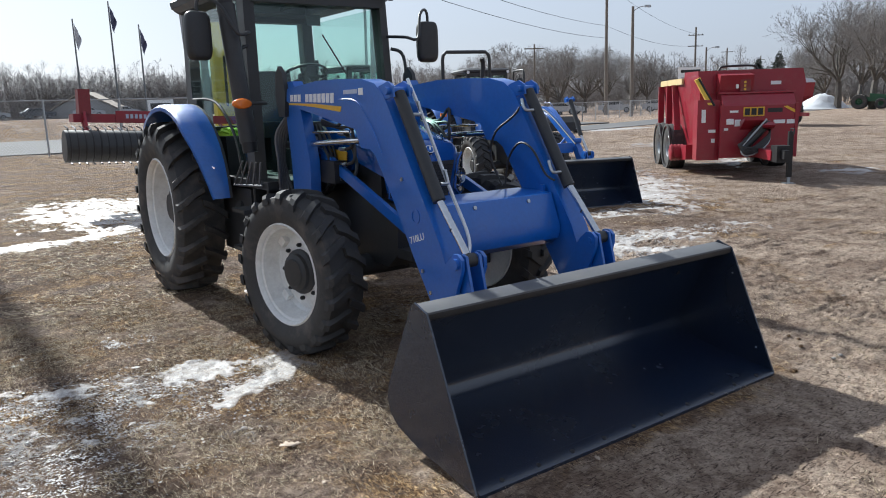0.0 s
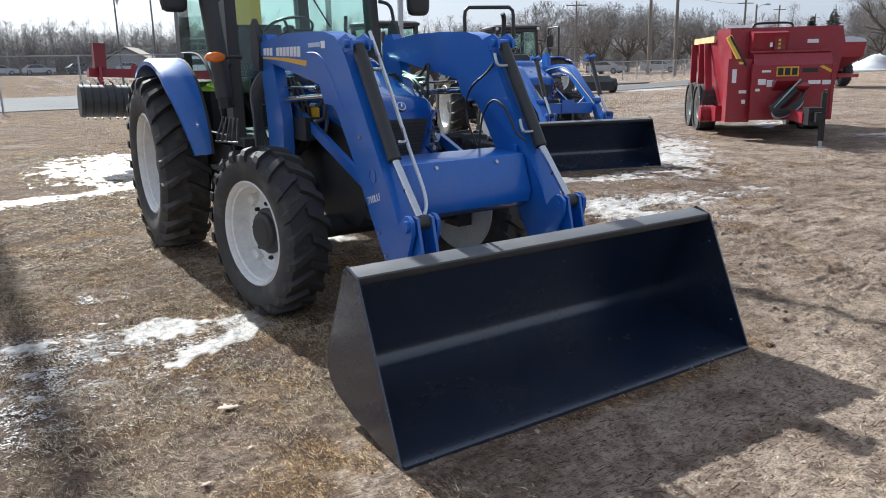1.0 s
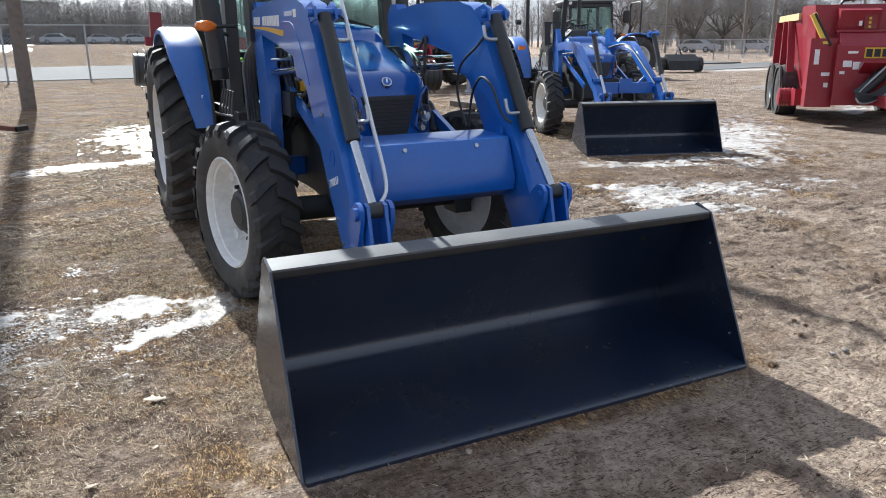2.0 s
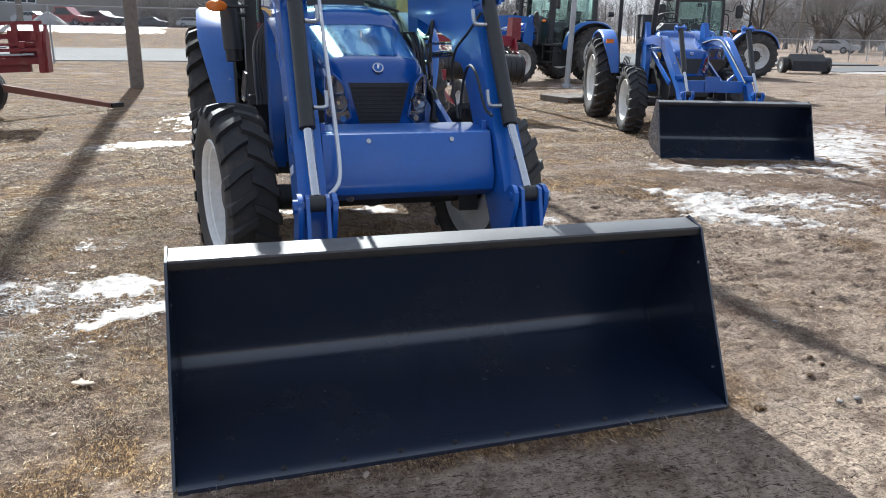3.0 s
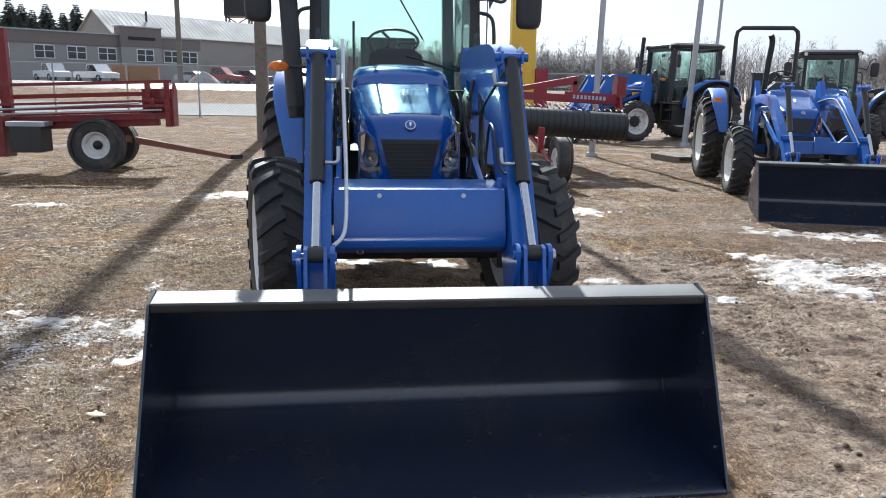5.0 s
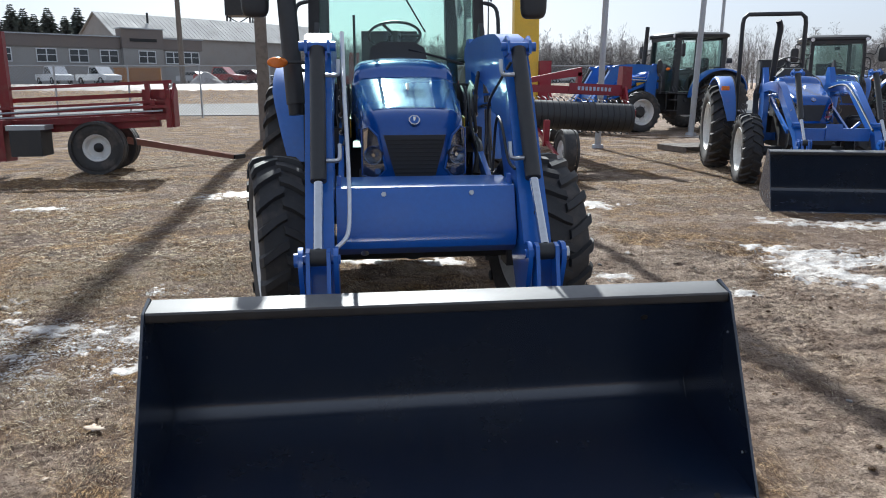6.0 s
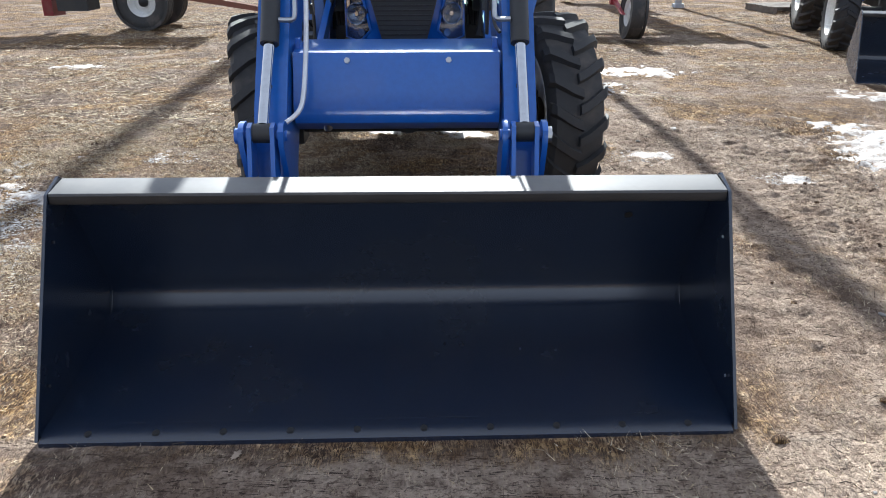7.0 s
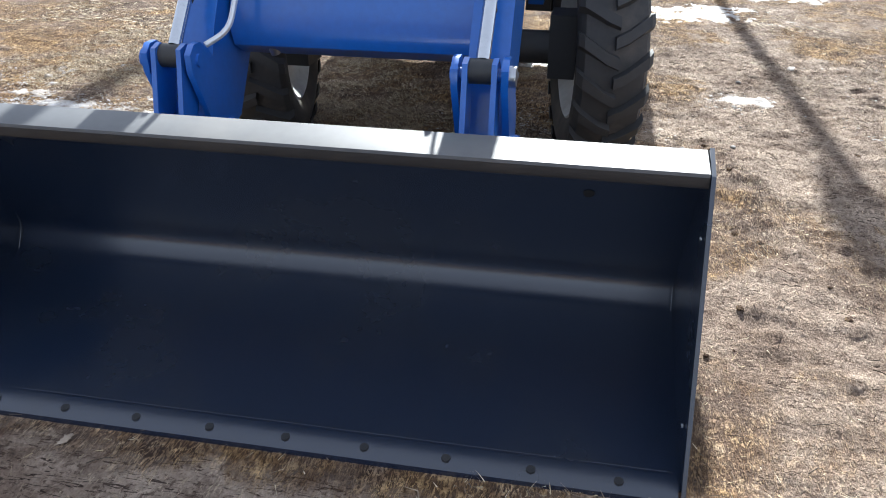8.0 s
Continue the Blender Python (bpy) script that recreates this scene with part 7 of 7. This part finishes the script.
oak = tree(pose(*at_bearing(39.6, 105)), 4, 14.5, 1.05, 8, 6, 0.15)
elm = tree(pose(*at_bearing(44.0, 100)), 7, 14.0, 1.2, 8, 6, 0.13)
ash = tree(pose(*at_bearing(62.6, 92)), 12, 17.0, 0.95, 7, 6, 0.17)
for src, az, dist, sc, r in ((elm, 45.8, 108, 1.05, 50), (oak, 43.0, 112, 1.0, 120), (oak, 50.3, 115, 0.86, 200), (elm, 49.2, 125, 0.9, 90), (ash, 64.6, 84, 0.95, 140), (oak, 63.8, 110, 1.25, 30), (elm, 66.5, 95, 1.25, 70), (oak, 65.6, 100, 1.1, 250), (elm, 61.8, 118, 1.0, 330), (ash, 60.6, 130, 0.8, 210), (elm, 41.2, 130, 0.95, 300),
                             (oak, 47.2, 120, 0.95, 10), (elm, 52.0, 150, 0.9, 170), (ash, 68.5, 90, 1.0, 20), (elm, 37.0, 140, 0.9, 250), (oak, 34.5, 150, 0.95, 80)):
    t2 = copy_thing(src, pose(*at_bearing(az, dist), 0, 0, r) @ Matrix.Scale(sc, 4))


def fir(m, h, seed):
    t = thing("fir_tree", m, "dark green evergreen fir with drooping boughs", "tree", "fir trees")
    rnd = random.Random(seed)
    part("trunk", rod(B(), (0, 0, 0), (0, 0, h * 0.95), h * 0.02, 0.02, 8), BARK, t)
    V, F = [], []
    n = 34
    for k in range(n):
        z = h * (0.12 + 0.86 * k / n)
        reach = h * 0.30 * (1 - k / n) ** 0.75 + 0.15
        for j in range(20):
            a = rnd.uniform(0, 6.28)
            L = reach * rnd.uniform(0.65, 1.1)
            d = Vector((math.cos(a), math.sin(a), rnd.uniform(-0.35, 0.15)))
            s = Vector((-d.y, d.x, 0)) * (0.16 * L + 0.10)
            for f0, f1, wd in ((0.1, 0.6, 1.0), (0.45, 1.0, 0.7)):
                p, q = Vector((0, 0, z)) + d * L * f0, Vector((0, 0, z - 0.06 * L)) + d * L * f1
                i = len(V)
                V += [p + s * wd, p - s * wd, q + Vector((0, 0, 0.05))]
                F.append((i, i + 1, i + 2))
                V += [p + Vector((0, 0, 0.12 * L)), p - Vector((0, 0, 0.12 * L)), q]
                F.append((i + 3, i + 4, i + 5))
    raw("crown", V, F, FIR, t, "dark green drooping needles")
    return t


fir_one = fir(pose(*at_bearing(57.6, 150)), 8.6, 3)
for az, dist, sc in ((58.9, 140, 1.05), (58.2, 170, 0.9), (26.5, 130, 0.6)):
    copy_thing(fir_one, pose(*at_bearing(az, dist), 0, 0, az * 7) @ Matrix.Scale(sc, 4))
for k, (x, y, sc) in enumerate(((-84, 190, 2.0), (-77, 185, 1.9), (-70, 180, 1.85), (-64, 182, 1.7), (-90, 186, 1.9), (-73, 195, 2.0), (-67, 190, 1.9), (-59, 186, 1.5), (-80, 180, 1.6), (-98, 185, 1.7), (-87, 196, 2.2), (-94, 192, 2.1), (-82, 198, 2.3), (-76, 190, 2.1), (-70, 188, 2.1), (-66, 196, 2.2), (-61, 192, 1.9), (-102, 190, 2.0), (-56, 190, 1.7), (-92, 182, 1.8), (-79, 186, 1.75), (-85, 184, 1.7), (-74, 183, 1.7), (-68, 184, 1.65), (-96, 196, 2.2), (-89, 190, 1.95))):
    copy_thing(fir_one, pose(x, y, 1.4, 0, 0, k * 47) @ Matrix.Scale(sc, 4))


def far_woods(name, bands, seed, label):
    """Leafless woods far off, as one mesh of trunks and twigs. bands: bearing range, distance range, height, count."""
    rnd = random.Random(seed)
    V, F = [], []

    def blade(p, q, w):
        d = (q - p)
        s = Vector((d.y, -d.x, 0))
        s = s.normalized() if s.length > 1e-4 else Vector((1, 0, 0))
        s = (s + Vector((rnd.uniform(-0.6, 0.6), rnd.uniform(-0.6, 0.6), 0))).normalized() * w
        i = len(V)
        V.extend((p + s, p - s, q))
        F.append((i, i + 1, i + 2))
    for a0, a1, d0, d1, h, n in bands:
        for _ in range(n):
            base = Vector(at_bearing(rnd.uniform(a0, a1), rnd.uniform(d0, d1)))
            hh = h * rnd.uniform(0.7, 1.12)
            top = base + Vector((rnd.uniform(-0.6, 0.6), rnd.uniform(-0.6, 0.6), hh))
            for s in (Vector((1, 0, 0)), Vector((0, 1, 0))):
                i = len(V)
                V.extend((base + s * hh * 0.011, base - s * hh * 0.011, top))
                F.append((i, i + 1, i + 2))
            for k in range(85):
                f = rnd.uniform(0.12, 0.97)
                p = base.lerp(top, f)
                a = rnd.uniform(0, 6.28)
                L = hh * 0.30 * (1.06 - f) ** 0.7 * rnd.uniform(0.5, 1.2) + 0.25
                q = p + Vector((math.cos(a) * L, math.sin(a) * L, L * rnd.uniform(0.2, 1.0)))
                if q.z > hh * 1.05:
                    q.z = hh * rnd.uniform(0.9, 1.05)
                blade(p, q, 0.035)
                for _k in range(3):
                    m0 = p.lerp(q, rnd.uniform(0.3, 0.9))
                    e = m0 + Vector((rnd.uniform(-1, 1), rnd.uniform(-1, 1), rnd.uniform(0.2, 1.3))) * L * 0.4
                    blade(m0, e, 0.028)
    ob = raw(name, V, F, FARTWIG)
    return tagged(ob, label, "woods", kind="stuff")


far_woods("far_woods", [(-2, 34, 165, 215, 12.0, 330), (33, 56, 170, 230, 10.5, 260), (56, 75, 150, 200, 11.0, 120)], 9, "grey band of leafless woods along the horizon")
far_woods("brush", [(-4, 24, 150, 165, 8.5, 420), (34, 72, 122, 150, 4.6, 520)], 15, "dense grey brush before the woods")


# ---- straw, stones and leaves on the ground ----
def straw(n, x0, x1, y0, y1, seed, label, keep, longest=0.06):
    """Loose dead stems lying criss-cross on the soil, as one mesh."""
    rng = np.random.default_rng(seed)
    x, y = rng.uniform(x0, x1, n), rng.uniform(y0, y1, n)
    ok = rng.uniform(0, 1, n) < keep(x, y)
    x, y = x[ok], y[ok]
    n = len(x)
    a, L = rng.uniform(0, 6.283, n), 0.012 + (longest - 0.012) * rng.uniform(0, 1, n) ** 1.7
    lift = np.abs(rng.normal(0, 0.010, n)) + 0.003
    w = rng.uniform(0.0007, 0.0018, n) * (longest / 0.05)
    dx, dy = np.cos(a) * L, np.sin(a) * L
    px, py = -np.sin(a) * w, np.cos(a) * w
    z = ground_z(x, y) + 0.001
    tip = np.stack([x + dx, y + dy, ground_z(x + dx, y + dy) + lift], -1)
    V = np.concatenate([np.stack([x + px, y + py, z], -1), np.stack([x - px, y - py, z + w], -1), tip])
    i = np.arange(n)
    F = np.stack([i, i + n, i + 2 * n], -1)
    me = bpy.data.meshes.new("dead_grass")
    me.from_pydata(V.tolist(), [], F.tolist())
    me.materials.append(STRAW)
    return tagged(new("dead_grass", me), label, "grass", kind="stuff")


def tufty(x, y):
    tufts = np.clip((fbm(x * 1.3, y * 1.3, 5, 77) - 0.42) * 6, 0.08, 1) * np.clip((fbm(x * 6, y * 6, 3, 78) - 0.3) * 3, 0.1, 1)
    lane = np.clip(1.2 - np.clip(x - 0.2, 0, 9) * 1.05, 0.07 + 0.5 * np.clip((y - 4) / 3, 0, 1), 1)
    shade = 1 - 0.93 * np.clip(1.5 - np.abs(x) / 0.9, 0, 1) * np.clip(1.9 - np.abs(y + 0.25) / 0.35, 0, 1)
    loose = 0.07 * np.clip(x - 0.9, 0, 1) * np.clip((fbm(x * 3.1, y * 3.1, 4, 79) - 0.52) * 8, 0, 1)
    rim = np.clip((y + 1.6) / 1.1, 0, 1) * np.clip((x + 6.0) / 1.5, 0, 1)
    return np.minimum(1, tufts * lane + loose) * shade * rim


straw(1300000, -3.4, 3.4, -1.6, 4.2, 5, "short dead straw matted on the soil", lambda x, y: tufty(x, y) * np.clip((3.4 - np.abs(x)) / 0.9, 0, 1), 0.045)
straw(330000, -6.0, 7.0, 4.0, 14.0, 6, "straw matted over the yard", tufty, 0.12)


def fallen_twigs(n, x0, x1, y0, y1, seed):
    """Thin dark stalks pressed into the soil, as one mesh."""
    rnd = random.Random(seed)
    V, F = [], []
    for _ in range(n):
        x, y, a = rnd.uniform(x0, x1), rnd.uniform(y0, y1), rnd.gauss(0, 0.5) + (math.pi if rnd.random() < 0.5 else 0)
        L, r = rnd.uniform(0.02, 0.07), rnd.uniform(0.0008, 0.0022)
        bend = rnd.uniform(-0.7, 0.7)
        base = len(V)
        for k in range(5):
            s = k / 4
            px, py = x + L * s * math.cos(a + bend * s), y + L * s * math.sin(a + bend * s)
            pz = float(ground_z(px, py)) + 0.004 + 0.012 * math.sin(math.pi * s) * rnd.uniform(0.4, 1)
            rr = r * (1 - 0.5 * s)
            for i in range(3):
                V.append((px - math.sin(a) * rr * math.cos(i * 2.094), py + math.cos(a) * rr * math.cos(i * 2.094), pz + rr * math.sin(i * 2.094)))
        for k in range(4):
            for i in range(3):
                F.append((base + 3 * k + i, base + 3 * k + (i + 1) % 3, base + 3 * k + 3 + (i + 1) % 3, base + 3 * k + 3 + i))
    return tagged(raw("fallen_twigs", V, F, STALK), "thin dark stalks lying on the soil", "twigs", kind="stuff")


STALK = surface("dark_stalk", (0.10, 0.075, 0.055), 0.85, dirt_amount=0.1)
fallen_twigs(650, 0.9, 3.8, -1.2, 4.5, 91)
fallen_twigs(350, -3.4, 1.0, -1.6, 2.2, 92)


def stone(x, y, r, seed):
    rnd = random.Random(seed)
    bm = B()
    bmesh.ops.create_icosphere(bm, subdivisions=2, radius=r)
    for v in bm.verts:
        v.co = Vector((v.co.x * 1.2, v.co.y, v.co.z * 0.62)) * (0.78 + 0.44 * noise.noise(v.co * (1.6 / r) + Vector((seed, 0, 0))) + 0.2)
    ob = part("clod", bm, ROCK if rnd.random() < 0.3 else SOIL, None, smooth=60)
    ob.matrix_basis = pose(x, y, float(ground_z(x, y)) + r * 0.25, 0, 0, rnd.uniform(0, 360))
    return tagged(ob, "small crumbled clod of brown soil", "clod", "clods")


rs = random.Random(41)
stone(1.20, -0.03, 0.022, 2)
for k in range(70):
    stone(rs.uniform(1.15, 3.4), rs.uniform(-1.0, 4.2), rs.choice((0.005, 0.006, 0.008, 0.013)), 10 + k)
for k in range(40):
    stone(rs.uniform(-3.0, 1.0), rs.uniform(-1.2, 1.6), rs.choice((0.004, 0.006, 0.008)), 110 + k)


def dry_leaf(x, y, size, turn):
    """A lobed oak leaf lying nearly flat, its edges curled."""
    pts = [(0, -1.3), (0.12, -0.8), (0.42, -0.75), (0.3, -0.4), (0.62, -0.2), (0.36, 0.05), (0.6, 0.4), (0.28, 0.5), (0.2, 0.9), (0, 1.0), (-0.25, 0.85), (-0.3, 0.45), (-0.62, 0.3), (-0.34, 0), (-0.55, -0.3), (-0.26, -0.42), (-0.4, -0.8), (-0.1, -0.8)]
    V = [(px * size, py * size, 0.003 + 0.16 * size * (abs(px) * (0.7 + math.sin(py * 4)) + 0.3 * py * py)) for px, py in pts] + [(0, 0, 0.002)]
    n = len(pts)
    ob = raw("dry_leaf", V, [(i, (i + 1) % n, n) for i in range(n)], LEAF, smooth=60)
    md = ob.modifiers.new("thickness", "SOLIDIFY")
    md.thickness = 0.0012
    ob.matrix_basis = pose(x, y, float(ground_z(x, y)) + 0.005, 0, 0, turn)
    return tagged(ob, "curled pale dry leaf on the soil", "leaf", "dry leaves")


LEAF = surface("dry_leaf", (0.43, 0.34, 0.26), 0.75, dirt_amount=0.3, scale2=60, grain=200)
dry_leaf(-1.48, 0.89, 0.052, 70)
for k in range(16):
    dry_leaf(rs.uniform(-3.2, 2.8), rs.uniform(-1.0, 5.0), rs.uniform(0.015, 0.032), rs.uniform(0, 360))
